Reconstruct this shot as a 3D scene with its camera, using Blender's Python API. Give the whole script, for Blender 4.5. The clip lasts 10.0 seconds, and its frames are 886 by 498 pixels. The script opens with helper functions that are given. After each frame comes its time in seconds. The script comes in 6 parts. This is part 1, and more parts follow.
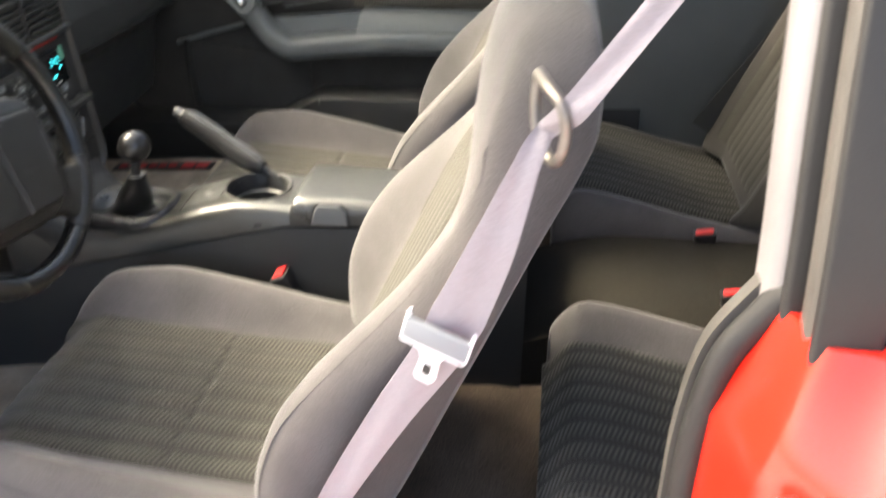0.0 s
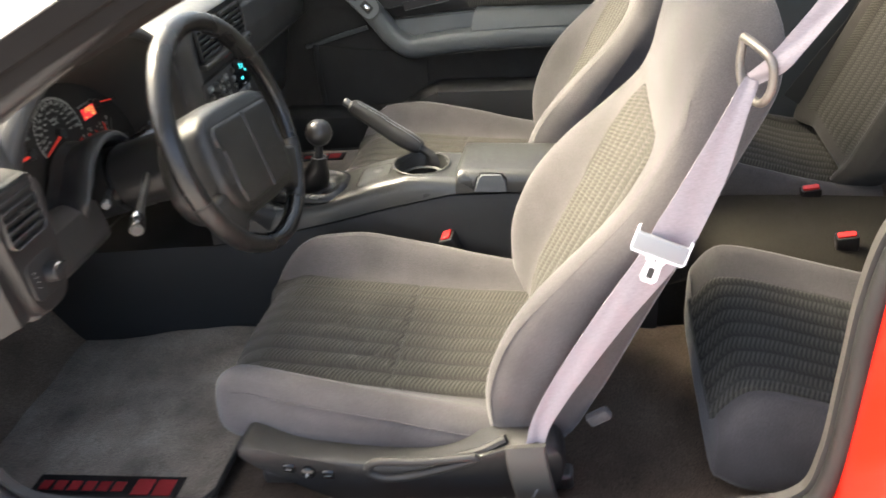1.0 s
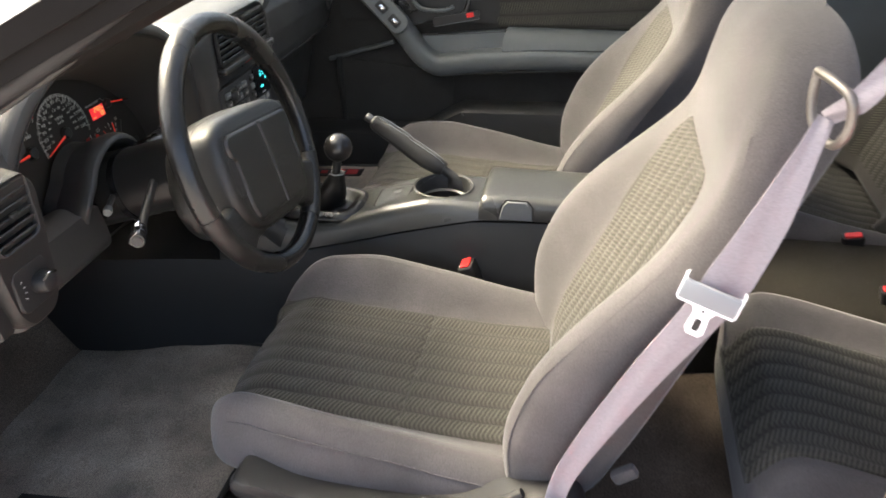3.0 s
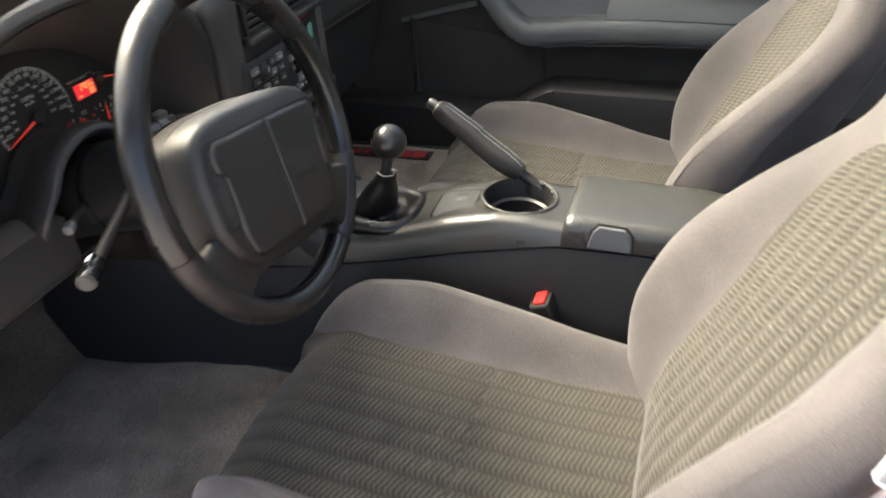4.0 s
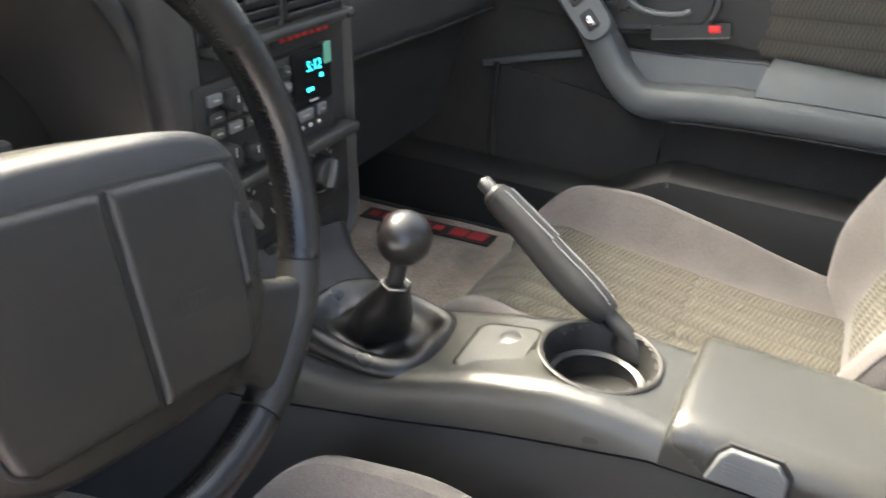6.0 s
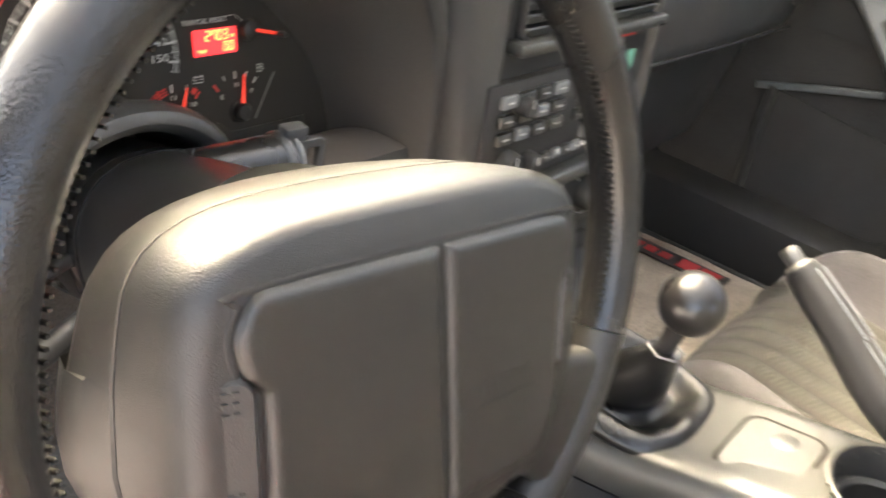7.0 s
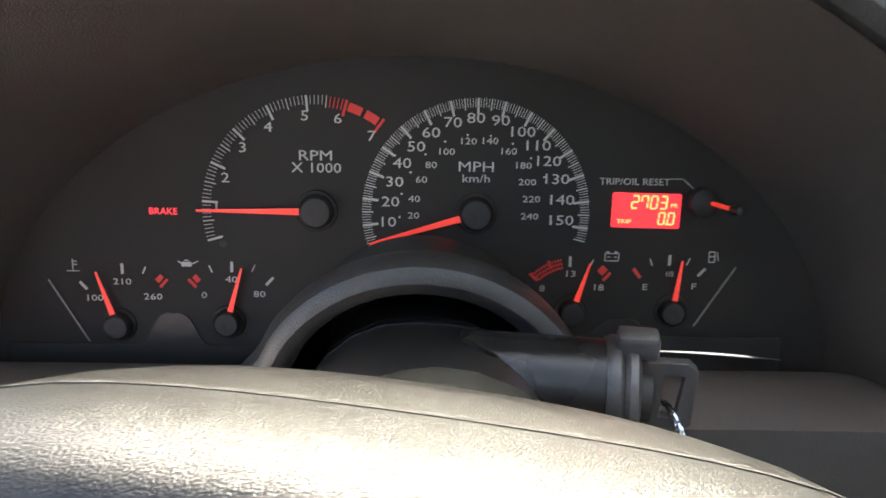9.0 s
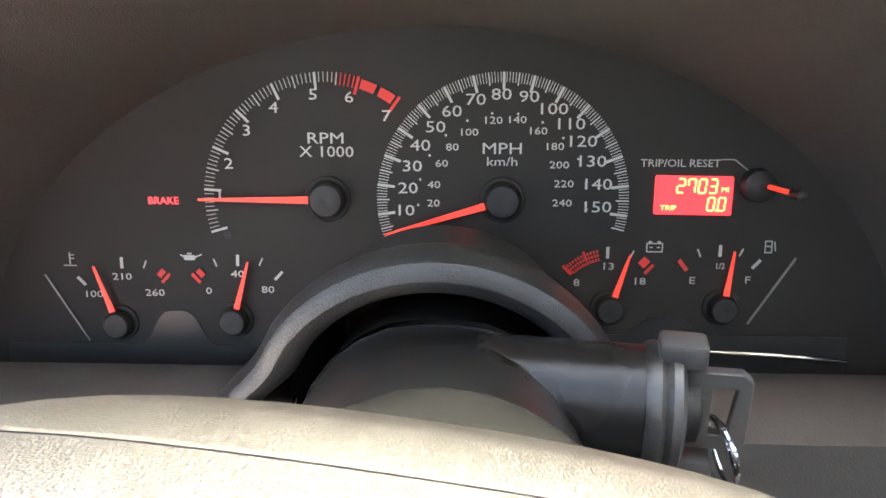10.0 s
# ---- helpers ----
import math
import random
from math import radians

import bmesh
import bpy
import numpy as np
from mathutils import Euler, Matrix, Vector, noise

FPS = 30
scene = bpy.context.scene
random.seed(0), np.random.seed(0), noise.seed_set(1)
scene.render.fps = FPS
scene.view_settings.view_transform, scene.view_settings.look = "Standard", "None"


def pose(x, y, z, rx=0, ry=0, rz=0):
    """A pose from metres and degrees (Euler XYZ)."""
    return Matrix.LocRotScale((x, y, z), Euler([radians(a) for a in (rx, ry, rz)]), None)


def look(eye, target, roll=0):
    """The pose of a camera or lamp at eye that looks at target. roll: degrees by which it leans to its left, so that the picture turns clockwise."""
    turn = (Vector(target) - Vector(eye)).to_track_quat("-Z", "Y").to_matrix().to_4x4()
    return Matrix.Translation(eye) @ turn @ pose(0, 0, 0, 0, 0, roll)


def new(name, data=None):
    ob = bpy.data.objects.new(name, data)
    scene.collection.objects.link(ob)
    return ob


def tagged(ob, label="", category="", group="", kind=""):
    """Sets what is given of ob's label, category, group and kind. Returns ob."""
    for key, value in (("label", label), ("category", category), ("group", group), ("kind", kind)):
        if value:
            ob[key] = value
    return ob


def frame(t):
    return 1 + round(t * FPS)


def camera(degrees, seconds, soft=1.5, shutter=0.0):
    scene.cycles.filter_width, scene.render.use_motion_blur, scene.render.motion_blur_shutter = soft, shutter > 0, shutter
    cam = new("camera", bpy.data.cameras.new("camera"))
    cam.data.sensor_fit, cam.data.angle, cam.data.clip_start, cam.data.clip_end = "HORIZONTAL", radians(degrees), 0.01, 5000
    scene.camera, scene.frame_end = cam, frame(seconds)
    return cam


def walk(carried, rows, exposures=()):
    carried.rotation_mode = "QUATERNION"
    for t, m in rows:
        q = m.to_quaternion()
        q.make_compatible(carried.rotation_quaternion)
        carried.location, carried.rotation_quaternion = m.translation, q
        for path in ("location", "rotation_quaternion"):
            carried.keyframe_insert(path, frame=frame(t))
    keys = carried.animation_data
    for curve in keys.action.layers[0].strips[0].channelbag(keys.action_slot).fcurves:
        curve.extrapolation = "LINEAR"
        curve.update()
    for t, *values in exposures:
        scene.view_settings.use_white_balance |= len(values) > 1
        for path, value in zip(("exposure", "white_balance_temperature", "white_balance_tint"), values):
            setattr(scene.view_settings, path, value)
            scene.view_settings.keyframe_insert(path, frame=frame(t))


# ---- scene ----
cam = camera(56.49, 10.0, 1.6, 0.5)
# seconds, eye, target, roll
PATH = [
    (0, (-1.2349, -0.7378, 0.9374), (-0.3788, -0.5918, 0.4415), -4.49),
    (0.2, (-1.2778, -0.7016, 0.9456), (-0.4439, -0.5499, 0.4150), -3.84),
    (0.5, (-1.3409, -0.6744, 0.9705), (-0.5138, -0.4729, 0.4458), -4.37),
    (1, (-1.4975, -0.5610, 0.9998), (-0.6456, -0.3705, 0.5120), -8.21),
    (1.5, (-1.6147, -0.5248, 1.0247), (-0.7464, -0.3584, 0.5575), -7.16),
    (1.7, (-1.6267, -0.5363, 1.0327), (-0.7545, -0.3726, 0.5718), -6.77),
    (2, (-1.6153, -0.5203, 1.0199), (-0.7359, -0.3706, 0.5680), -6.43),
    (3.5, (-1.2564, -0.5277, 0.9495), (-0.4219, -0.2713, 0.4617), -4.62),
    (4, (-1.0756, -0.4774, 0.9137), (-0.2675, -0.1775, 0.4067), -5.02),
    (4.5, (-0.8694, -0.4347, 0.8521), (-0.0431, -0.1210, 0.3845), -7.04),
    (5, (-0.7134, -0.4133, 0.7691), (0.1130, -0.0923, 0.3064), -4.55),
    (5.1, (-0.7063, -0.4135, 0.7436), (0.1291, -0.0862, 0.3020), -4.72),
    (5.2, (-0.6778, -0.4065, 0.7467), (0.1546, -0.0816, 0.2979), -3.05),
    (6.3, (-0.6233, -0.3240, 0.7878), (0.1563, 0.1115, 0.3377), 2.41),
    (6.5, (-0.6205, -0.2910, 0.7965), (0.1314, 0.1856, 0.3410), 3.30),
    (7, (-0.5836, -0.2028, 0.7709), (0.0965, 0.3362, 0.2739), 7.78),
    (7.2, (-0.5616, -0.1636, 0.7468), (0.0938, 0.4270, 0.2759), 7.92),
    (7.5, (-0.5205, -0.1195, 0.7105), (0.0545, 0.6190, 0.3584), 7.67),
    (7.8, (-0.4300, -0.1033, 0.7009), (-0.0218, 0.7447, 0.3629), 7.61),
    (8, (-0.4075, -0.1181, 0.7003), (-0.0779, 0.7707, 0.3820), 6.60),
    (8.3, (-0.3882, -0.1216, 0.7001), (-0.1616, 0.8033, 0.3949), 6.07),
    (8.5, (-0.3777, -0.1208, 0.7017), (-0.2244, 0.8200, 0.3994), 4.80),
    (9, (-0.3475, -0.1128, 0.6992), (-0.3324, 0.8348, 0.3800), 1.14),
    (9.5, (-0.3374, -0.0866, 0.6916), (-0.3611, 0.8560, 0.3586), 0.11),
    (10, (-0.3355, -0.0723, 0.6894), (-0.3761, 0.8679, 0.3512), -0.30),
]
walk(cam, [(t, look(eye, target, roll)) for t, eye, target, roll in PATH], [(0.0, 2.80, 7400, 8), (2.0, 2.58, 7400, 8), (3.0, 2.50, 7300, 8), (4.0, 2.50, 7200, 8), (4.5, 2.32, 7000, 7), (5.0, 2.45, 7000, 7), (6.4, 3.6, 7300, 9), (7.0, 4.08, 8300, 10), (7.5, 4.6, 8800, 10), (8, 3.42, 7000, 8), (8.6, 3.32, 6900, 8), (9.5, 3.50, 6900, 9), (10.0, 4.15, 7200, 9)]
)

# ---------------------------------------------------------------- light
world = bpy.data.worlds.new("sky")
scene.world = world
world.use_nodes = True
wn = world.node_tree.nodes
bg = wn["Background"]
sky = wn.new("ShaderNodeTexSky")
sky.sky_type = "NISHITA"
sky.sun_disc = False
sky.sun_elevation, sky.sun_rotation = radians(52), radians(18)
sky.air_density, sky.dust_density, sky.ozone_density = 0.7, 5.0, 1.0
world.node_tree.links.new(sky.outputs[0], bg.inputs[0])
bg.inputs[1].default_value = 0.15
sun_data = bpy.data.lights.new("sun", "SUN")
sun_data.energy, sun_data.angle, sun_data.color = 1.35, radians(22.0), (1.0, 0.91, 0.78)
sun = new("sun", sun_data)
sun.matrix_world = look((0.6, 1.85, 2.5), (0, 0, 0))
scene.view_settings.exposure = 1.5

# ---------------------------------------------------------------- materials
def material(name, color, rough=0.5, metal=0.0, grain=0.0, scale=300.0, bump=0.0, stain=0.0, sheen=0.0, spec=0.5, coat=0.0, stretch=None, emit=None, power=0.0):
    """A surface with fine grain (scale, in repeats a metre), broad stains, and relief."""
    m = bpy.data.materials.new(name)
    m.use_nodes = True
    nt = m.node_tree
    b = nt.nodes["Principled BSDF"]
    link = nt.links.new
    b.inputs["Roughness"].default_value = rough
    b.inputs["Metallic"].default_value = metal
    b.inputs["Specular IOR Level"].default_value = spec
    b.inputs["Coat Weight"].default_value = coat
    b.inputs["Base Color"].default_value = (*color, 1)
    if sheen:
        b.inputs["Sheen Weight"].default_value = sheen
        b.inputs["Sheen Roughness"].default_value = 0.45
        b.inputs["Sheen Tint"].default_value = (*[min(1, 0.5 + c) for c in color], 1)
    if emit:
        b.inputs["Emission Color"].default_value = (*emit, 1)
        b.inputs["Emission Strength"].default_value = power
    co = nt.nodes.new("ShaderNodeTexCoord")
    mp = nt.nodes.new("ShaderNodeMapping")
    link(co.outputs["Object"], mp.inputs[0])
    if stretch:
        mp.inputs["Scale"].default_value = stretch
    fine = nt.nodes.new("ShaderNodeTexNoise")
    fine.inputs["Scale"].default_value, fine.inputs["Detail"].default_value = scale, 3
    link(mp.outputs[0], fine.inputs[0])
    if grain or stain:
        broad = nt.nodes.new("ShaderNodeTexNoise")
        broad.inputs["Scale"].default_value, broad.inputs["Detail"].default_value = 9.0, 5
        link(co.outputs["Object"], broad.inputs[0])
        def ranged(src, amount):
            r = nt.nodes.new("ShaderNodeMapRange")
            r.inputs[1].default_value, r.inputs[2].default_value = 0.3, 0.7
            r.inputs[3].default_value, r.inputs[4].default_value = 1 - amount, 1 + amount
            link(src, r.inputs[0])
            return r.outputs[0]
        mul = nt.nodes.new("ShaderNodeMath")
        mul.operation = "MULTIPLY"
        link(ranged(fine.outputs[0], grain), mul.inputs[0])
        link(ranged(broad.outputs[0], stain), mul.inputs[1])
        mix = nt.nodes.new("ShaderNodeVectorMath")
        mix.operation = "SCALE"
        mix.inputs[0].default_value = color
        link(mul.outputs[0], mix.inputs["Scale"])
        link(mix.outputs[0], b.inputs["Base Color"])
        rr = nt.nodes.new("ShaderNodeMath")
        rr.operation = "MULTIPLY"
        rr.inputs[1].default_value = rough
        link(ranged(broad.outputs[0], min(0.25, stain + 0.08)), rr.inputs[0])
        link(rr.outputs[0], b.inputs["Roughness"])
    if bump:
        bp = nt.nodes.new("ShaderNodeBump")
        bp.inputs["Strength"].default_value, bp.inputs["Distance"].default_value = bump, 0.0008
        link(fine.outputs[0], bp.inputs["Height"])
        link(bp.outputs[0], b.inputs["Normal"])
    return m


def knit(name, dark, light, rib=0.037, across=0.0068):
    """Ribbed seat cloth: lengthwise rows of slanting stitches between dark lines. Uses the UV map in metres (u across the ribs)."""
    m = material(name, dark, 0.9, sheen=0.2, spec=0.2)
    nt, link = m.node_tree, m.node_tree.links.new
    b = nt.nodes["Principled BSDF"]
    uv = nt.nodes.new("ShaderNodeUVMap")
    uv.uv_map = "cloth"
    sep = nt.nodes.new("ShaderNodeSeparateXYZ")
    wob = nt.nodes.new("ShaderNodeTexNoise")
    wob.inputs["Scale"].default_value = 60
    link(uv.outputs[0], wob.inputs[0])
    link(uv.outputs[0], sep.inputs[0])

    def math(op, a, c=None, d=None):
        n = nt.nodes.new("ShaderNodeMath")
        n.operation = op
        for i, v in enumerate((a, c, d)):
            if v is None:
                continue
            if isinstance(v, (int, float)):
                n.inputs[i].default_value = v
            else:
                link(v, n.inputs[i])
        return n.outputs[0]
    u, v = sep.outputs[0], sep.outputs[1]
    tau = 2 * 3.14159265
    w = math("FRACT", math("DIVIDE", u, rib))
    vv = math("ADD", v, math("MULTIPLY", wob.outputs[0], 0.003))
    wide = math("MULTIPLY_ADD", math("COSINE", math("MULTIPLY", math("SUBTRACT", w, 0.62), tau)), 0.5, 0.5)
    main = math("MULTIPLY_ADD", math("SINE", math("MULTIPLY", math("ADD", vv, math("MULTIPLY", w, 0.012)), tau / across)), 0.5, 0.5)
    other = math("MULTIPLY_ADD", math("SINE", math("MULTIPLY", math("SUBTRACT", vv, math("MULTIPLY", w, 0.012)), tau / across)), 0.5, 0.5)
    narrow = math("SUBTRACT", 1.0, wide)
    groove = math("LESS_THAN", math("ABSOLUTE", math("SUBTRACT", w, 0.06)), 0.045)
    fib = nt.nodes.new("ShaderNodeTexNoise")
    fib.inputs["Scale"].default_value = 900
    link(uv.outputs[0], fib.inputs[0])
    stitch = math("ADD", math("MULTIPLY", main, math("POWER", wide, 0.6)), math("MULTIPLY", other, math("MULTIPLY", narrow, 0.45)))
    stitch = math("MULTIPLY", stitch, math("SUBTRACT", 1.0, math("MULTIPLY", groove, 0.85)))
    fac = math("ADD", math("MULTIPLY", stitch, 0.85), math("MULTIPLY", math("SUBTRACT", fib.outputs[0], 0.5), 0.7))
    mx = nt.nodes.new("ShaderNodeMix")
    mx.data_type = "RGBA"
    mx.inputs["A"].default_value, mx.inputs["B"].default_value = (*dark, 1), (*light, 1)
    link(fac, mx.inputs["Factor"])
    link(mx.outputs["Result"], b.inputs["Base Color"])
    bp = nt.nodes.new("ShaderNodeBump")
    bp.inputs["Strength"].default_value, bp.inputs["Distance"].default_value = 0.6, 0.0015
    link(stitch, bp.inputs["Height"])
    link(bp.outputs[0], b.inputs["Normal"])
    return m


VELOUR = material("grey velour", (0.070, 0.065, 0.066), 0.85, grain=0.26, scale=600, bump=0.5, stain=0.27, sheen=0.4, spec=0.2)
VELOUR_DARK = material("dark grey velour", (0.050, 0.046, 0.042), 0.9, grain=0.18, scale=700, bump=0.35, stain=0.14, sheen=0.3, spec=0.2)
REAR_CLOTH = material("charcoal rear cloth", (0.020, 0.018, 0.015), 0.95, grain=0.25, scale=600, bump=0.5, stain=0.2, spec=0.1)
KNIT = knit("ribbed seat cloth", (0.026, 0.0245, 0.021), (0.093, 0.0870, 0.0735))
BLACK = material("black grained plastic", (0.016, 0.016, 0.016), 0.5, grain=0.12, scale=1500, bump=0.3, stain=0.12, spec=0.4)
DASH = material("charcoal dash skin", (0.030, 0.030, 0.029), 0.40, grain=0.15, scale=1100, bump=0.4, stain=0.1, spec=0.55)
PAD = material("airbag cover skin", (0.007, 0.007, 0.0067), 0.33, grain=0.1, scale=1700, bump=0.5, stain=0.08, spec=0.55)
LEATHER = material("black wheel leather", (0.008, 0.008, 0.008), 0.26, grain=0.15, scale=700, bump=0.4, stain=0.2, spec=0.5)
GAITER = material("soft black gaiter leather", (0.007, 0.007, 0.007), 0.33, grain=0.18, scale=500, bump=0.5, stain=0.2, spec=0.45)
CONSOLE = material("charcoal console plastic", (0.025, 0.0255, 0.0235), 0.30, grain=0.1, scale=1400, bump=0.3, stain=0.03, spec=0.62)
GUARD_TRIM = material("satin charcoal seat plastic", (0.012, 0.012, 0.0125), 0.42, grain=0.1, scale=1400, bump=0.3, stain=0.12, spec=0.45)
SLEEVE = material("dark grey belt sleeve plastic", (0.045, 0.044, 0.041), 0.55, grain=0.1, scale=1400, bump=0.2, stain=0.12)
CARPET = material("charcoal carpet", (0.115, 0.088, 0.068), 0.95, grain=0.45, scale=420, bump=1.0, stain=0.3, sheen=0.15, spec=0.1)
MAT = material("charcoal floor mat pile", (0.25, 0.212, 0.172), 0.95, grain=0.4, scale=420, bump=1.0, stain=0.45, sheen=0.2, spec=0.1)
RUBBER = material("black rubber seal", (0.013, 0.013, 0.013), 0.62, grain=0.1, scale=500, bump=0.2, stain=0.25)
TRIM = material("grey pillar trim", (0.062, 0.058, 0.053), 0.55, grain=0.1, scale=1300, bump=0.3, stain=0.1)
PILLAR_TRIM = material("dark brown-grey pillar trim", (0.012, 0.0105, 0.0095), 0.85, grain=0.1, scale=1300, bump=0.3, stain=0.1, spec=0.12)
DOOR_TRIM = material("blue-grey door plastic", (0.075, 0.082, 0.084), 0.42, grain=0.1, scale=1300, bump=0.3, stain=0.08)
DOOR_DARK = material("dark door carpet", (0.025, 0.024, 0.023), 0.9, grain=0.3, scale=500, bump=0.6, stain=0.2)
KEYGREY = material("dark grey key plastic", (0.052, 0.052, 0.052), 0.42, grain=0.1, scale=1500, bump=0.2, stain=0.1)
GUN = material("dark grey lock metal", (0.09, 0.09, 0.09), 0.4, 0.7, grain=0.1, scale=600, stain=0.2)
GUIDE = material("dull tan-grey metal", (0.22, 0.20, 0.18), 0.5, 0.7, grain=0.1, scale=500, stain=0.2)
DASH_DARK = material("dark charcoal dash plastic", (0.016, 0.0155, 0.015), 0.5, grain=0.15, scale=1100, bump=0.4, stain=0.15, spec=0.4)
DOME = material("dull black column cover", (0.012, 0.0125, 0.0125), 0.95, grain=0.1, scale=1600, bump=0.15, stain=0.15, spec=0.0)
# darker than BLACK: shade under the gauge hood is put into this colour
SHROUD = material("smooth black plastic darkened for shade", (0.010, 0.010, 0.010), 0.34, grain=0.1, scale=1600, bump=0.15, stain=0.15, spec=0.5)
# paler than LINING: light falling on the gauge shelf is put into its colour
SHELF = material("grey-brown shelf skin with light painted in", (0.095, 0.084, 0.076), 0.55, grain=0.15, scale=1200, bump=0.35, stain=0.12, spec=0.4)
LINING = material("brown-grey hood lining", (0.053, 0.0485, 0.043), 0.62, grain=0.18, scale=1200, bump=0.4, stain=0.12, spec=0.35)
PILLAR_GREY = material("lilac-grey pillar plastic", (0.19, 0.18, 0.185), 0.5, grain=0.08, scale=1300, bump=0.25, stain=0.1)
GREY = material("light grey latch plastic", (0.105, 0.112, 0.116), 0.5, grain=0.08, scale=1500, bump=0.2, stain=0.06)
STEEL = material("brushed steel", (0.55, 0.55, 0.55), 0.3, 1.0, grain=0.1, scale=400, stain=0.1)
DARK_STEEL = material("dull grey metal", (0.22, 0.22, 0.22), 0.45, 0.8, grain=0.1, scale=400, stain=0.2)
CHROME = material("chrome", (0.85, 0.85, 0.85), 0.08, 1.0)
BELT = material("lilac-grey belt webbing", (0.25, 0.225, 0.245), 0.7, grain=0.12, scale=900, bump=0.4, stain=0.06, sheen=0.2, stretch=(1, 0.15, 1))
WHITE = material("white enamelled metal", (0.85, 0.86, 0.9), 0.35, stain=0.03)
PALE = material("pale grey buckle plastic", (0.19, 0.205, 0.225), 0.45, stain=0.04)
RED_PAINT = material("red body paint", (0.72, 0.022, 0.012), 0.25, stain=0.04, coat=0.6)
RED_PLASTIC = material("red release button", (0.62, 0.02, 0.02), 0.4, stain=0.05, spec=0.5)
RED_THREAD = material("red embroidery", (0.30, 0.016, 0.02), 0.8, grain=0.2, scale=800, stain=0.1)
GLOSS = material("gloss black", (0.008, 0.008, 0.008), 0.12, spec=0.6)
KNOB = material("worn black knob", (0.010, 0.0095, 0.0095), 0.28, stain=0.15, coat=0.15)
GROUND = material("pale concrete", (0.46, 0.45, 0.44), 0.9, grain=0.15, scale=120, bump=0.4, stain=0.2)
HEAD = material("grey headliner", (0.25, 0.245, 0.235), 0.95, grain=0.1, scale=900, bump=0.4, stain=0.06)
FACE = material("gauge face black", (0.0155, 0.0142, 0.0128), 0.65, grain=0.1, scale=2000, stain=0.1, spec=0.3)
MARK = material("pale gauge print", (0.42, 0.42, 0.40), 0.6, emit=(0.9, 0.88, 0.84), power=0.0)
MARK_RED = material("red gauge print", (0.55, 0.03, 0.025), 0.6)
NEEDLE = material("orange-red needle", (0.75, 0.045, 0.03), 0.45, emit=(1.0, 0.07, 0.05), power=0.045)
LCD = material("red backlit display", (0.5, 0.02, 0.03), 0.4, emit=(1.0, 0.035, 0.05), power=0.13)
DIGIT = material("amber display digits", (0.9, 0.5, 0.1), 0.4, emit=(1.0, 0.55, 0.18), power=0.16)
TELL = material("red telltale", (0.6, 0.02, 0.03), 0.4, emit=(1.0, 0.05, 0.08), power=0.14)
CYAN = material("cyan radio digits", (0.0, 0.3, 0.35), 0.4, emit=(0.02, 0.75, 0.9), power=0.45)

# ---------------------------------------------------------------- geometry helpers
# The car's own axes: x to its passenger side, y to its nose, z up; the body sits nose-up by a few degrees.
CAR = pose(0, 0, 0, 4.0, 0, 0)


def finish(name, bm, mat, parent=None, label="", smooth=40, sub=0, bevel=0.0, level=False):
    if not level:
        bmesh.ops.transform(bm, matrix=CAR, verts=bm.verts)
    bmesh.ops.recalc_face_normals(bm, faces=bm.faces)
    me = bpy.data.meshes.new(name)
    bm.to_mesh(me)
    bm.free()
    me.materials.append(mat)
    if smooth:
        me.shade_smooth()
        me.set_sharp_from_angle(angle=radians(smooth))
    ob = new(name, me)
    if parent:
        ob.parent = parent
    if label:
        tagged(ob, label)
    if bevel:
        md = ob.modifiers.new("edge", "BEVEL")
        md.width, md.segments, md.limit_method, md.angle_limit = bevel, 3, "ANGLE", radians(35)
    if sub:
        md = ob.modifiers.new("round", "SUBSURF")
        md.levels = md.render_levels = sub
    return ob


def thing(name, label, category, at=(0, 0, 0), group="", kind=""):
    ob = new(name)
    ob.empty_display_size = 0.05
    ob.location = CAR @ Vector(at)
    bpy.context.view_layer.update()
    return tagged(ob, label, category, group, kind)


def child(ob, parent):
    """Hang ob, whose mesh is in world metres, under parent without moving it."""
    ob.parent = parent
    ob.matrix_parent_inverse = Matrix.Translation(parent.location).inverted()
    return ob


def part(name, bm, mat, parent, label="", smooth=40, sub=0, bevel=0.0):
    return child(finish(name, bm, mat, None, label, smooth, sub, bevel), parent)


def structure(name, bm, mat, label, category, smooth=40, sub=0, level=False):
    return tagged(finish(name, bm, mat, None, "", smooth, sub, 0, level), label, category, kind="structure")


def words(body, size, wide=1.2, thick=0.0003, align="CENTER"):
    """Lettering in the built-in font, standing on the plane z = 0 round its own middle."""
    cu = bpy.data.curves.new("lettering", "FONT")
    cu.body, cu.size, cu.align_x, cu.align_y, cu.resolution_u = body, size, align, "CENTER", 2
    ob = bpy.data.objects.new("lettering", cu)
    scene.collection.objects.link(ob)
    me = bpy.data.meshes.new_from_object(ob.evaluated_get(bpy.context.evaluated_depsgraph_get()))
    bm = bmesh.new()
    bm.from_mesh(me)
    bpy.data.objects.remove(ob)
    bpy.data.curves.remove(cu)
    bpy.data.meshes.remove(me)
    geo = bmesh.ops.extrude_face_region(bm, geom=list(bm.faces))["geom"]
    bmesh.ops.translate(bm, vec=(0, 0, thick), verts=[v for v in geo if isinstance(v, bmesh.types.BMVert)])
    bmesh.ops.scale(bm, vec=(wide, 1, 1), verts=bm.verts)
    return bm


def shift(x, y, z=0.0, deg=0.0):
    return pose(x, y, z, 0, 0, deg)


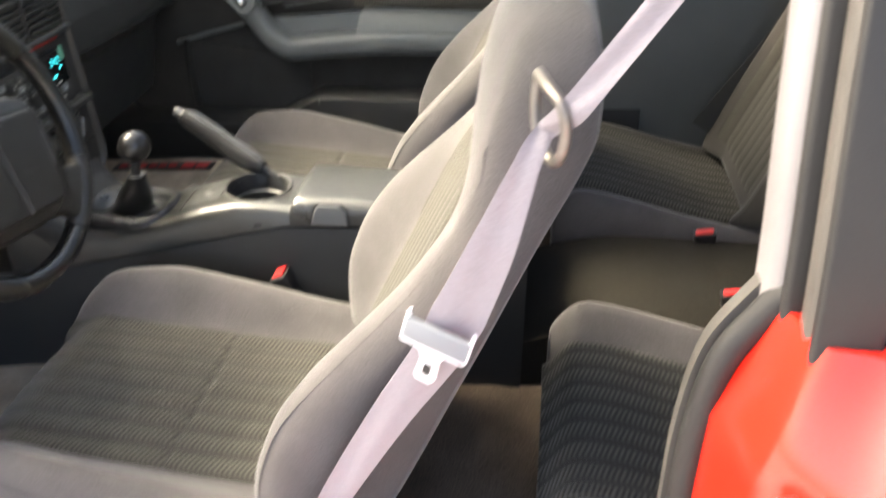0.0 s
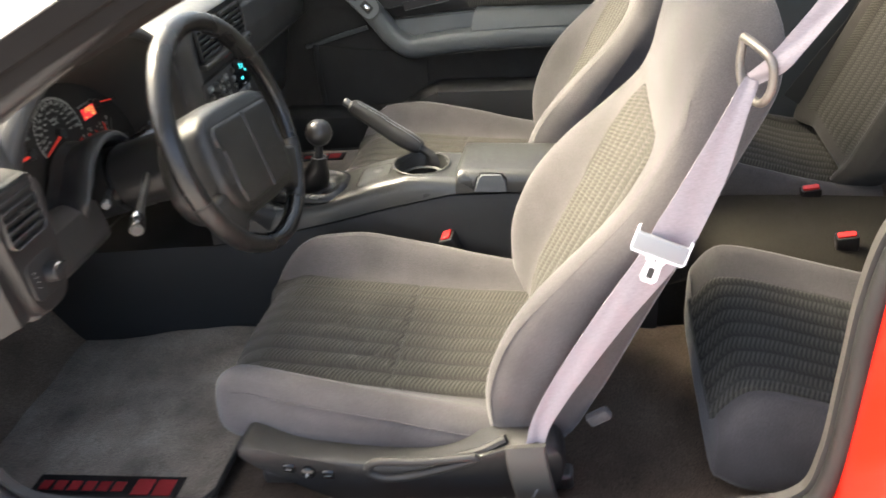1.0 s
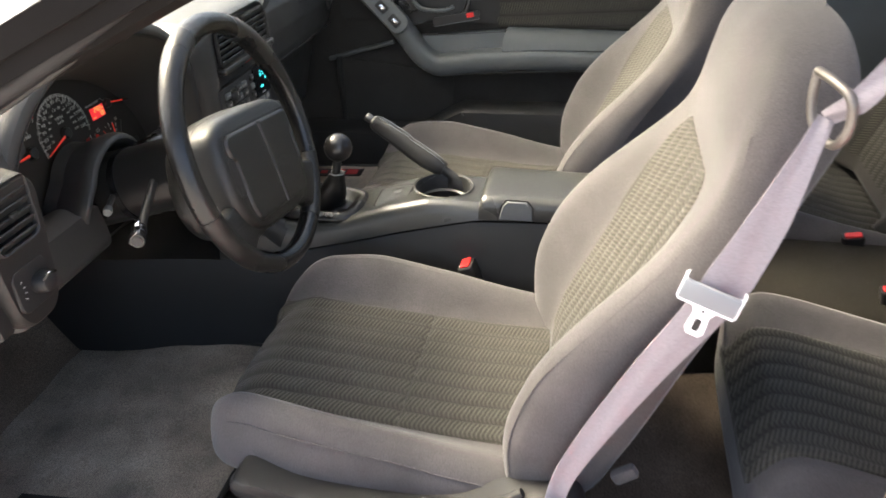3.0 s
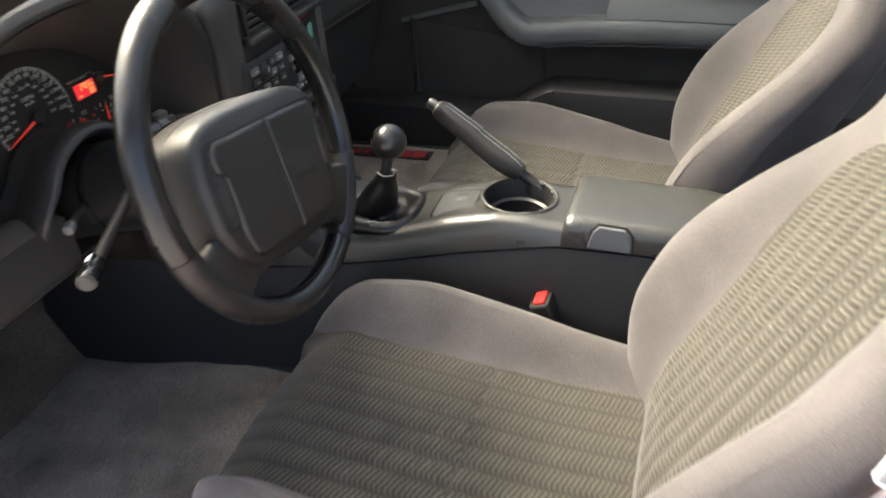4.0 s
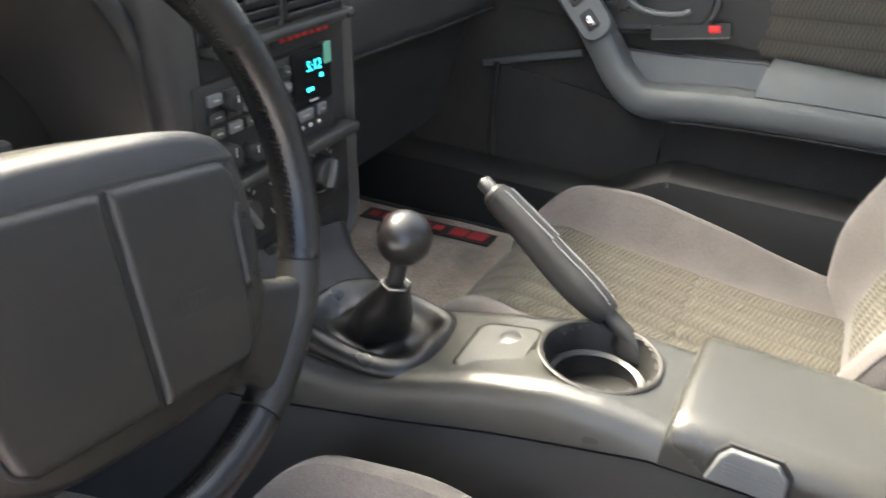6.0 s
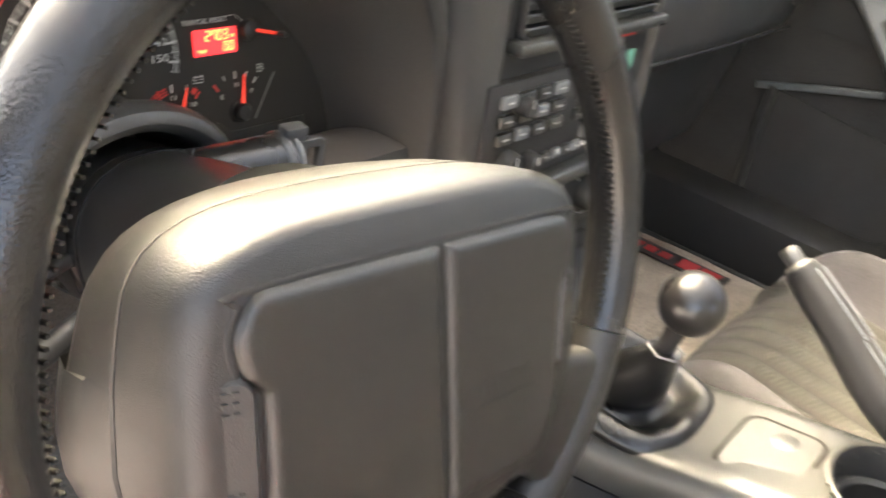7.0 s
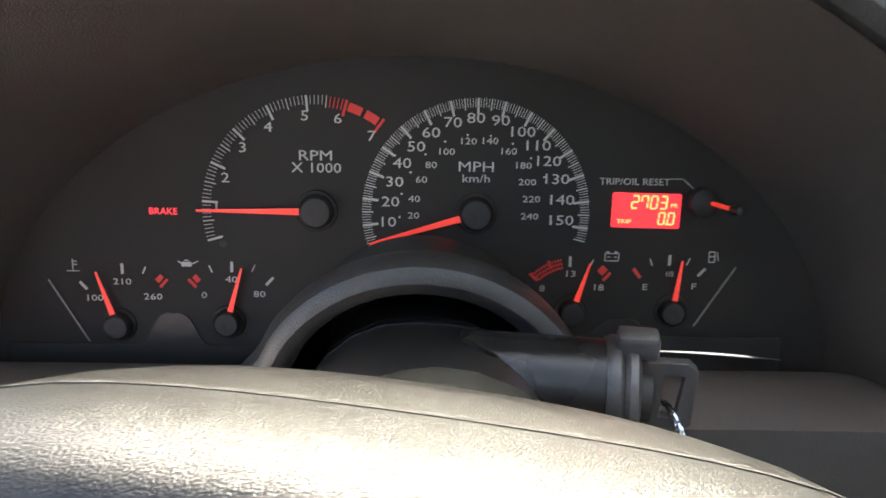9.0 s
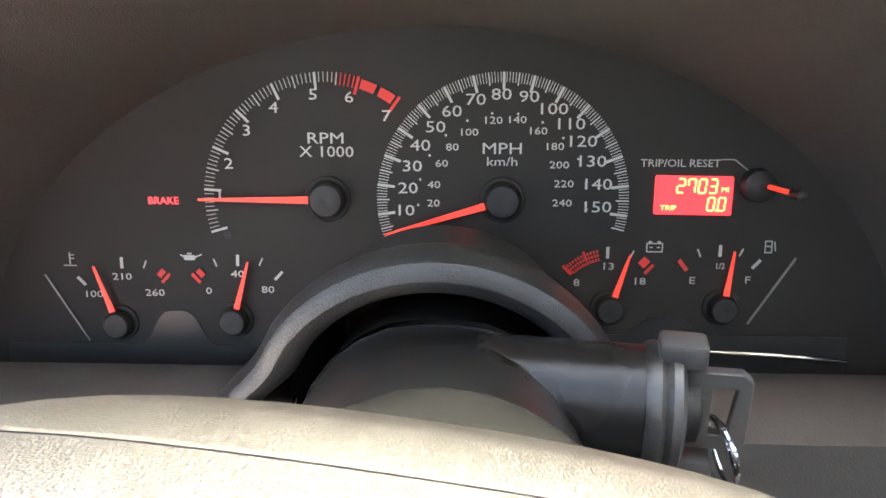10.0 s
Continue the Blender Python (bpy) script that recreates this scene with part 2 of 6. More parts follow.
def loft(rings, closed=True, caps=True):
    bm = bmesh.new()
    rows = [[bm.verts.new(p) for p in r] for r in rings]
    n = len(rows[0])
    for a, b in zip(rows, rows[1:]):
        for i in range(n if closed else n - 1):
            j = (i + 1) % n
            bm.faces.new((a[i], a[j], b[j], b[i]))
    if caps and closed:
        bm.faces.new(rows[0][::-1])
        bm.faces.new(rows[-1])
    return bm


def grid(f, nu, nv):
    """An open sheet f(u, v), u and v from 0 to 1."""
    return loft([[f(u / nu, v / nv) for u in range(nu + 1)] for v in range(nv + 1)], closed=False)


def slab(f, nu, nv, thick):
    """A closed sheet of some thickness: f(u, v) is its upper face, thick a vector to its lower face."""
    bm = grid(f, nu, nv)
    t = Vector(thick)
    top = list(bm.verts)
    low = {v: bm.verts.new(v.co + t) for v in top}
    edges = [e for e in bm.edges if e.is_boundary]
    for fc in list(bm.faces):
        bm.faces.new([low[v] for v in reversed(fc.verts)])
    for e in edges:
        a, b = e.verts
        bm.faces.new((a, b, low[b], low[a]))
    return bm


def box(sx, sy, sz, bevel=0.0, seg=3, at=(0, 0, 0), turn=None):
    bm = bmesh.new()
    bmesh.ops.create_cube(bm, size=1)
    bmesh.ops.scale(bm, vec=(sx, sy, sz), verts=bm.verts)
    if bevel:
        bmesh.ops.bevel(bm, geom=list(bm.edges), offset=bevel, segments=seg, affect="EDGES", profile=0.5)
    if turn:
        bmesh.ops.transform(bm, matrix=turn, verts=bm.verts)
    bmesh.ops.translate(bm, vec=at, verts=bm.verts)
    return bm


def moved(bm, m):
    bmesh.ops.transform(bm, matrix=m, verts=bm.verts)
    return bm


def joined(*bms):
    out = bmesh.new()
    for b in bms:
        me = bpy.data.meshes.new("tmp")
        b.to_mesh(me)
        b.free()
        out.from_mesh(me)
        bpy.data.meshes.remove(me)
    return out


def curve_points(pts, n):
    """A smooth line (Catmull-Rom) through pts, as n + 1 points."""
    P = [Vector(p) for p in pts]
    P = [2 * P[0] - P[1]] + P + [2 * P[-1] - P[-2]]
    out = []
    segs = len(P) - 3
    for k in range(n + 1):
        s = k / n * segs
        i = min(int(s), segs - 1)
        t = s - i
        a, b, c, d = P[i:i + 4]
        out.append(0.5 * ((2 * b) + (c - a) * t + (2 * a - 5 * b + 4 * c - d) * t * t + (3 * b - a - 3 * c + d) * t ** 3))
    return out


def sweep(pts, profile, n=40, side=(1, 0, 0), closed=False, size=None):
    """A profile of (a, b) pairs along a smooth line: a towards side, b at right angles to line and side. size(s): scale along it."""
    line = curve_points(pts, n)
    rings = []
    lift = sum(Vector(side).cross(line[k + 1] - line[k]).z for k in range(n))
    flip = -1.0 if lift < -1e-6 else 1.0
    for k, p in enumerate(line):
        d = (line[min(k + 1, n)] - line[max(k - 1, 0)]).normalized()
        sd = Vector(side)
        sd = (sd - d * sd.dot(d)).normalized()
        up = sd.cross(d) * flip
        f = size(k / n) if size else 1.0
        rings.append([p + f * (a * sd + b * up) for a, b in profile])
    return loft(rings)


def circle(r, n=16, r2=None):
    return [(r * math.cos(2 * math.pi * i / n), (r2 or r) * math.sin(2 * math.pi * i / n)) for i in range(n)]


def rounded(w, h, r, n=4):
    """A rounded rectangle as (a, b) pairs, counter-clockwise."""
    out = []
    for cx, cy, a0 in ((w / 2 - r, h / 2 - r, 0), (-w / 2 + r, h / 2 - r, 90), (-w / 2 + r, -h / 2 + r, 180), (w / 2 - r, -h / 2 + r, 270)):
        for k in range(n + 1):
            a = radians(a0 + 90 * k / n)
            out.append((cx + r * math.cos(a), cy + r * math.sin(a)))
    return out


def turned(profile, n=32, caps=True):
    """A body turned round the z axis from (radius, z) pairs."""
    return loft([[(r * math.cos(2 * math.pi * i / n), r * math.sin(2 * math.pi * i / n), z) for i in range(n)] for r, z in profile], caps=caps)


def plate(outline, thick, edge=0.0):
    """A flat plate: outline of (x, y) pairs in the plane z = 0, standing up by thick, with an eased upper edge."""
    if edge:
        c = Vector((sum(p[0] for p in outline), sum(p[1] for p in outline))) / len(outline)
        inn = [tuple(Vector(p) + (c - Vector(p)).normalized() * edge) for p in outline]
        rings = [[(x, y, 0) for x, y in outline], [(x, y, thick - edge) for x, y in outline], [(x, y, thick) for x, y in inn]]
    else:
        rings = [[(x, y, 0) for x, y in outline], [(x, y, thick) for x, y in outline]]
    return loft(rings)


def lerp(table, x):
    return float(np.interp(x, [a for a, _ in table], [b for _, b in table]))


def ease(a, b, x):
    t = max(0.0, min(1.0, (x - a) / (b - a)))
    return t * t * (3 - 2 * t)


def aimed(at, d, up=(0, 0, 1)):
    """The pose at a place whose z axis points along d and whose y axis leans to up."""
    z = Vector(d).normalized()
    x = Vector(up).cross(z).normalized()
    y = z.cross(x)
    m = Matrix((x, y, z)).transposed().to_4x4()
    m.translation = at
    return m


def tube(pts, r, mat_n=12, n=24, side=(1, 0, 0), size=None):
    return sweep(pts, circle(r, mat_n), n, side, size=size)


def uv_by(ob, f):
    """A UV map in metres, from a function of the vertex place."""
    uv = ob.data.uv_layers.new(name="cloth")
    for lp in ob.data.loops:
        uv.data[lp.index].uv = f(ob.data.vertices[lp.vertex_index].co)

# ---------------------------------------------------------------- front seats
from mathutils.bvhtree import BVHTree

Y_FRONT = [(0.12, -0.345), (0.25, -0.388), (0.50, -0.522), (0.55, -0.550), (0.585, -0.560), (0.63, -0.562), (0.692, -0.573), (0.72, -0.585), (0.742, -0.607), (0.754, -0.640)]
Y_BACK = [(0.12, -0.428), (0.14, -0.439), (0.315, -0.522), (0.50, -0.608), (0.60, -0.662), (0.645, -0.682), (0.70, -0.684), (0.735, -0.675), (0.754, -0.650)]
HALF = [(0.12, 0.205), (0.17, 0.242), (0.25, 0.258), (0.38, 0.258), (0.45, 0.251), (0.50, 0.236), (0.535, 0.216), (0.565, 0.204), (0.60, 0.200), (0.65, 0.198), (0.685, 0.188), (0.71, 0.168), (0.73, 0.14), (0.745, 0.10), (0.754, 0.06)]
BOLSTER = [(0.12, 0.01), (0.2, 0.045), (0.29, 0.076), (0.36, 0.082), (0.41, 0.070), (0.445, 0.053), (0.5, 0.022), (0.55, 0.004), (0.6, 0.0), (0.9, 0.0)]
# the shell behind the bolsters is narrower, so that the belt lies in a hollow
SHELL = [(0.12, 0.92), (0.2, 0.87), (0.38, 0.87), (0.46, 0.92), (0.52, 0.97), (0.58, 1.0), (0.8, 1.0)]


def back_front(x, z):
    """How far forward the backrest's face stands at x from its middle."""
    h = lerp(HALF, z)
    y = lerp(Y_FRONT, z)
    q = abs(x) / h
    y += lerp(BOLSTER, z) * ease(0.52, 0.84, q)
    return y - 0.035 * ease(0.66, 0.9, z / 0.8) * q ** 3


def backrest(cx):
    rings = []
    zs = [0.12, 0.125, 0.14] + [0.17 + 0.0225 * k for k in range(23)] + [0.684, 0.70, 0.715, 0.728, 0.739, 0.747, 0.752, 0.754]
    zs = sorted(zs)
    for z in zs:
        h, yb = lerp(HALF, z), lerp(Y_BACK, z)
        ring = []
        n = 26
        for k in range(n + 1):
            x = h * math.sin(math.pi * (k / n - 0.5))
            q = abs(x) / h
            yf = back_front(x, z)
            round_ = (yf - yb) * 0.5 * (1 - math.sqrt(max(0.0, 1 - max(0.0, (q - 0.9) / 0.1) ** 2)))
            ring.append((cx + x, yf - round_, z))
        for k in range(1, n):
            x = h * math.sin(math.pi * (0.5 - k / n))
            q = abs(x) / h
            yf = back_front(x, z)
            round_ = (yf - yb) * 0.5 * (1 - math.sqrt(max(0.0, 1 - max(0.0, (q - 0.90) / 0.10) ** 2)))
            ring.append((cx + x * lerp(SHELL, z), yb + round_, z))
        rings.append(ring)
    return loft(rings)


def cushion_top(x, y, h=0.25):
    """Height of the seat cushion at x from its middle."""
    q = abs(x) / h
    base = lerp([(-0.4, 0.165), (-0.25, 0.172), (-0.1, 0.19), (0.03, 0.205), (0.13, 0.203)], y)
    bol = lerp([(-0.4, 0.012), (-0.3, 0.03), (-0.2, 0.05), (-0.05, 0.068), (0.05, 0.060), (0.09, 0.050), (0.13, 0.045)], y)
    return base + bol * ease(0.56, 0.84, q)


def front_drop(y):
    """How far the cushion's rounded front edge has fallen at y."""
    s = min(1.0, max(0.0, (y - 0.027) / 0.075))
    return 0.075 * (1 - math.sqrt(1 - s * s))


def cushion_half(y):
    s = min(1.0, max(0.0, (y - 0.027) / 0.075))
    return 0.25 - 0.022 * ease(-0.07, 0.05, y) - 0.062 * (1 - math.sqrt(1 - s * s)) - 0.02 * ease(-0.36, -0.4, y)


def bow(x, y):
    """How far the middle of the cushion's front edge stands forward."""
    return 0.020 * max(0.0, 1 - (x / 0.2) ** 2) * ease(-0.06, 0.08, y)


def cushion(cx):
    rings = []
    ys = [-0.40, -0.39, -0.36] + [-0.33 + 0.03 * k for k in range(12)] + [0.02, 0.035, 0.052, 0.067, 0.080, 0.090, 0.096, 0.100, 0.102]
    for y in ys:
        h = cushion_half(y)
        low = 0.130
        ring = []
        n = 26
        for k in range(n + 1):
            x = h * math.sin(math.pi * (k / n - 0.5))
            q = abs(x) / h
            zt = cushion_top(x, y, h) - front_drop(y)
            ring.append((cx + x, y + bow(x, y), zt - (zt - low) * 0.62 * (1 - math.sqrt(max(0.0, 1 - max(0.0, (q - 0.84) / 0.16) ** 2)))))
        for k in range(1, n):
            x = h * math.sin(math.pi * (0.5 - k / n))
            q = abs(x) / h
            zt = cushion_top(x, y, h) - front_drop(y)
            ring.append((cx + x, y + bow(x, y), low + (zt - low) * 0.38 * (1 - math.sqrt(max(0.0, 1 - max(0.0, (q - 0.84) / 0.16) ** 2)))))
        rings.append(ring)
    return loft(rings)


RIB = 0.037
COVER = {}  # the bare surface of each backrest, to lay seams and the belt on


def seat_space(cx):
    """From the seat's own pattern to its place in the car."""
    return Matrix(((1.05, 0, 0, cx), (0, 1.04, 0.049, -0.044), (0, -0.048, 1.046, -0.005), (0, 0, 0, 1)))


def front_seat(cx0, out, label):
    """A high-backed bucket seat; out is -1 where its outer side faces the driver's door, 1 for the other."""
    seat = thing("front_seat", label, "car seat", (cx0, -0.25, 0.07), group="front seats")
    cx, S = 0.0, seat_space(cx0)
    part("cushion", moved(cushion(cx), S), VELOUR, seat, sub=1)
    shell = moved(backrest(cx), S)
    COVER[seat.name] = BVHTree.FromBMesh(shell)
    part("backrest", shell, VELOUR, seat, sub=1)

    def ins(u, v):
        y = -0.38 + 0.407 * v / 0.8 if v < 0.8 else 0.027 + 0.0755 * math.sin((v - 0.8) / 0.2 * 1.45)
        w = lerp([(-0.38, 0.158), (-0.15, 0.154), (0.0, 0.150), (0.04, 0.148), (0.10, 0.146)], y)
        x = -w + 2 * w * u
        e = min(u, 1 - u, v * 1.5)
        near = math.exp(-((y + 0.165) / 0.0055) ** 2)
        rib = 0.0028 * abs(math.sin(math.pi * (x + 0.146) / RIB)) * (1 - near) * ease(0, 0.07, e)
        seam = -0.001 * near
        a = ease(0.027, 0.102, y)
        lift = 0.0045 + rib + seam - 0.006 * (1 - ease(0, 0.05, e))
        return (cx + x, y + bow(x, y) + lift * a, cushion_top(x, y, cushion_half(y)) - front_drop(y) + lift * (1 - 0.7 * a))
    pan = part("cushion_insert", moved(slab(ins, 84, 180, (0, 0, -0.012)), S), KNIT, seat, "ribbed grey knit insert")
    uv_by(pan, lambda p: (p.x - cx0 + 0.154, p.y + front_drop(p.y + 0.03)))

    def bins(u, v):
        z = 0.18 + 0.392 * v
        w = lerp([(0.18, 0.145), (0.3, 0.156), (0.42, 0.160), (0.47, 0.158), (0.51, 0.150), (0.535, 0.140), (0.553, 0.124), (0.565, 0.098), (0.572, 0.06)], z)
        x = -w + 2 * w * u
        e = min(u, 1 - u, v, 1 - v)
        rib = 0.0028 * abs(math.sin(math.pi * (x + 0.146) / RIB)) * ease(0, 0.09, e)
        return (cx + x, back_front(x, z) + 0.003 + rib - 0.006 * (1 - ease(0, 0.05, e)), z)
    pan = part("backrest_insert", moved(slab(bins, 84, 70, (0, -0.012, 0)), S), KNIT, seat, "ribbed grey knit insert")
    uv_by(pan, lambda p: (p.x - cx0 + 0.154, p.z * 1.13))
    return seat


driver_seat = front_seat(-0.357, -1, "grey velour high-backed bucket seat with ribbed knit insert")
passenger_seat = front_seat(0.375, 1, "grey velour bucket seat beside the far door")

# ---------------------------------------------------------------- body shell
structure("ground", slab(lambda u, v: (-60 + 120 * u, -60 + 120 * v, -0.33), 40, 40, (0, 0, -0.2)), GROUND, "pale concrete driveway around the car", "ground", level=True)
structure("floor", slab(lambda u, v: (-0.72 + 1.5 * u, -1.35 + 2.0 * v, 0.006 * noise.noise((u * 30, v * 40, 0)) - 0.004), 90, 120, (0, 0, -0.03)), CARPET, "charcoal carpet on the car floor", "floor", level=True)
# toe board and tunnel
structure("trim", slab(lambda u, v: (-0.72 + 1.5 * u, 0.55 + 0.32 * v, -0.02 + 0.42 * v ** 1.15), 30, 12, (0, 0.02, -0.03)), CARPET, "charcoal carpeted toe board under the dash", "toe board")
structure("wall_north", slab(lambda u, v: (-0.8 + 1.62 * u, 0.86 + 0.02 * v, 0.0 + 0.55 * v), 8, 4, (0, 0.03, 0)), BLACK, "black firewall behind the dash", "wall")



SEAL = [(-0.70, -0.08, 0.885), (-0.71, 0.05, 0.80), (-0.715, 0.19, 0.716), (-0.72, 0.31, 0.645), (-0.72, 0.385, 0.53), (-0.72, 0.398, 0.40), (-0.72, 0.393, 0.24), (-0.72, 0.365, 0.135), (-0.72, 0.29, 0.095),
        (-0.72, 0.1, 0.108), (-0.72, -0.2, 0.137), (-0.72, -0.5, 0.168), (-0.72, -0.70, 0.19), (-0.72, -0.785, 0.225), (-0.72, -0.805, 0.30), (-0.72, -0.806, 0.42), (-0.72, -0.806, 0.52), (-0.72, -0.815, 0.60),
        (-0.718, -0.838, 0.645), (-0.716, -0.858, 0.672)]
seal = thing("weatherstrip", "black rubber weatherstrip round the open door frame", "weatherstrip", (-0.72, -0.2, 0.12))
part("bulb", sweep(SEAL, circle(0.012, 12), 160, (1, 0, 0)), RUBBER, seal)
part("lip", sweep([(x + 0.017, y, z) for x, y, z in SEAL], [(-0.006, -0.012), (0.008, -0.012), (0.008, 0.014), (-0.006, 0.014)], 160, (1, 0, 0)), TRIM, seal, "grey trim lip")
# sill
structure("sill", sweep([(-0.68, 0.5, 0.048), (-0.68, 0.0, 0.071), (-0.68, -0.5, 0.121), (-0.68, -1.0, 0.168)], [(-0.035, -0.02), (-0.035, 0.004), (-0.02, 0.012), (0.02, 0.006), (0.045, -0.03), (0.05, -0.09), (-0.035, -0.09)], 40, (1, 0, 0)), TRIM, "grey plastic sill plate", "sill")
structure("sill", sweep([(-0.775, 1.2, 0.0), (-0.775, 0.4, 0.06), (-0.775, -0.2, 0.118), (-0.775, -0.8, 0.178), (-0.775, -1.0, 0.2)], [(-0.035, -0.13), (-0.035, -0.01), (-0.02, 0.0), (0.035, 0.0), (0.045, -0.13)], 40, (1, 0, 0)), RED_PAINT, "red painted door sill", "sill")
# hinge pillar in front of the door
structure("wall_west", slab(lambda u, v: (-0.80 + 0.05 * u, 0.42 + 0.5 * u - 0.06 * ease(0, 1, v), 0.05 + 0.55 * v), 10, 14, (0.02, 0.03, 0)), RED_PAINT, "red painted hinge pillar", "pillar")


def quarter(u, v):
    """The red door jamb and rear quarter panel behind the opening."""
    z = 0.16 + 0.50 * v
    yo = -0.806 if z < 0.56 else -0.806 - 0.35 * (z - 0.56)
    if u < 0.55:
        s = u / 0.55
        x = -0.715 - 0.135 * s
        y = yo - 0.045 * s - 0.03 * ease(0.55, 1, s)
    else:
        s = (u - 0.55) / 0.45
        x = -0.85 - 0.035 * math.sin(min(1.0, s * 3) * math.pi / 2)
        y = yo - 0.075 - 1.0 * s ** 1.6
    x += 0.05 * max(0.0, v - 0.85) * 6 * ease(0.2, 0.5, u)
    return (x, y, z)


structure("wall_rear_quarter", slab(quarter, 40, 30, (0.012, -0.012, 0)), RED_PAINT, "glossy red rear quarter panel and door jamb", "body panel")


def striker(at, label):
    """A headed steel pin on a round plate."""
    th = thing("door_striker", label, "striker", at, "door strikers")
    m = aimed(at, (-0.25, 1, 0.0)) @ Matrix.Scale(0.88, 4)
    part("plate", moved(turned([(0.001, -0.006), (0.020, -0.006), (0.020, 0.004), (0.017, 0.006), (0.001, 0.006)], 24), m), BLACK, th)
    part("pin", moved(turned([(0.001, 0.004), (0.008, 0.004), (0.007, 0.034), (0.001, 0.034)], 20), m), BLACK, th)
    part("head", moved(turned([(0.001, 0.032), (0.014, 0.032), (0.0155, 0.035), (0.0135, 0.040), (0.001, 0.041)], 24), m), BLACK, th)


striker((-0.828, -0.850, 0.552), "black steel door striker on the red jamb")
striker((-0.812, -0.846, 0.465), "black steel lower striker on the red jamb")

# B pillar trim and quarter trim inside, behind the door
structure("trim", sweep([(-0.70, -0.86, 0.60), (-0.695, -0.855, 0.70), (-0.675, -0.85, 0.82), (-0.64, -0.85, 0.95), (-0.60, -0.86, 1.02)], rounded(0.05, 0.045, 0.016), 24, (1, 0, 0)), PILLAR_GREY, "lilac-grey plastic centre pillar trim", "pillar trim")
B_LINE = [(-0.70, -0.86, 0.60), (-0.695, -0.855, 0.70), (-0.675, -0.85, 0.82), (-0.64, -0.85, 0.95), (-0.60, -0.86, 1.02)]
structure("trim", sweep([(x - 0.032, y - 0.004, z) for x, y, z in B_LINE], rounded(0.013, 0.035, 0.005), 24, (1, 0, 0)), RUBBER, "black rubber seal on the centre pillar", "pillar seal")
structure("trim", sweep([(x - 0.054, y - 0.016, z) for x, y, z in B_LINE], rounded(0.026, 0.04, 0.009), 24, (1, 0, 0)), TRIM, "grey outer pillar strip", "pillar trim")
structure("trim", sweep([(x - 0.072, y - 0.020, z) for x, y, z in B_LINE], rounded(0.010, 0.045, 0.004), 24, (1, 0, 0)), RUBBER, "black outer rubber seal on the centre pillar", "pillar seal")
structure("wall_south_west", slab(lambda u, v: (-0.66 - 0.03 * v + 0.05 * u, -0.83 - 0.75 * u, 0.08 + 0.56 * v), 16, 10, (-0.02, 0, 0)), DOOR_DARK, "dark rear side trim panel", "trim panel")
structure("wall_east", slab(lambda u, v: (0.70 + 0.03 * v, -0.62 - 0.95 * u, 0.05 + 0.62 * v), 20, 14, (0.02, 0, 0)), DOOR_TRIM, "grey-green rear side trim panel", "trim panel")
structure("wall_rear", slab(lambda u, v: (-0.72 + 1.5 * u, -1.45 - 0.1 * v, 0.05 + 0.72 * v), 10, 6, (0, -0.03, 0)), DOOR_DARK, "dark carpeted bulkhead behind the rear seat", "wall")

# A pillar and windscreen; unseen roof and tinted panes added to shape the light
PILLAR = [(-0.705, 0.62, 0.525), (-0.70, 0.29, 0.692), (-0.685, 0.06, 0.810), (-0.665, -0.12, 0.896), (-0.63, -0.4, 0.99)]
structure("trim", sweep(PILLAR, [(-0.028, -0.026), (0.02, -0.032), (0.036, -0.012), (0.03, 0.018), (-0.012, 0.024), (-0.034, 0.008)], 40, (1, 0, 0)), PILLAR_TRIM, "dark brown-grey windscreen pillar trim", "pillar trim")
structure("trim", sweep([(x - 0.03, y - 0.01, z + 0.012) for x, y, z in PILLAR], [(-0.012, -0.022), (0.012, -0.022), (0.014, 0.014), (-0.014, 0.016)], 40, (1, 0, 0)), PILLAR_TRIM, "dark seal along the windscreen pillar", "pillar seal")
structure("trim", sweep([(x - 0.037, y + 0.002, z + 0.018) for x, y, z in PILLAR], [(-0.012, -0.014), (0.012, -0.02), (0.014, 0.016), (-0.012, 0.012)], 40, (1, 0, 0)), PILLAR_TRIM, "black painted outer windscreen pillar", "pillar")
structure("trim", sweep([(-x + 0.06, y, z) for x, y, z in PILLAR], rounded(0.06, 0.05, 0.015), 40, (1, 0, 0)), PILLAR_TRIM, "dark brown-grey far windscreen pillar trim", "pillar trim")
structure("ceiling", slab(lambda u, v: (-0.62 + 1.3 * u, -0.85 - 0.55 * v, 0.985 + 0.03 * math.sin(math.pi * u) - 0.05 * v ** 2), 20, 20, (0, 0, 0.03)), HEAD, "grey cloth headliner", "ceiling")
# this tint sets how much sky and sun gets into the cabin
TINTED = bpy.data.materials.new("tinted light-control glass")
TINTED.use_nodes = True
tn, tl = TINTED.node_tree.nodes, TINTED.node_tree.links.new
clear, gloss, blend = tn.new("ShaderNodeBsdfTransparent"), tn.new("ShaderNodeBsdfGlossy"), tn.new("ShaderNodeMixShader")
clear.inputs[0].default_value, gloss.inputs["Roughness"].default_value, blend.inputs[0].default_value = (0.60, 0.62, 0.62, 1), 0.02, 0.05
tl(clear.outputs[0], blend.inputs[1])
tl(gloss.outputs[0], blend.inputs[2])
tl(blend.outputs[0], tn["Material Output"].inputs[0])
GLASS = bpy.data.materials.new("window glass")
GLASS.use_nodes = True
gb = GLASS.node_tree.nodes["Principled BSDF"]
gb.inputs["Transmission Weight"].default_value, gb.inputs["Roughness"].default_value, gb.inputs["IOR"].default_value = 1.0, 0.0, 1.45
gb.inputs["Base Color"].default_value = (0.9, 0.95, 0.92, 1)
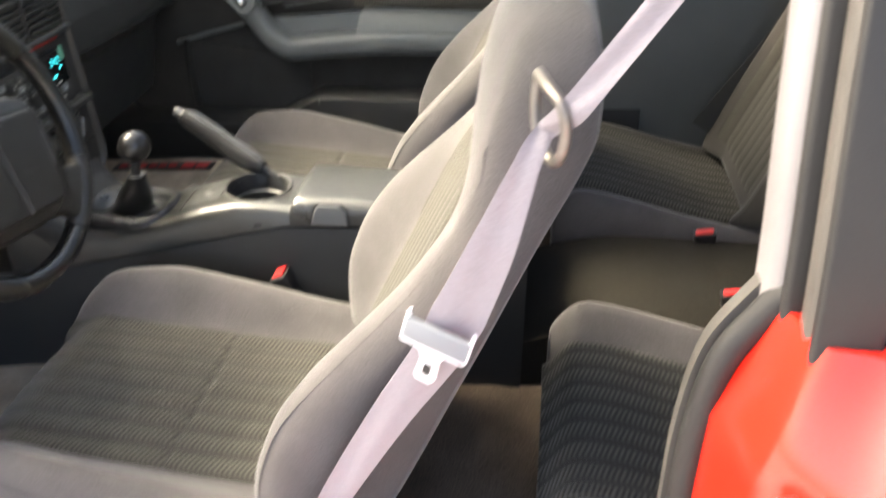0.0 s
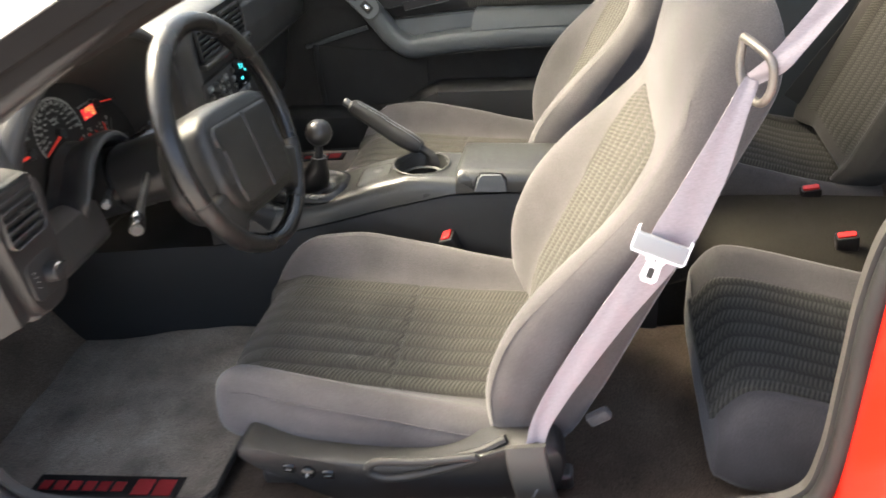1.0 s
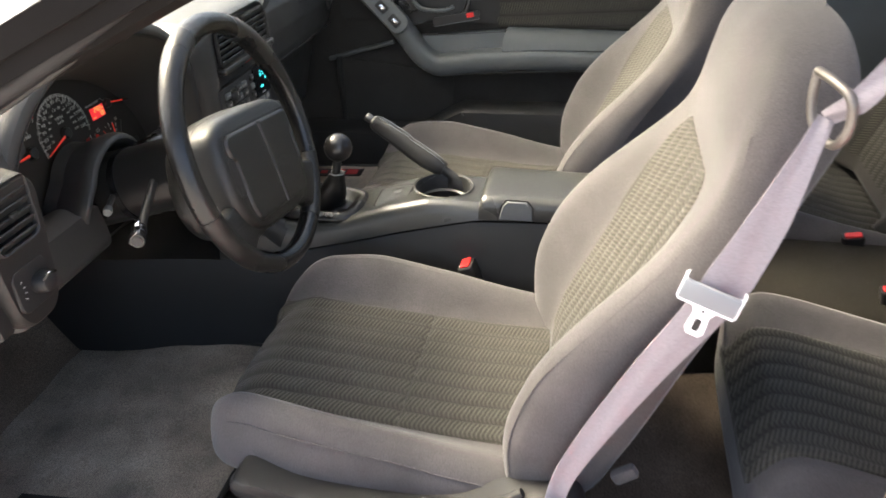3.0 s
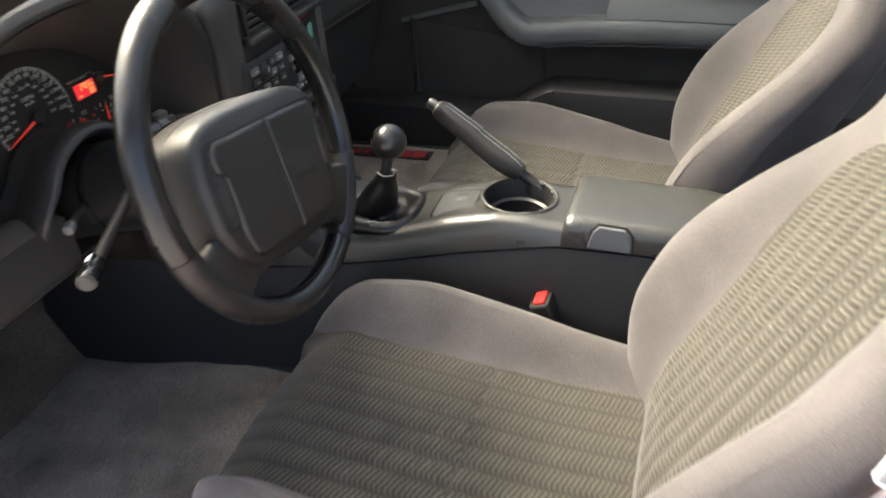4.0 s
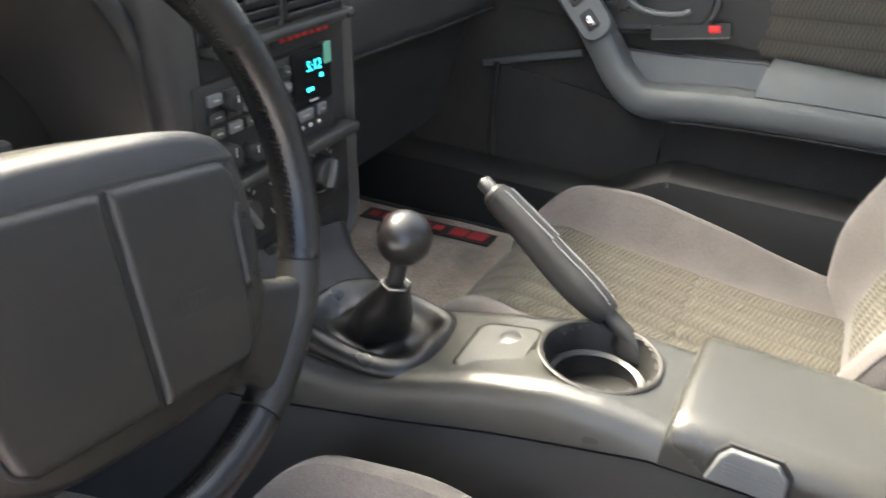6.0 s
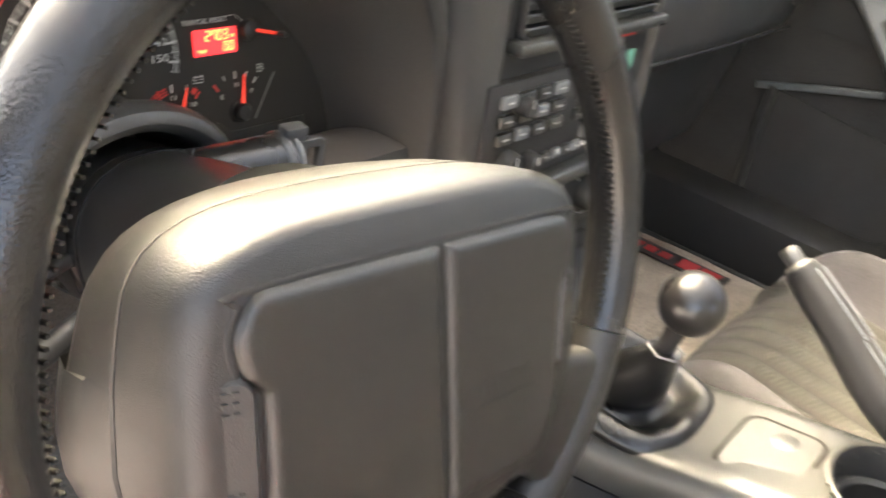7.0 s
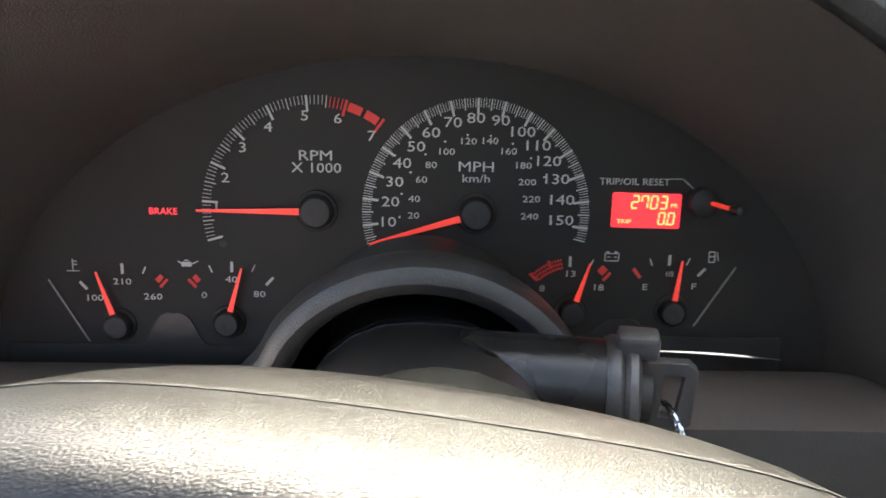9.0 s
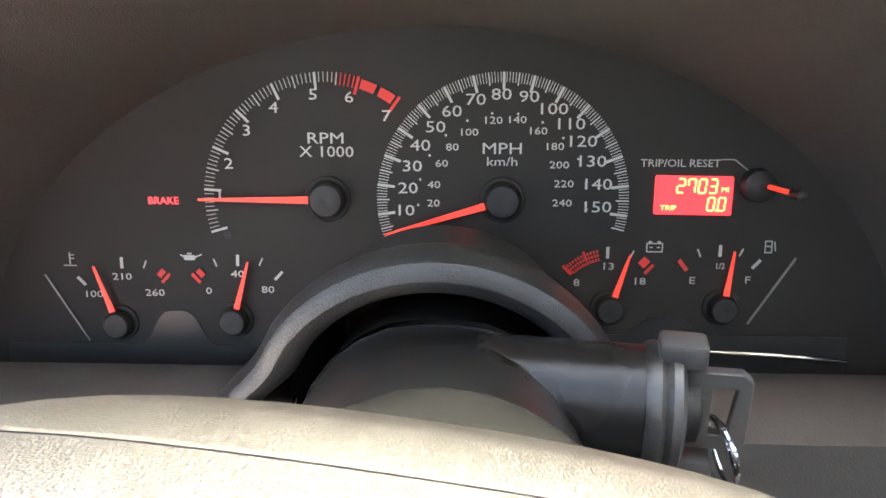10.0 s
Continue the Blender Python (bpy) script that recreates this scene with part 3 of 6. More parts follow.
# added blocker: keeps sun from leaking onto the far sill and footwell
structure("wall_east_front", slab(lambda u, v: (0.885 - 0.125 * ease(0.7, 1.0, v), 0.24 + 0.66 * u, 0.02 + v * (lerp([(0.06, 0.822), (0.29, 0.705), (0.62, 0.56), (0.9, 0.52)], 0.24 + 0.66 * u) - 0.02)), 12, 10, (0.03, 0, 0)), BLACK, "black panel added to block sun at the far windscreen corner", "trim panel")
wind = structure("window_1", slab(lambda u, v: (-0.66 + 1.38 * u, 0.70 - 1.09 * v, 0.60 + 0.40 * v + 0.03 * math.sin(math.pi * u)), 20, 10, (0, 0, 0.005)), GLASS, "raked clear windscreen", "window")
wind.visible_shadow = False
side = structure("window_2", slab(lambda u, v: (0.80 - 0.14 * v, 0.3 - 1.1 * u - 0.15 * v, 0.64 + 0.33 * v), 10, 8, (0.004, 0, 0)), TINTED, "unseen far door window, tinted to set the light inside", "window")
structure("ceiling", slab(lambda u, v: (-0.05 + 0.14 * u, -0.36 - 0.50 * v, 1.02 - 0.01 * v), 6, 12, (0, 0, 0.03)), HEAD, "grey cloth centre bar between glass roof panels", "ceiling")
structure("ceiling", slab(lambda u, v: (-0.62 + 1.3 * u, -0.37 - 0.05 * v, 0.99 + 0.025 * math.sin(math.pi * u)), 16, 4, (0, 0, 0.025)), HEAD, "grey cloth windscreen header", "ceiling")
roof_glass = structure("window_3", slab(lambda u, v: (-0.60 + 1.26 * u, -0.42 - 0.43 * v, 1.02 + 0.025 * math.sin(math.pi * u)), 16, 8, (0, 0, 0.005)), TINTED, "unseen glass roof panels, tinted to set the light inside", "window")

# ---------------------------------------------------------------- centre console
console = thing("center_console", "charcoal plastic centre console between the front seats", "console", (0.02, -0.25, 0.0))
TOPZ = [(-0.62, 0.325), (-0.27, 0.345), (-0.2, 0.347), (-0.155, 0.345), (-0.07, 0.322), (0.0, 0.297), (0.06, 0.283), (0.14, 0.28), (0.2, 0.29), (0.26, 0.31)]
SEAMZ = [(-0.62, 0.315), (-0.38, 0.326), (-0.25, 0.318), (-0.13, 0.287), (0.0, 0.251), (0.137, 0.218), (0.26, 0.2)]
CX = 0.02


def console_half(y):
    return lerp([(-0.62, 0.082), (-0.27, 0.078), (-0.1, 0.076), (0.1, 0.085), (0.26, 0.1)], y)


def lower(u, v):
    """Lower side skin, over the tunnel from the driver's side to the passenger's."""
    y = -0.66 + 1.30 * v
    h = console_half(y) + 0.05 * ease(0.24, 0.6, y)
    zt = lerp(SEAMZ, y) - 0.004
    a = abs(2 * u - 1)
    s = 1 if u > 0.5 else -1
    if a > 0.4:
        k = (a - 0.4) / 0.6
        return (CX + s * (h + 0.0 + 0.035 * k ** 0.7), y, zt * (1 - k))
    return (CX + s * a / 0.4 * h, y, zt)


part("lower_body", slab(lower, 40, 66, (0, 0, -0.004)), BLACK, console, "black lower console side")
CUP = Vector((0.026, -0.178))
CUPR = 0.056


def upper():
    """Upper console shell, with an open cup well cut in it."""
    bm = bmesh.new()
    ny, nx = 90, 30
    y0, y1 = -0.262, 0.26
    rows = []
    for j in range(ny + 1):
        y = y0 + (y1 - y0) * j / ny
        h, zt, zs = console_half(y), lerp(TOPZ, y), lerp(SEAMZ, y)
        row = []
        for i in range(nx + 1):
            a = -1 + 2 * i / nx
            if abs(a) > 0.72:
                k = (abs(a) - 0.72) / 0.28
                ang = k * math.pi / 2
                r = 0.022
                xx = h - r + r * math.sin(ang)
                zz = zt - r + r * math.cos(ang)
                if k > 0.65:
                    m = (k - 0.65) / 0.35
                    zz = zz * (1 - m) + zs * m
                    xx = xx * (1 - m) + (h + 0.002) * m
                p = Vector((CX + math.copysign(xx, a), y, zz))
            else:
                p = Vector((CX + a / 0.72 * (h - 0.022), y, zt - 0.002 * (1 - (a / 0.72) ** 2)))
            row.append(bm.verts.new(p))
        rows.append(row)
    for a, b in zip(rows, rows[1:]):
        for i in range(nx):
            c = (a[i].co + a[i + 1].co + b[i].co + b[i + 1].co) / 4
            if (Vector((c.x, c.y)) - CUP).length < CUPR - 0.003:
                continue
            if -0.062 < c.x - CX + 0.005 < 0.06 and -0.008 < c.y < 0.13 and abs(c.x - CX) < 0.055:
                continue
            bm.faces.new((a[i], a[i + 1], b[i + 1], b[i]))
    return bm


part("upper_body", upper(), CONSOLE, console)
cz = lerp(TOPZ, CUP.y)
cup = part("cup_holder", moved(turned([(CUPR + 0.004, 0.0005), (CUPR + 0.002, 0.0015), (CUPR - 0.001, 0.0005), (CUPR - 0.003, -0.005), (CUPR - 0.006, -0.03), (CUPR - 0.012, -0.032), (CUPR - 0.014, -0.08), (0.002, -0.082)], 56, False), Matrix.Translation((CUP.x, CUP.y, cz))), BLACK, console, "black cup holder well")
part("ring", moved(turned([(CUPR - 0.007, 0.0), (CUPR - 0.010, 0.003), (CUPR - 0.015, 0.0), (CUPR - 0.010, -0.003), (CUPR - 0.007, 0.0)], 56, False), Matrix.Translation((CUP.x, CUP.y, cz - 0.03))), CONSOLE, cup)
# small lidded tray ahead of the cup
TRAY = aimed((0.012, -0.082, 0.3205), (-0.06, 0.24, 1), (0, 1, 0))
part("tray_cover", moved(plate(rounded(0.080, 0.066, 0.013), 0.0045, 0.0015), TRAY), CONSOLE, console, "matt tray cover")
part("tray_gap", moved(plate(rounded(0.0865, 0.0725, 0.016), 0.0034), TRAY), PILLAR_TRIM, console)
part("tray_grip", moved(moved(turned([(0.001, 0.0), (0.012, 0.0), (0.009, 0.0007), (0.001, 0.0013)], 24), shift(0.02, -0.004, 0.0044)), TRAY), CONSOLE, console)
# armrest lid



def lid_ring(y):
    t = min(1.0, (y + 0.64) / 0.05, (-0.2585 - y) / 0.012)
    t = max(0.0, t)
    k = math.sqrt(max(0.0, 1 - (1 - t) ** 2))
    h = 0.083
    zt = 0.318 + (0.367 - 0.318 - 0.03 * ease(-0.45, -0.64, y)) * (0.6 + 0.4 * k)
    zb = lerp(SEAMZ, y) + 0.002
    prof = []
    r = 0.026
    for a in range(0, 91, 15):
        prof.append((h - r + r * math.cos(radians(a)), zt - r * 0.8 + r * 0.8 * math.sin(radians(a))))
    out = [(h, zb)] + prof + [(0.03, zt + 0.002), (-0.03, zt + 0.002)] + [(-x, z) for x, z in prof[::-1]] + [(-h, zb)]
    return [(CX + x, y, z) for x, z in out]


part("armrest_lid", loft([lid_ring(y) for y in [-0.64, -0.636, -0.625, -0.6, -0.55, -0.5, -0.45, -0.4, -0.35, -0.3, -0.275, -0.266, -0.262, -0.2595]]), CONSOLE, console, "soft charcoal armrest lid")
LAT = Matrix.Translation((-0.0605, -0.33, 0.3465)) @ pose(0, 0, 0, 90, 0, -90)
part("lid_latch", moved(plate([(-0.033, -0.019), (0.030, -0.019), (0.028, 0.006), (0.018, 0.018), (-0.018, 0.018), (-0.026, 0.008)], 0.007, 0.002), LAT), GREY, console, "light grey lid latch", bevel=0.001)
part("latch_gap", moved(plate([(-0.036, -0.019), (0.033, -0.019), (0.031, 0.008), (0.02, 0.021), (-0.02, 0.021), (-0.029, 0.01)], 0.003), LAT), BLACK, console)
for i in range(11):
    for j in range(4):
        part("grip_dot", moved(turned([(0.0002, 0.0066), (0.0011, 0.0066), (0.0008, 0.0076), (0.0002, 0.0078)], 6), LAT @ shift(-0.02 + 0.004 * i, -0.008 + 0.004 * j)), GREY, console)

# shifter
shifter = thing("gear_shifter", "black ball gear knob over a leather gaiter", "gear shifter", (0.0, 0.05, 0.3))


def gaiter():
    # a soft roll round the frame, a trough inside it, then a bottle-shaped sleeve up to the stem
    base, top = Vector((0.016, 0.062, 0.286)), Vector((-0.012, 0.024, 0.376))
    path = [(0.072, 0.086, -0.004, 0), (0.073, 0.087, 0.006, 0), (0.069, 0.083, 0.016, 0), (0.062, 0.076, 0.021, 0), (0.054, 0.068, 0.019, 0), (0.047, 0.060, 0.010, 0), (0.040, 0.050, 0.003, 0), (0.034, 0.038, 0.002, 0.06),
            (0.031, 0.033, 0.0, 0.14), (0.0315, 0.033, 0.0, 0.24), (0.031, 0.032, 0.0, 0.36), (0.029, 0.030, 0.0, 0.48), (0.025, 0.026, 0.0, 0.60), (0.0205, 0.021, 0.0, 0.72), (0.017, 0.0175, 0.0, 0.84), (0.0155, 0.016, 0.0, 0.95), (0.0145, 0.015, 0.0, 0.985), (0.0115, 0.012, 0.0, 0.97)]
    rnd = random.Random(4)
    fold = [rnd.uniform(0.3, 1.0) for _ in range(12)]
    rings = []
    for j, (wx, wy, dz, t) in enumerate(path):
        c = base.lerp(top, t)
        e = 4.0 if j < 5 else 2.0 + max(0.0, 1.2 - 0.3 * (j - 5))
        soft = math.sin(math.pi * min(1.0, j / 16))
        ring = []
        for i in range(48):
            a = 2 * math.pi * i / 48
            rr = 1 / (abs(math.cos(a)) ** e + abs(math.sin(a)) ** e) ** (1 / e)
            f = 1 + soft * (0.035 * math.sin(a * 4 + j * 0.9) * fold[i // 4] + 0.03 * math.sin(j * 1.7 + 2 * math.sin(a))) * (j < 15)
            lift = 0.0035 * math.sin(a * 3 + 0.6) * (1 if 1 < j < 7 else 0.3 if j < 12 else 0.0)
            ring.append(c + Vector((wx * rr * f * math.cos(a), wy * rr * f * math.sin(a), dz * (0.85 + 0.25 * fold[i // 4]) + lift)))
        rings.append(ring)
    return loft(rings)


part("gaiter", gaiter(), GAITER, shifter, "creased black leather gaiter", sub=1)
part("gaiter_frame", moved(joined(*[loft([[(x * k, y * k, z) for x, y in rounded(0.122, 0.146, 0.016, 5)] for k, z in ((1.09, 0.0), (1.08, 0.003), (1.0, 0.005), (0.97, 0.0))], caps=False)]), aimed((0.017, 0.064, 0.282), (0, 0.08, 1), (0, 1, 0))), BLACK, shifter)
part("stem", tube([(-0.008, 0.032, 0.36), (-0.011, 0.026, 0.38), (-0.012, 0.021, 0.41)], 0.0085, 16, 10), BLACK, shifter)
part("collar", tube([(-0.012 + 0.0150 * math.cos(2 * math.pi * k / 20), 0.0245 + 0.0155 * math.sin(2 * math.pi * k / 20), 0.3745) for k in range(21)], 0.0011, 40, 6), DARK_STEEL, shifter, "pale stitched edge of the gaiter")
bm = bmesh.new()
bmesh.ops.create_uvsphere(bm, u_segments=40, v_segments=24, radius=0.0272)
part("knob", moved(bm, Matrix.Translation((-0.012, 0.019, 0.427))), KNOB, shifter, "polished black ball knob")

# hand brake on the passenger side of the console
brake = thing("hand_brake", "black leather hand brake lever pulled up", "hand brake", (0.125, -0.13, 0.3))
B0, B1 = Vector((0.080, -0.196, 0.337)), Vector((0.113, -0.014, 0.440))
d = (B1 - B0)
part("lever", tube([B0 - d * 0.15, B0, B0.lerp(B1, 0.3)], 0.009, 12, 10), RUBBER, brake)


def grip(s):
    return lerp([(0, 0.75), (0.08, 0.95), (0.2, 1.05), (0.6, 1.0), (0.9, 0.92), (1.0, 0.86)], s)


part("grip", sweep([B0.lerp(B1, 0.16), B0.lerp(B1, 0.45) + Vector((0, 0, -0.003)), B0.lerp(B1, 0.7), B0.lerp(B1, 0.95)], rounded(0.031, 0.036, 0.013, 4), 40, (1, 0, 0), size=grip), DASH_DARK, brake, "stitched black leather grip")
part("end_cap", moved(turned([(0.001, 0), (0.0145, 0.0), (0.0145, 0.005), (0.011, 0.009), (0.001, 0.009)], 24), aimed(B0.lerp(B1, 0.945), d)), BLACK, brake)
part("button", moved(turned([(0.001, 0), (0.0085, 0.0), (0.0085, 0.014), (0.007, 0.016), (0.001, 0.016)], 24), aimed(B0.lerp(B1, 0.985), d)), GUN, brake, "grey release button")
up = Vector((0, -d.z, d.y)).normalized()
sd = d.cross(up).normalized()
for k in range(38):
    f = 0.2 + 0.0195 * k
    for side in (-1, 1):
        part("stitch", moved(box(0.0014, 0.0034, 0.0012), aimed(B0.lerp(B1, f) + up * (0.0185 * grip((f - 0.16) / 0.79) + (-0.0026 if f < 0.6 else -0.0004)) + sd * 0.0065 * side, up, d)), PALE, brake, "pale stitch")
part("boot", loft([[(c.x + a * k, c.y + b * k, c.z) for a, b in circle(0.016, 20, 0.030)] for k, c in ((1.0, B0 + Vector((0.002, -0.012, -0.016))), (0.9, B0 + Vector((0.002, -0.006, -0.008))), (0.55, B0 + Vector((0.001, 0.002, 0.004))))]), RUBBER, brake, "black rubber boot")

# ---------------------------------------------------------------- steering wheel and column
WC, WT = Vector((-0.3452, 0.042, 0.5613)), 0.318
WHEEL = aimed(WC, (0, -math.cos(WT), math.sin(WT))) @ pose(0, 0, 0, 0, 0, -7.5)  # x across, y up the wheel, z to the driver
wheel = thing("steering_wheel", "black leather steering wheel with a broad airbag pad", "steering wheel", WC)
RW = 0.1801


def rim_bm(a0, a1, r, n, swell=0.0):
    rings = []
    for i in range(n + 1):
        a = radians(a0 + (a1 - a0) * i / n)
        rr = r
        if swell:
            rr = r + swell * max(math.exp(-((math.degrees(a) % 360 - 55) / 16) ** 2), math.exp(-((math.degrees(a) % 360 - 125) / 16) ** 2))
        rings.append([((RW + rr * 0.98 * math.cos(b)) * math.cos(a), (RW + rr * 0.98 * math.cos(b)) * math.sin(a), rr * 1.06 * math.sin(b)) for b in [2 * math.pi * k / 18 for k in range(18)]])
    return moved(loft(rings), WHEEL)


part("rim", rim_bm(-19, 199, 0.0156, 110, 0.0015), LEATHER, wheel, "worn black leather rim")
part("lower_rim", rim_bm(-123, -57, 0.0152, 40), LEATHER, wheel, "black leather lower rim")
for a0 in (-57, 199):
    part("rim_section", rim_bm(a0 + 0.3, a0 + 37.7, 0.0158, 24), PAD, wheel, "smooth grey-black rim section")
for a0, a1, n in ((-17, 197, 150), (-121, -59, 44)):
    for k in range(n):
        a = radians(a0 + (a1 - a0) * (k + 0.5) / n)
        part("stitch", moved(box(0.0085, 0.0013, 0.0016, at=(0, 0, 0)), WHEEL @ pose((RW - 0.0145) * math.cos(a), (RW - 0.0145) * math.sin(a), 0.004, 0, 75, math.degrees(a) + 12)), LEATHER, wheel, "raised black lace stitch")


def pad_ring(k, n, flare=0.0):
    """One outline of the airbag cover: k scales it in, n is its height towards the driver, flare widens its foot."""
    pts = []
    top, bot = 0.056, -0.120
    for i in range(72):
        a = 2 * math.pi * i / 72
        e = 5.0
        c, s = math.cos(a), math.sin(a)
        rr = 1 / (abs(c) ** e + abs(s) ** e) ** (1 / e)
        x, y = rr * c, rr * s
        yy = y * (top if y > 0 else -bot)
        w = lerp([(-0.12, 0.100), (-0.08, 0.116), (-0.05, 0.124), (0.0, 0.1235), (0.056, 0.117)], yy) + flare * ease(0.05, -0.06, yy)
        if y > 0:
            yy += lerp([(-0.078, -0.008), (-0.06, 0.0), (-0.045, 0.002), (-0.022, 0.0005), (0.0, 0.0)], n) - lerp([(-0.045, 0.013), (-0.02, 0.006), (0.01, 0.002)], n) * abs(x) ** 2.2
        pts.append((x * w * k - 0.006, yy * k + (1 - k) * -0.03, n))
    return pts


part("airbag_cover", moved(loft([pad_ring(0.86, -0.078, 0.010), pad_ring(0.93, -0.070, 0.014), pad_ring(0.972, -0.055, 0.013), pad_ring(0.992, -0.038, 0.009), pad_ring(1.0, -0.022, 0.004), pad_ring(1.0, -0.004), pad_ring(0.992, 0.006), pad_ring(0.972, 0.0135), pad_ring(0.942, 0.0185), pad_ring(0.90, 0.0212), pad_ring(0.6, 0.0225), pad_ring(0.3, 0.0235)]), WHEEL), PAD, wheel, "charcoal airbag cover")
part("cover_joint", moved(loft([pad_ring(0.985, -0.0207, 0.004), pad_ring(1.0025, -0.0204, 0.004), pad_ring(1.0030, -0.0185, 0.003), pad_ring(0.985, -0.0182, 0.003)], caps=False), WHEEL), RUBBER, wheel, "dark joint round the cover")


def panel_left(y):
    """Left edge of the raised panel: a rounded shoulder above, stepped in beside the horn button."""
    if y > 0.012:
        return -0.108 + 0.019 * (1 - math.sqrt(max(0.0, 1 - ((y - 0.012) / 0.0195) ** 2)))
    return lerp([(-0.100, -0.078), (-0.092, -0.089), (-0.07, -0.096), (-0.008, -0.0975), (0.0, -0.1055), (0.012, -0.108)], y)


def panel_right(y):
    if y > 0.012:
        return 0.097 - 0.019 * (1 - math.sqrt(max(0.0, 1 - ((y - 0.012) / 0.0195) ** 2)))
    return lerp([(-0.100, 0.070), (-0.092, 0.084), (-0.07, 0.0885), (-0.008, 0.0885), (0.0, 0.094), (0.012, 0.097)], y)


def seam_at(y):
    return -0.003 + 0.008 * (0.031 - y) / 0.12


def pillow(left, right, deep):
    def f(u, v):
        y = 0.031 - 0.131 * v
        x0, x1 = left(y), right(y)
        x = x0 + (x1 - x0) * u
        e = min(x - x0, x1 - x, 0.031 - y, y + 0.100)
        return (x, y, 0.0195 + deep * math.sqrt(max(0.0, min(1.0, e / 0.006) * (2 - min(1.0, e / 0.006)))))
    return f


# raised centre panel in two leaves, with a sunk groove round them
part("cover_panel", moved(slab(pillow(panel_left, lambda y: seam_at(y) - 0.0009, 0.0068), 56, 60, (0, 0, -0.004)), WHEEL), PAD, wheel)
part("cover_panel", moved(slab(pillow(lambda y: seam_at(y) + 0.0009, panel_right, 0.0068), 56, 60, (0, 0, -0.004)), WHEEL), PAD, wheel)
EDGE = [0.031 - 0.131 * k / 24 for k in range(25)]
part("panel_groove", moved(sweep([(panel_left(y) - 0.0012, y, 0.0212) for y in EDGE[::-1]] + [(panel_right(y) + 0.0012, y + 0.001, 0.0212) for y in EDGE], rounded(0.0016, 0.003, 0.0006, 2), 160, (0, 0, 1)), WHEEL), RUBBER, wheel, "dark groove round the panel")
# emblem lettering on the cover: plain raised bars
for i in range(7):
    part("emblem_bar", moved(box(0.0035, 0.007, 0.0008), WHEEL @ pose(0.027 + 0.0055 * i, -0.045, 0.0263)), PAD, wheel)
part("emblem_bar", moved(box(0.046, 0.003, 0.0008), WHEEL @ pose(0.044, -0.055, 0.0262)), PAD, wheel)
# side button pods with rows of dots
for s in (-1, 1):
    POD = WHEEL @ (pose(-0.1105, -0.0285, 0.0150, 0, -24, 1) if s < 0 else pose(0.0985, -0.0265, 0.0150, 0, 24, -1))
    pod = part("horn_button", moved(plate([(x, y) for x, y in rounded(0.026, 0.058, 0.007, 5)], 0.0065, 0.002), POD), PAD, wheel, "ribbed horn button")
    for i in range(4):
        for dy in (-0.024, -0.020, -0.016, 0.016, 0.020, 0.024):
            part("dot", moved(box(0.0024, 0.0018, 0.0014), POD @ shift(-0.006 + 0.004 * i, dy, 0.0068)), PAD, pod)


def spoke(s):
    """A broad lower spoke from the pad to the rim."""
    rings = []
    for j in range(11):
        t = j / 10
        a = radians(-38)
        p0, p1 = Vector((0.066, -0.072)), Vector((RW * math.cos(a), RW * math.sin(a)))
        c = p0.lerp(p1, t)
        dr = (p1 - p0).normalized()
        nn = Vector((-dr.y, dr.x))
        w = lerp([(0, 0.05), (0.5, 0.036), (0.8, 0.042), (1, 0.05)], t)
        th = lerp([(0, 0.016), (0.6, 0.011), (1, 0.012)], t)
        zc = lerp([(0, 0.002), (1, 0.0)], t)
        rings.append([(s * (c.x + nn.x * q[0]), c.y + nn.y * q[0], zc + q[1]) for q in rounded(2 * w, 2 * th, min(w, th) * 0.8, 4)])
    return moved(loft(rings), WHEEL)


part("spoke", spoke(1), PAD, wheel)
part("spoke", spoke(-1), PAD, wheel)
part("hub", moved(turned([(0.001, -0.03), (0.05, -0.03), (0.06, -0.07), (0.058, -0.085), (0.001, -0.09)], 40), WHEEL @ pose(0, -0.025, 0)), BLACK, wheel, "black hub shroud")

# column
column = thing("steering_column", "black steering column with ignition lock", "steering column", (-0.345, 0.2, 0.5))
part("shroud", sweep([(-0.35, 0.12, 0.523), (-0.35, 0.2, 0.498), (-0.35, 0.30, 0.468), (-0.35, 0.5, 0.40)], rounded(0.108, 0.108, 0.048, 6), 30, (1, 0, 0)), SHROUD, column)
part("shroud_seam", sweep([(-0.35, 0.235, 0.4875), (-0.35, 0.245, 0.4845)], rounded(0.112, 0.110, 0.050, 6), 4, (1, 0, 0)), GLOSS, column)
IG = aimed((-0.325, 0.232, 0.523), (1, -0.14, 0.0))
part("lock_housing", moved(turned([(0.001, -0.01), (0.021, -0.01), (0.0215, 0.045), (0.0215, 0.05), (0.001, 0.05)], 40), IG), SHROUD, column, "satin black lock housing")
part("lock_ring", moved(turned([(0.001, 0.049), (0.0225, 0.049), (0.0235, 0.051), (0.0235, 0.054), (0.0215, 0.056), (0.023, 0.058), (0.0225, 0.061), (0.017, 0.063), (0.001, 0.063)], 40), IG), GUN, column, "grey metal lock ring")
part("lock_core", moved(turned([(0.001, 0.06), (0.012, 0.06), (0.011, 0.068), (0.001, 0.069)], 24), IG), BLACK, column)
for sgn in (1, -1):
    part("lock_wing", moved(box(0.012, 0.010, 0.0165, 0.002, 2, at=(0, sgn * 0.0235, 0.0610 + (0.006 if sgn < 0 else 0))), IG), KEYGREY, column, "grey turning wing")
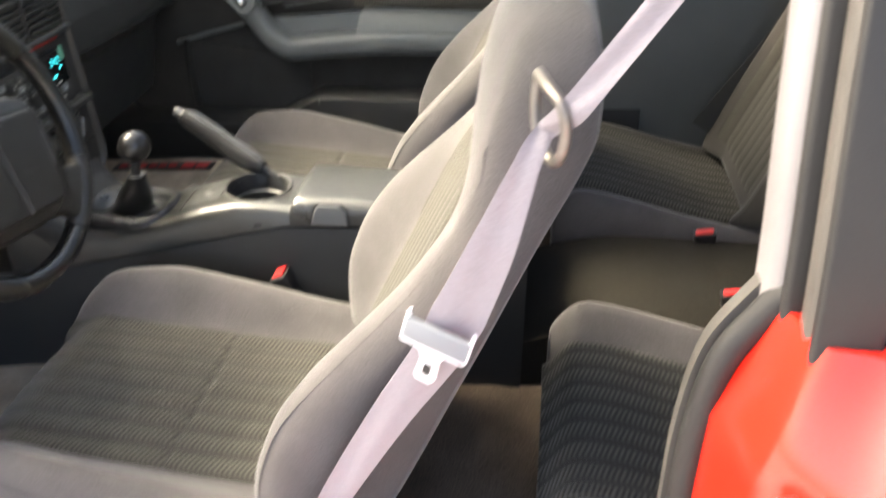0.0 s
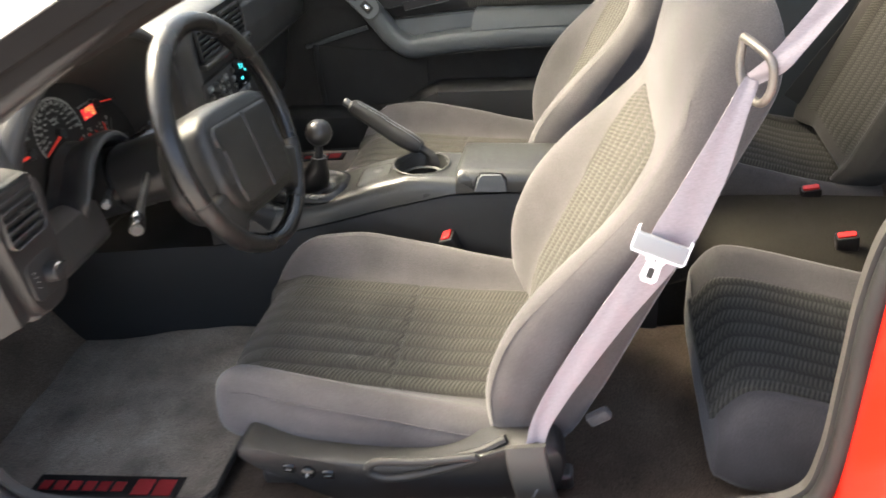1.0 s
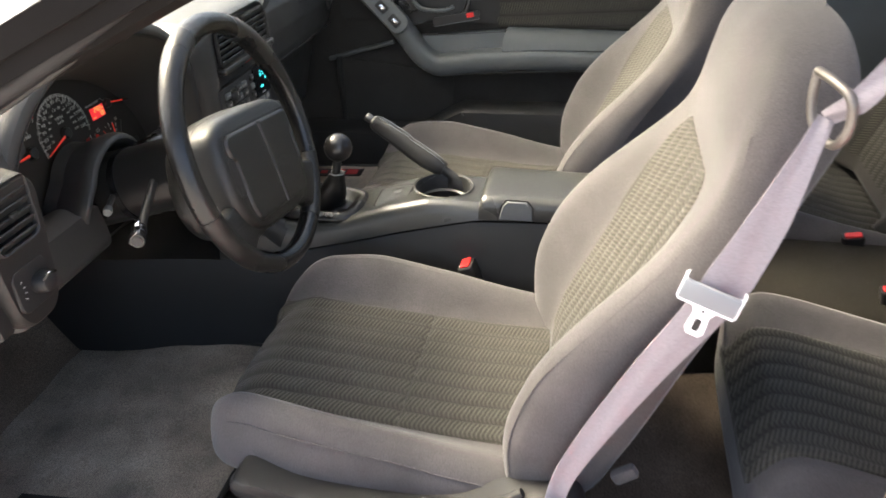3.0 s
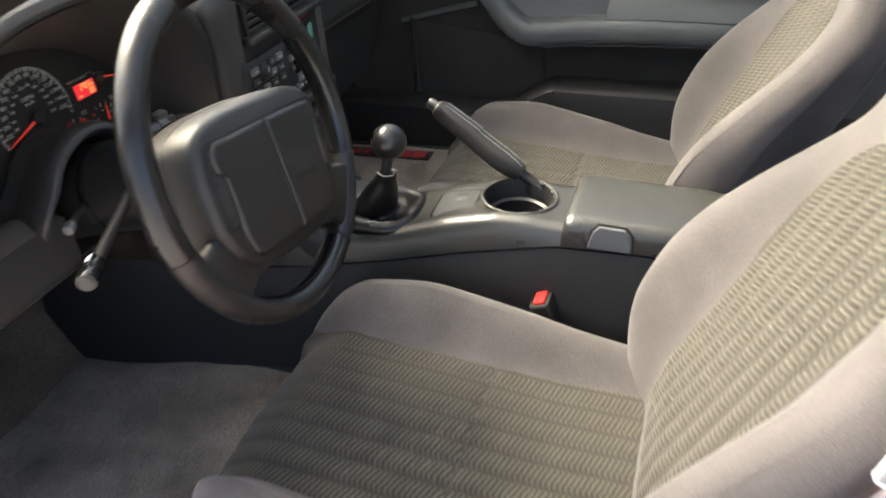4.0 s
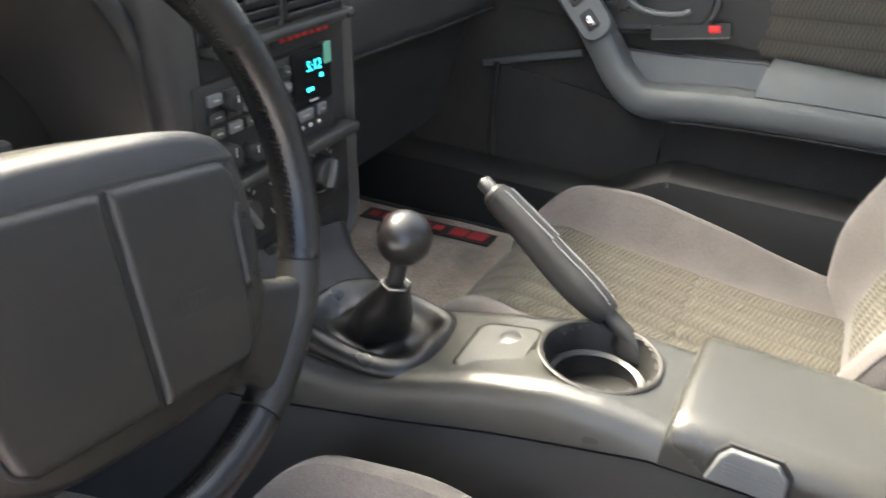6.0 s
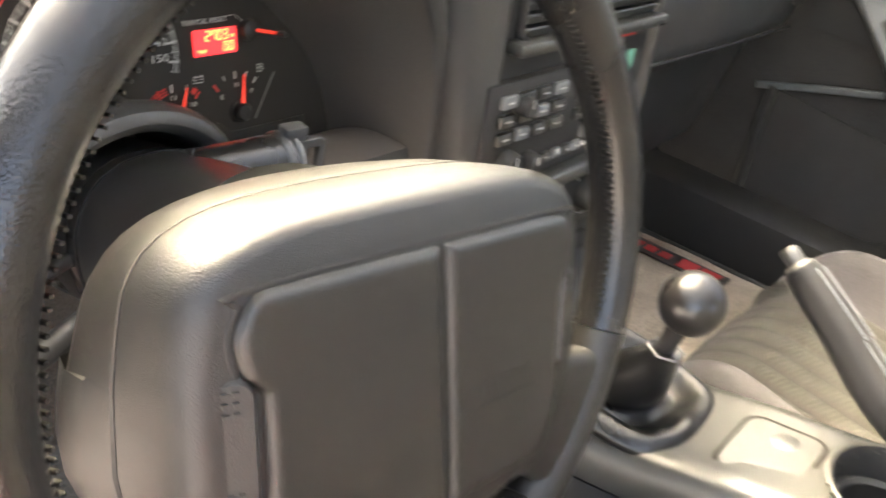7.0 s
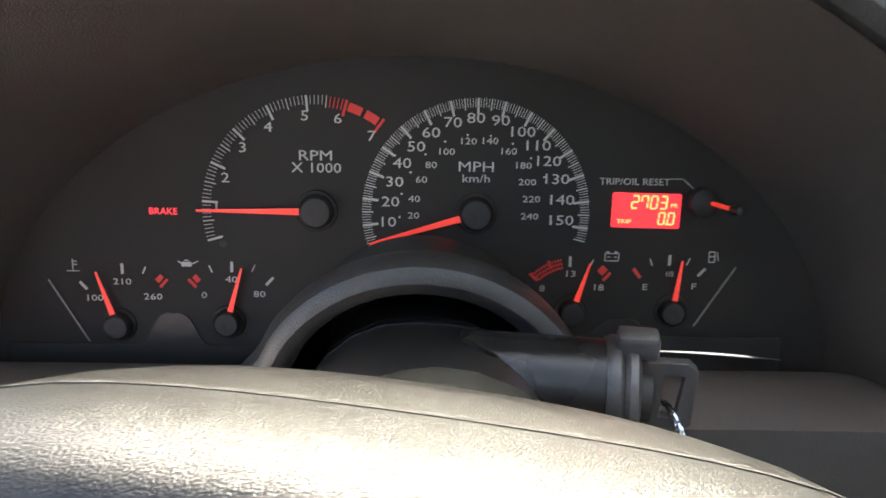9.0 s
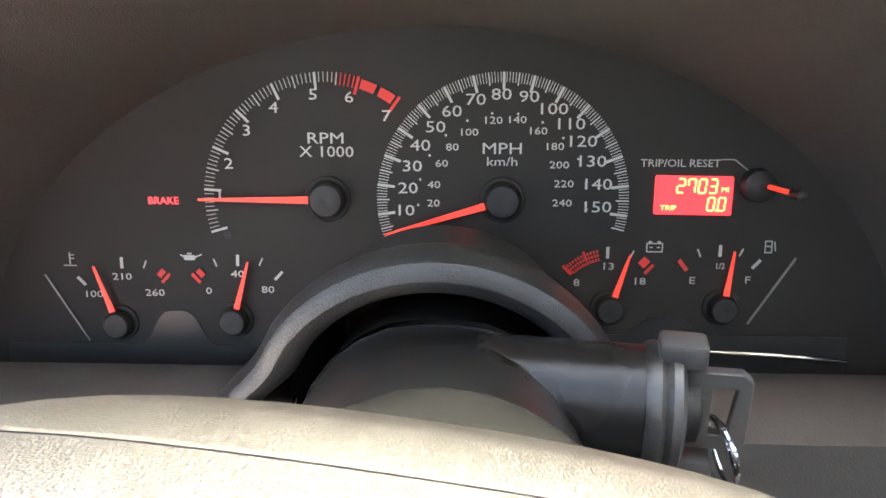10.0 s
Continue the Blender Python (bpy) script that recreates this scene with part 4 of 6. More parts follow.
# stalks on the left
part("stalk", tube([(-0.39, 0.18, 0.515), (-0.43, 0.165, 0.512), (-0.48, 0.148, 0.507), (-0.522, 0.133, 0.502)], 0.0065, 14, 20, (0, 0, 1)), BLACK, column, "black indicator stalk")
part("stalk_end", moved(turned([(0.001, -0.030), (0.0085, -0.030), (0.0105, -0.026), (0.0105, -0.012), (0.0095, -0.010), (0.0105, -0.008), (0.0112, 0.006), (0.0095, 0.009), (0.001, 0.009)], 28), aimed((-0.545, 0.125, 0.500), (-0.9, -0.38, -0.02))), GLOSS, column, "glossy black stalk end")
part("stalk_cap", moved(turned([(0.001, 0.0085), (0.0072, 0.0085), (0.0068, 0.0105), (0.001, 0.011)], 24), aimed((-0.545, 0.125, 0.500), (-0.9, -0.38, -0.02))), SLEEVE, column, "dark grey end cap")
part("stalk_switch", moved(box(0.016, 0.006, 0.006, 0.0015, 2), pose(-0.53, 0.131, 0.5145, 0, 0, 22)), CHROME, column)
part("tilt_lever", tube([(-0.39, 0.25, 0.488), (-0.42, 0.24, 0.487), (-0.443, 0.231, 0.486)], 0.0045, 10, 12, (0, 0, 1)), BLACK, column)
part("lever_tip", moved(turned([(0.001, -0.006), (0.006, -0.006), (0.007, 0.0), (0.006, 0.007), (0.001, 0.008)], 16), aimed((-0.449, 0.228, 0.486), (-1, -0.4, -0.1))), GREY, column)
part("shroud_front", sweep([(-0.345, 0.095, 0.529), (-0.345, 0.125, 0.521), (-0.345, 0.150, 0.505)], circle(0.060, 32, 0.066), 12, (1, 0, 0), size=lambda s: 1 - 0.10 * s - 0.25 * s ** 6), DOME, column, "rounded black column shroud")

# key, ring and fob hanging from the lock
key = thing("ignition_key", "black-headed car key turned in the ignition", "key", (-0.24, 0.215, 0.52))
KEYF = Matrix((Vector((1, -0.14, 0)).normalized(), Vector((0, 0, 1)), Vector((-0.14, -1, 0)).normalized())).transposed().to_4x4()
KEYF.translation = IG @ Vector((0, 0.004, 0.055))
KEYF = KEYF @ Matrix.Scale(0.9, 4)
head_out = [(0.0, -0.010), (0.004, -0.017), (0.030, -0.0175), (0.034, -0.014), (0.034, 0.014), (0.030, 0.0175), (0.004, 0.017), (0.0, 0.010)]


def key_head():
    bm = bmesh.new()
    hole = [(0.0195, -0.0105), (0.0265, -0.0105), (0.0285, 0.0105), (0.0195, 0.0105)]
    tops = []
    for z in (-0.0028, 0.0028):
        o = [bm.verts.new((x, y - 0.003, z)) for x, y in head_out]
        h = [bm.verts.new((x, y - 0.003, z)) for x, y in hole]
        tops.append((o, h))
        f = bm.faces.new
        f((o[7], o[0], h[0], h[3]))
        f((o[0], o[1], h[0]))
        f((o[1], o[2], h[1], h[0]))
        f((o[2], o[3], h[1]))
        f((o[3], o[4], h[2], h[1]))
        f((o[4], o[5], h[2]))
        f((o[5], o[6], h[3], h[2]))
        f((o[6], o[7], h[3]))
    (o, h), (o2, h2) = tops
    for a, b in ((o, o2), (h, h2)):
        for i in range(len(a)):
            j = (i + 1) % len(a)
            bm.faces.new((a[i], a[j], b[j], b[i]))
    return bm


part("head", moved(key_head(), KEYF), KEYGREY, key, bevel=0.0008)
part("blade", moved(box(0.012, 0.007, 0.002), KEYF @ pose(-0.004, -0.003, 0)), STEEL, key)
part("emblem", moved(box(0.013, 0.015, 0.0006, 0.0002, 1), KEYF @ pose(0.0105, -0.004, 0.0030)), CONSOLE, key, "moulded square emblem")
for i in range(2):
    part("emblem_bar", moved(box(0.004, 0.006, 0.0006), KEYF @ pose(0.008 + 0.005 * i, -0.002, 0.0034)), BLACK, key)
part("emblem_bar", moved(box(0.009, 0.0012, 0.0006), KEYF @ pose(0.0105, -0.0085, 0.0034)), BLACK, key)
RC = KEYF @ Vector((0.025, -0.024, 0.0))


def hoop(R, r, m, n=40):
    return moved(loft([[((R + r * math.cos(b)) * math.cos(a), (R + r * math.cos(b)) * math.sin(a), r * math.sin(b)) for b in [2 * math.pi * k / 8 for k in range(8)]] for a in [2 * math.pi * i / n for i in range(n + 1)]], caps=False), m)


ringth = thing("key_ring", "bright steel split ring hanging from the key", "key ring", RC)
part("ring", hoop(0.0135, 0.0011, aimed(RC, (1, 0.25, 0.1))), CHROME, ringth)
part("ring", hoop(0.0135, 0.0009, aimed(RC + Vector((0.002, 0, -0.001)), (1, 0.1, 0.25))), CHROME, ringth)

# ---------------------------------------------------------------- instrument cluster
TAU = radians(11.3)
CL = Matrix(((1, 0, 0, -0.41), (0, math.sin(TAU), -math.cos(TAU), 0.361), (0, math.cos(TAU), math.sin(TAU), 0.55), (0, 0, 0, 1)))  # u across, v up the dial, n to the driver
cluster = thing("instrument_cluster", "black gauge cluster with pale figures and red needles", "gauge cluster", (-0.356, 0.36, 0.46))


def dome(k, n, a=0.226, b=0.168, cu=0.054, cv=-0.092, lo=-12, hi=192, num=72):
    return [(cu + k * a * math.cos(radians(lo + (hi - lo) * i / num)), cv + k * b * math.sin(radians(lo + (hi - lo) * i / num)), n) for i in range(num + 1)]


part("face", moved(loft([dome(1.07, -0.006), dome(1.07, 0.0)]), CL), FACE, cluster)


def at_face(bms, n=0.0008):
    return moved(joined(*bms), CL @ Matrix.Translation((0, 0, n)))


def tick(cu, cv, r0, r1, deg, w):
    a = radians(deg)
    r = (r0 + r1) / 2
    return moved(box(r1 - r0, w, 0.0004), shift(cu + r * math.cos(a), cv + r * math.sin(a), 0, deg))


R = 0.0622
for k in range(0, 56):
    part("tick", at_face([tick(0, 0, R - (0.0085 if k % 10 == 0 else 0.0062 if k % 5 == 0 else 0.0048), R, 196.2 - 2.033 * k, 0.0012 if k % 10 == 0 else 0.0005 if k % 5 == 0 else 0.0003)]), MARK, cluster)
for r0, deg, w in [(R - 0.006, 196.2 - 2.033 * k, 0.0005) for k in range(56, 60)] + [(R - 0.0088, 196.2 - 20.33 * k, 0.0014) for k in (6, 7)]:
    part("tick", at_face([tick(0, 0, r0, R, deg, w)]), MARK_RED, cluster, "red printed tick")


def band(r0, r1, a0, a1, n=10):
    """A printed piece of a ring between two angles."""
    return loft([[(r * math.cos(radians(a)), r * math.sin(radians(a)), z) for r, z in ((r0, 0), (r1, 0), (r1, 0.0004), (r0, 0.0004))] for a in [a0 + (a1 - a0) * i / n for i in range(n + 1)]])


for a0 in (196.2 - 20.33 * 6 - 1.6, 196.2 - 20.33 * 6 - 11.0):
    part("redline_block", at_face([band(R - 0.0055, R - 0.0008, a0, a0 - 7.4)]), MARK_RED, cluster, "red printed redline block")
for k, x, y in ((1, -0.0544, 0.0011), (2, -0.0490, 0.0172), (3, -0.0392, 0.0336), (4, -0.0253, 0.0448), (5, -0.0057, 0.0511), (6, 0.0119, 0.0498), (7, 0.0299, 0.0409)):
    part("numeral", at_face([moved(words(str(k), 0.0076, 1.3), shift(x, y))]), MARK, cluster)
for t, s, w, x, y in (("RPM", 0.0078, 1.3, -0.0002, 0.0299), ("X 1000", 0.0076, 1.2, 0.0002, 0.0233), ("MPH", 0.0078, 1.3, 0.0866, 0.0252), ("km/h", 0.0062, 1.25, 0.0867, 0.0189)):
    part("caption", at_face([moved(words(t, s, w), shift(x, y))]), MARK, cluster)
SU = 0.087
for k in range(2, 156):
    part("tick", at_face([tick(SU, 0, R - (0.0085 if k % 10 == 0 else 0.0062 if k % 5 == 0 else 0.005), R, 200.9 - 1.386 * k, 0.0013 if k % 10 == 0 else 0.0006 if k % 5 == 0 else 0.00032)]), MARK, cluster)
MILES = [(0.0386, -0.0057), (0.0403, 0.0055), (0.0424, 0.0164), (0.0466, 0.0266), (0.0540, 0.0356), (0.0619, 0.0432), (0.0735, 0.0488), (0.0859, 0.0513), (0.0992, 0.0502), (0.1106, 0.0444), (0.1191, 0.0372), (0.1251, 0.0289), (0.1300, 0.0192), (0.1332, 0.0079), (0.1333, -0.0034)]
for k, (x, y) in enumerate(MILES):
    part("numeral", at_face([moved(words(str(10 * k + 10), 0.0078, 1.32), shift(x, y))]), MARK, cluster)
KILOMETRES = [(0.0529, -0.0019), (0.0532, 0.0073), (0.0570, 0.0179), (0.0622, 0.0259), (0.0701, 0.0332), (0.0818, 0.0390), (0.0934, 0.0393), (0.1036, 0.0339), (0.1119, 0.0264), (0.1146, 0.0174), (0.1171, 0.0081), (0.1165, -0.0014)]
for k, (x, y) in enumerate(KILOMETRES):
    part("numeral", at_face([moved(words(str(20 * k + 20), 0.0050, 1.32), shift(x, y))]), MARK, cluster)
    a = radians(200.9 - 1.386 * (20 * k + 20) / 1.609)
    part("dot", at_face([moved(turned([(0.0001, 0), (0.0006, 0), (0.0005, 0.0004), (0.0001, 0.0004)], 8), shift(SU + 0.0418 * math.cos(a), 0.0428 * math.sin(a)))]), MARK, cluster)


def needle(cu, cv, deg, r0, r1, w0=0.0028, w1=0.0011):
    return moved(loft([[(r0, -w0 / 2, 0), (r0, w0 / 2, 0), (r0, w0 / 2, 0.0012), (r0, -w0 / 2, 0.0012)], [(r1, -w1 / 2, 0), (r1, w1 / 2, 0), (r1, w1 / 2, 0.0008), (r1, -w1 / 2, 0.0008)]]), CL @ shift(cu, cv, 0.004, deg))


def cap(cu, cv, r):
    return moved(turned([(0.0005, 0), (r * 1.1, 0), (r * 1.08, 0.002), (r, 0.0055), (r * 0.86, 0.0068), (r * 0.2, 0.0074), (0.0005, 0.0070)], 40), CL @ shift(cu, cv, 0.001))


def well(cu, cv, r):
    return moved(turned([(0.0005, 0.0), (r * 1.55, 0.0), (r * 1.5, 0.0012), (r * 1.25, 0.0016), (0.0005, 0.0008)], 40), CL @ shift(cu, cv, 0.0002))


part("tachometer_needle", needle(0, 0, 180.2, 0.0085, 0.0645, 0.0036), NEEDLE, cluster)
part("speedometer_needle", needle(SU, 0, 196.6, 0.0085, 0.0605, 0.0036), NEEDLE, cluster)
for cu, r in ((0, 0.0088), (SU, 0.0088)):
    part("well", well(cu, 0, r * 0.85), FACE, cluster)
    part("needle_cap", cap(cu, 0, r), BLACK, cluster)
# the four small gauges: hub, scale (angle, length, red), figures, needle
# hub; white ticks (place, angle, long or short); figures; needle's angle and length
SMALL = {
    "temperature": ((-0.1106, -0.0660), ((-0.1293, -0.0437, 132, 1), (-0.1075, -0.0339, 90, 1), (-0.0955, -0.0346, 66, 0)), (("100", -0.1237, -0.0508), ("210", -0.1078, -0.0413), ("260", -0.0912, -0.0497)), 108.4, 0.0325),
    "oil_pressure": ((-0.0499, -0.0635), ((-0.0589, -0.0333, 112, 0), (-0.0472, -0.0320, 89, 1), (-0.0353, -0.0327, 66, 0), (-0.0264, -0.0399, 47, 1)), (("0", -0.0629, -0.0484), ("40", -0.0475, -0.0393), ("80", -0.0322, -0.0474)), 74.5, 0.0325),
    "voltmeter": ((0.1417, -0.0548), ((0.1400, -0.0262, 90, 1), (0.1520, -0.0270, 66, 0)), (("8", 0.1250, -0.0419), ("13", 0.1403, -0.0333), ("18", 0.1562, -0.0409)), 72.5, 0.0297),
    "fuel": ((0.1979, -0.0539), ((0.1851, -0.0259, 112, 0), (0.1954, -0.0247, 90, 1), (0.2058, -0.0254, 66, 0), (0.2136, -0.0313, 48, 1)), (("E", 0.1824, -0.0402), ("1/2", 0.1957, -0.0326), ("F", 0.2098, -0.0396)), 83.0, 0.0298),
}
for nm, ((cu, cv), ticks, figs, nd, reach) in SMALL.items():
    for u, v, a, big in ticks:
        part("tick", at_face([moved(box(0.0058 if big else 0.0042, 0.0015 if big else 0.0007, 0.0004), shift(u, v, 0, a))]), MARK, cluster)
    for t, u, v in figs:
        part("numeral", at_face([moved(words(t, 0.0050 if t != "1/2" else 0.0042, 1.4 if t != "1/2" else 0.95), shift(u, v))]), MARK, cluster)
    part(nm + "_needle", needle(cu, cv, nd, 0.006, reach, 0.0030, 0.0009), NEEDLE, cluster)
    part("well", well(cu, cv, 0.0062), FACE, cluster)
    part("needle_cap", cap(cu, cv, 0.0070), BLACK, cluster)
# red warning marks: pairs of slanting bars, and a single one at empty
for u, v, a, n, w in ((-0.0872, -0.0392, 48, 0.0042, 0.0028), (-0.0850, -0.0418, 48, 0.0062, 0.0016), (-0.0668, -0.0390, 132, 0.0042, 0.0028), (-0.0692, -0.0416, 132, 0.0062, 0.0016),
                      (0.1583, -0.0310, 48, 0.0046, 0.0040), (0.1608, -0.0345, 48, 0.0062, 0.0016), (0.1775, -0.0323, 128, 0.0066, 0.0020), (0.1201, -0.0353, 138, 0.0060, 0.0018), (0.1288, -0.0283, 112, 0.0050, 0.0012)):
    part("warning_mark", at_face([moved(box(n, w, 0.0004), shift(u, v, 0, a))]), MARK_RED, cluster, "red warning mark")
for a in range(103, 134, 3):
    for r in (0.0268, 0.0290, 0.0312):
        part("warning_dot", at_face([tick(0.1417, -0.0560, r - 0.0007, r + 0.0007, a, 0.0009)]), MARK_RED, cluster)
# icons and rules
part("battery_icon", at_face([moved(box(0.0078, 0.0005, 0.0003), shift(0.1630, v - 0.0007)) for v in (-0.0206, -0.0248)] + [moved(box(0.0005, 0.0046, 0.0003), shift(u, -0.0234)) for u in (0.1592, 0.1668)] + [moved(box(0.0016, 0.0012, 0.0003), shift(u, -0.0207)) for u in (0.1608, 0.1652)] + [moved(box(0.0016, 0.0005, 0.0003), shift(u, -0.0233)) for u in (0.1613, 0.1649)]), MARK, cluster)
part("fuel_icon", at_face([moved(box(0.0036, 0.0006, 0.0003), shift(0.2188, v)) for v in (-0.0196, -0.0222, -0.0254)] + [moved(box(0.0005, 0.0058, 0.0003), shift(u, -0.0226)) for u in (0.2172, 0.2204)] + [moved(box(0.0005, 0.0048, 0.0003), shift(0.2220, -0.0222, 0, 8))]), MARK, cluster)
part("oil_icon", at_face([moved(box(0.0055, 0.0026, 0.0003), shift(-0.0720, -0.0308)), moved(box(0.0045, 0.0006, 0.0003), shift(-0.0677, -0.0300, 0, 24)), moved(box(0.0024, 0.0006, 0.0003), shift(-0.0720, -0.0287)), moved(box(0.0022, 0.0006, 0.0003), shift(-0.0757, -0.0298, 0, -30))]), MARK, cluster)
part("coolant_icon", at_face([moved(box(0.0006, 0.0062, 0.0003), shift(-0.1345, -0.0318)), moved(box(0.0068, 0.0005, 0.0003), shift(-0.1345, -0.0355)), moved(box(0.0022, 0.0005, 0.0003), shift(-0.1332, -0.0300)), moved(box(0.0022, 0.0005, 0.0003), shift(-0.1332, -0.0318))]), MARK, cluster)
part("face_rule", at_face([moved(box(0.0405, 0.0011, 0.0003), shift(0.2220, -0.0453, 0, 58.3))]), DARK_STEEL, cluster, "faint grey rule")
part("face_rule", at_face([moved(box(0.041, 0.0008, 0.0003), shift(-0.1381, -0.0583, 0, -59.8))]), DARK_STEEL, cluster, "faint grey rule")
# brake telltale
lamp = part("brake_telltale", at_face([moved(words("BRAKE", 0.0052, 1.02), shift(-0.0834, -0.0016))]), TELL, cluster, "glowing red brake warning")
# trip display
LU, LV, LW, LH = 0.1803, 0.0030, 0.0378, 0.0192
lcd = part("trip_display", moved(plate(rounded(LW, LH, 0.001), 0.0006), CL @ shift(LU, LV, 0.0008, -0.6)), LCD, cluster, "red backlit trip display")
def seven(figures, h, pitch):
    """Numerals of seven slanting bars each, centred on the plane z = 0."""
    w, t = h * 0.50, h * 0.13
    bars = {"a": (0, h / 2, w, t), "g": (0, 0, w, t), "d": (0, -h / 2, w, t), "f": (-w / 2, h / 4, t, h / 2), "b": (w / 2, h / 4, t, h / 2), "e": (-w / 2, -h / 4, t, h / 2), "c": (w / 2, -h / 4, t, h / 2)}
    lit = {"0": "abcdef", "2": "abged", "3": "abgcd", "7": "fabc", ".": ""}
    x, bms = 0.0, []
    for f in figures:
        if f == ".":
            bms.append(moved(box(t, t, 0.0003), shift(x - pitch * 0.5, -h / 2)))
            continue
        bms += [moved(box(bw * (0.86 if bw > bh else 1), bh * (0.86 if bh > bw else 1), 0.0003), shift(x + bx + 0.10 * by, by)) for bx, by, bw, bh in (bars[q] for q in lit[f])]
        x += pitch
    bm = joined(*bms)
    bmesh.ops.translate(bm, vec=(-(x - pitch) / 2, 0, 0), verts=bm.verts)
    return bm


for bm, x, y in ((seven("2703", 0.0068, 0.0052), 0.0015, 0.0047), (seven("0.0", 0.0064, 0.0052), 0.0112, -0.0042)):
    part("readout", moved(bm, CL @ shift(LU + x, LV + y, 0.0016, -0.6)), DIGIT, lcd, "amber display figures")
for t, s, w, x, y in (("MI", 0.0034, 1.1, 0.0150, 0.0030), ("TRIP", 0.0034, 1.2, -0.0120, -0.0063)):
    part("readout", moved(moved(words(t, s, w), shift(x, y)), CL @ shift(LU, LV, 0.0016, -0.6)), DIGIT, lcd, "amber display lettering")
part("reset_caption", at_face([moved(words("TRIP/OIL RESET", 0.0052, 1.1), shift(0.1732, 0.0186)), moved(box(0.006, 0.0004, 0.0003), shift(0.1958, 0.0206)), moved(box(0.0098, 0.0004, 0.0003), shift(0.2028, 0.0178, 0, -38))]), MARK, cluster)
part("reset_boss", moved(turned([(0.0005, 0), (0.0085, 0), (0.0075, 0.006), (0.004, 0.008), (0.0005, 0.008)], 28), CL @ shift(0.2108, 0.0083, 0.0005)), BLACK, cluster)
part("reset_button", moved(tube([(0.2135, 0.0085, 0.004), (0.2155, 0.0085, 0.018), (0.2175, 0.0085, 0.03)], 0.0012, 10, 8), CL), NEEDLE, cluster, "red lit reset rod")
part("reset_knob", moved(turned([(0.0005, 0), (0.0026, 0), (0.0024, 0.008), (0.0005, 0.009)], 16), CL @ aimed((0.2175, 0.0085, 0.03), (0.13, 0, 1))), BLACK, cluster)
part("screw_hole", moved(turned([(0.0003, 0), (0.0022, 0), (0.0020, 0.0006), (0.0003, 0.0006)], 16), CL @ shift(-0.0515, -0.0188, 0.0003)), RUBBER, cluster)
# below the small gauges the grey face ends and a gloss black foot begins, rising between the hubs
def foot_line(u):
    left = -0.0775 + 0.0185 * math.exp(-((u + 0.0805) / 0.0135) ** 4)
    right = -0.0690 + 0.0100 * math.exp(-((u - 0.1700) / 0.0150) ** 4)
    return left if u < 0.05 else right


for u0, u1 in ((-0.172, -0.028), (0.105, 0.262)):
    part("face_foot", moved(slab(lambda u, v: (u0 + (u1 - u0) * u, foot_line(u0 + (u1 - u0) * u) * (1 - v) - 0.108 * v, 0.0009), 60, 4, (0, 0, -0.0006)), CL), SHROUD, cluster, "gloss black foot of the gauge face")
# highlights along the lens's lower edges, drawn as thin chrome strips; no lens stands here
for pts in (((-0.169, -0.1000, 0.003), (-0.13, -0.0965, 0.003), (-0.0925, -0.0937, 0.003)), ((-0.121, -0.0918, 0.003), (-0.095, -0.0898, 0.003), (-0.0667, -0.0886, 0.003)), ((0.188, -0.0765, 0.003), (0.225, -0.0780, 0.003), (0.262, -0.0810, 0.003))):
    part("lens_glint", moved(sweep(pts, circle(0.0011, 8), 20, (0, 1, 0), size=lambda q: 0.35 + 0.9 * math.sin(math.pi * min(1.0, q * 1.1)) ** 0.6), CL), CHROME, cluster, "chrome strip drawn as a lens highlight")

# ---------------------------------------------------------------- dashboard
dash = thing("dashboard", "charcoal moulded dashboard with a hooded gauge binnacle", "dashboard", (0.0, 0.45, 0.35))


def hood_ring(a, b, y, cz, lean=0.0, e=2.4, lo=-14, hi=194, cx=-0.356, num=80):
    """One arched section of the hood: a squared-off ellipse of half width a and height b."""
    out = []
    for i in range(num + 1):
        t = radians(lo + (hi - lo) * i / num)
        s, c = math.sin(t), math.cos(t)
        r = (abs(c) ** e + abs(s) ** e) ** (-1 / e)
        out.append((cx + a * r * c, y + lean * s, cz + b * r * s))
    return out


HOOD = [hood_ring(0.232, 0.170, 0.352, 0.46, 0.03, 2.0), hood_ring(0.236, 0.180, 0.335, 0.46, 0.02, 2.1), hood_ring(0.245, 0.205, 0.300, 0.462, 0.0, 2.25), hood_ring(0.257, 0.232, 0.266, 0.462, -0.01),
        hood_ring(0.262, 0.240, 0.254, 0.462, -0.012)]
BROW = [hood_ring(0.2615, 0.2395, 0.258, 0.462, -0.012), hood_ring(0.264, 0.242, 0.2515, 0.462, -0.012), hood_ring(0.272, 0.249, 0.2485, 0.462, -0.012), hood_ring(0.283, 0.259, 0.251, 0.462, -0.010), hood_ring(0.290, 0.265, 0.260, 0.462, -0.006),
        hood_ring(0.294, 0.267, 0.280, 0.462, 0), hood_ring(0.300, 0.260, 0.36, 0.456, 0.01), hood_ring(0.33, 0.19, 0.74, 0.44, 0.0)]
part("hood_lining", loft(HOOD, closed=False), LINING, dash, "charcoal lining of the gauge hood", sub=1)
part("gauge_hood", loft(BROW, closed=False), DASH, dash, "charcoal gauge hood", sub=1)
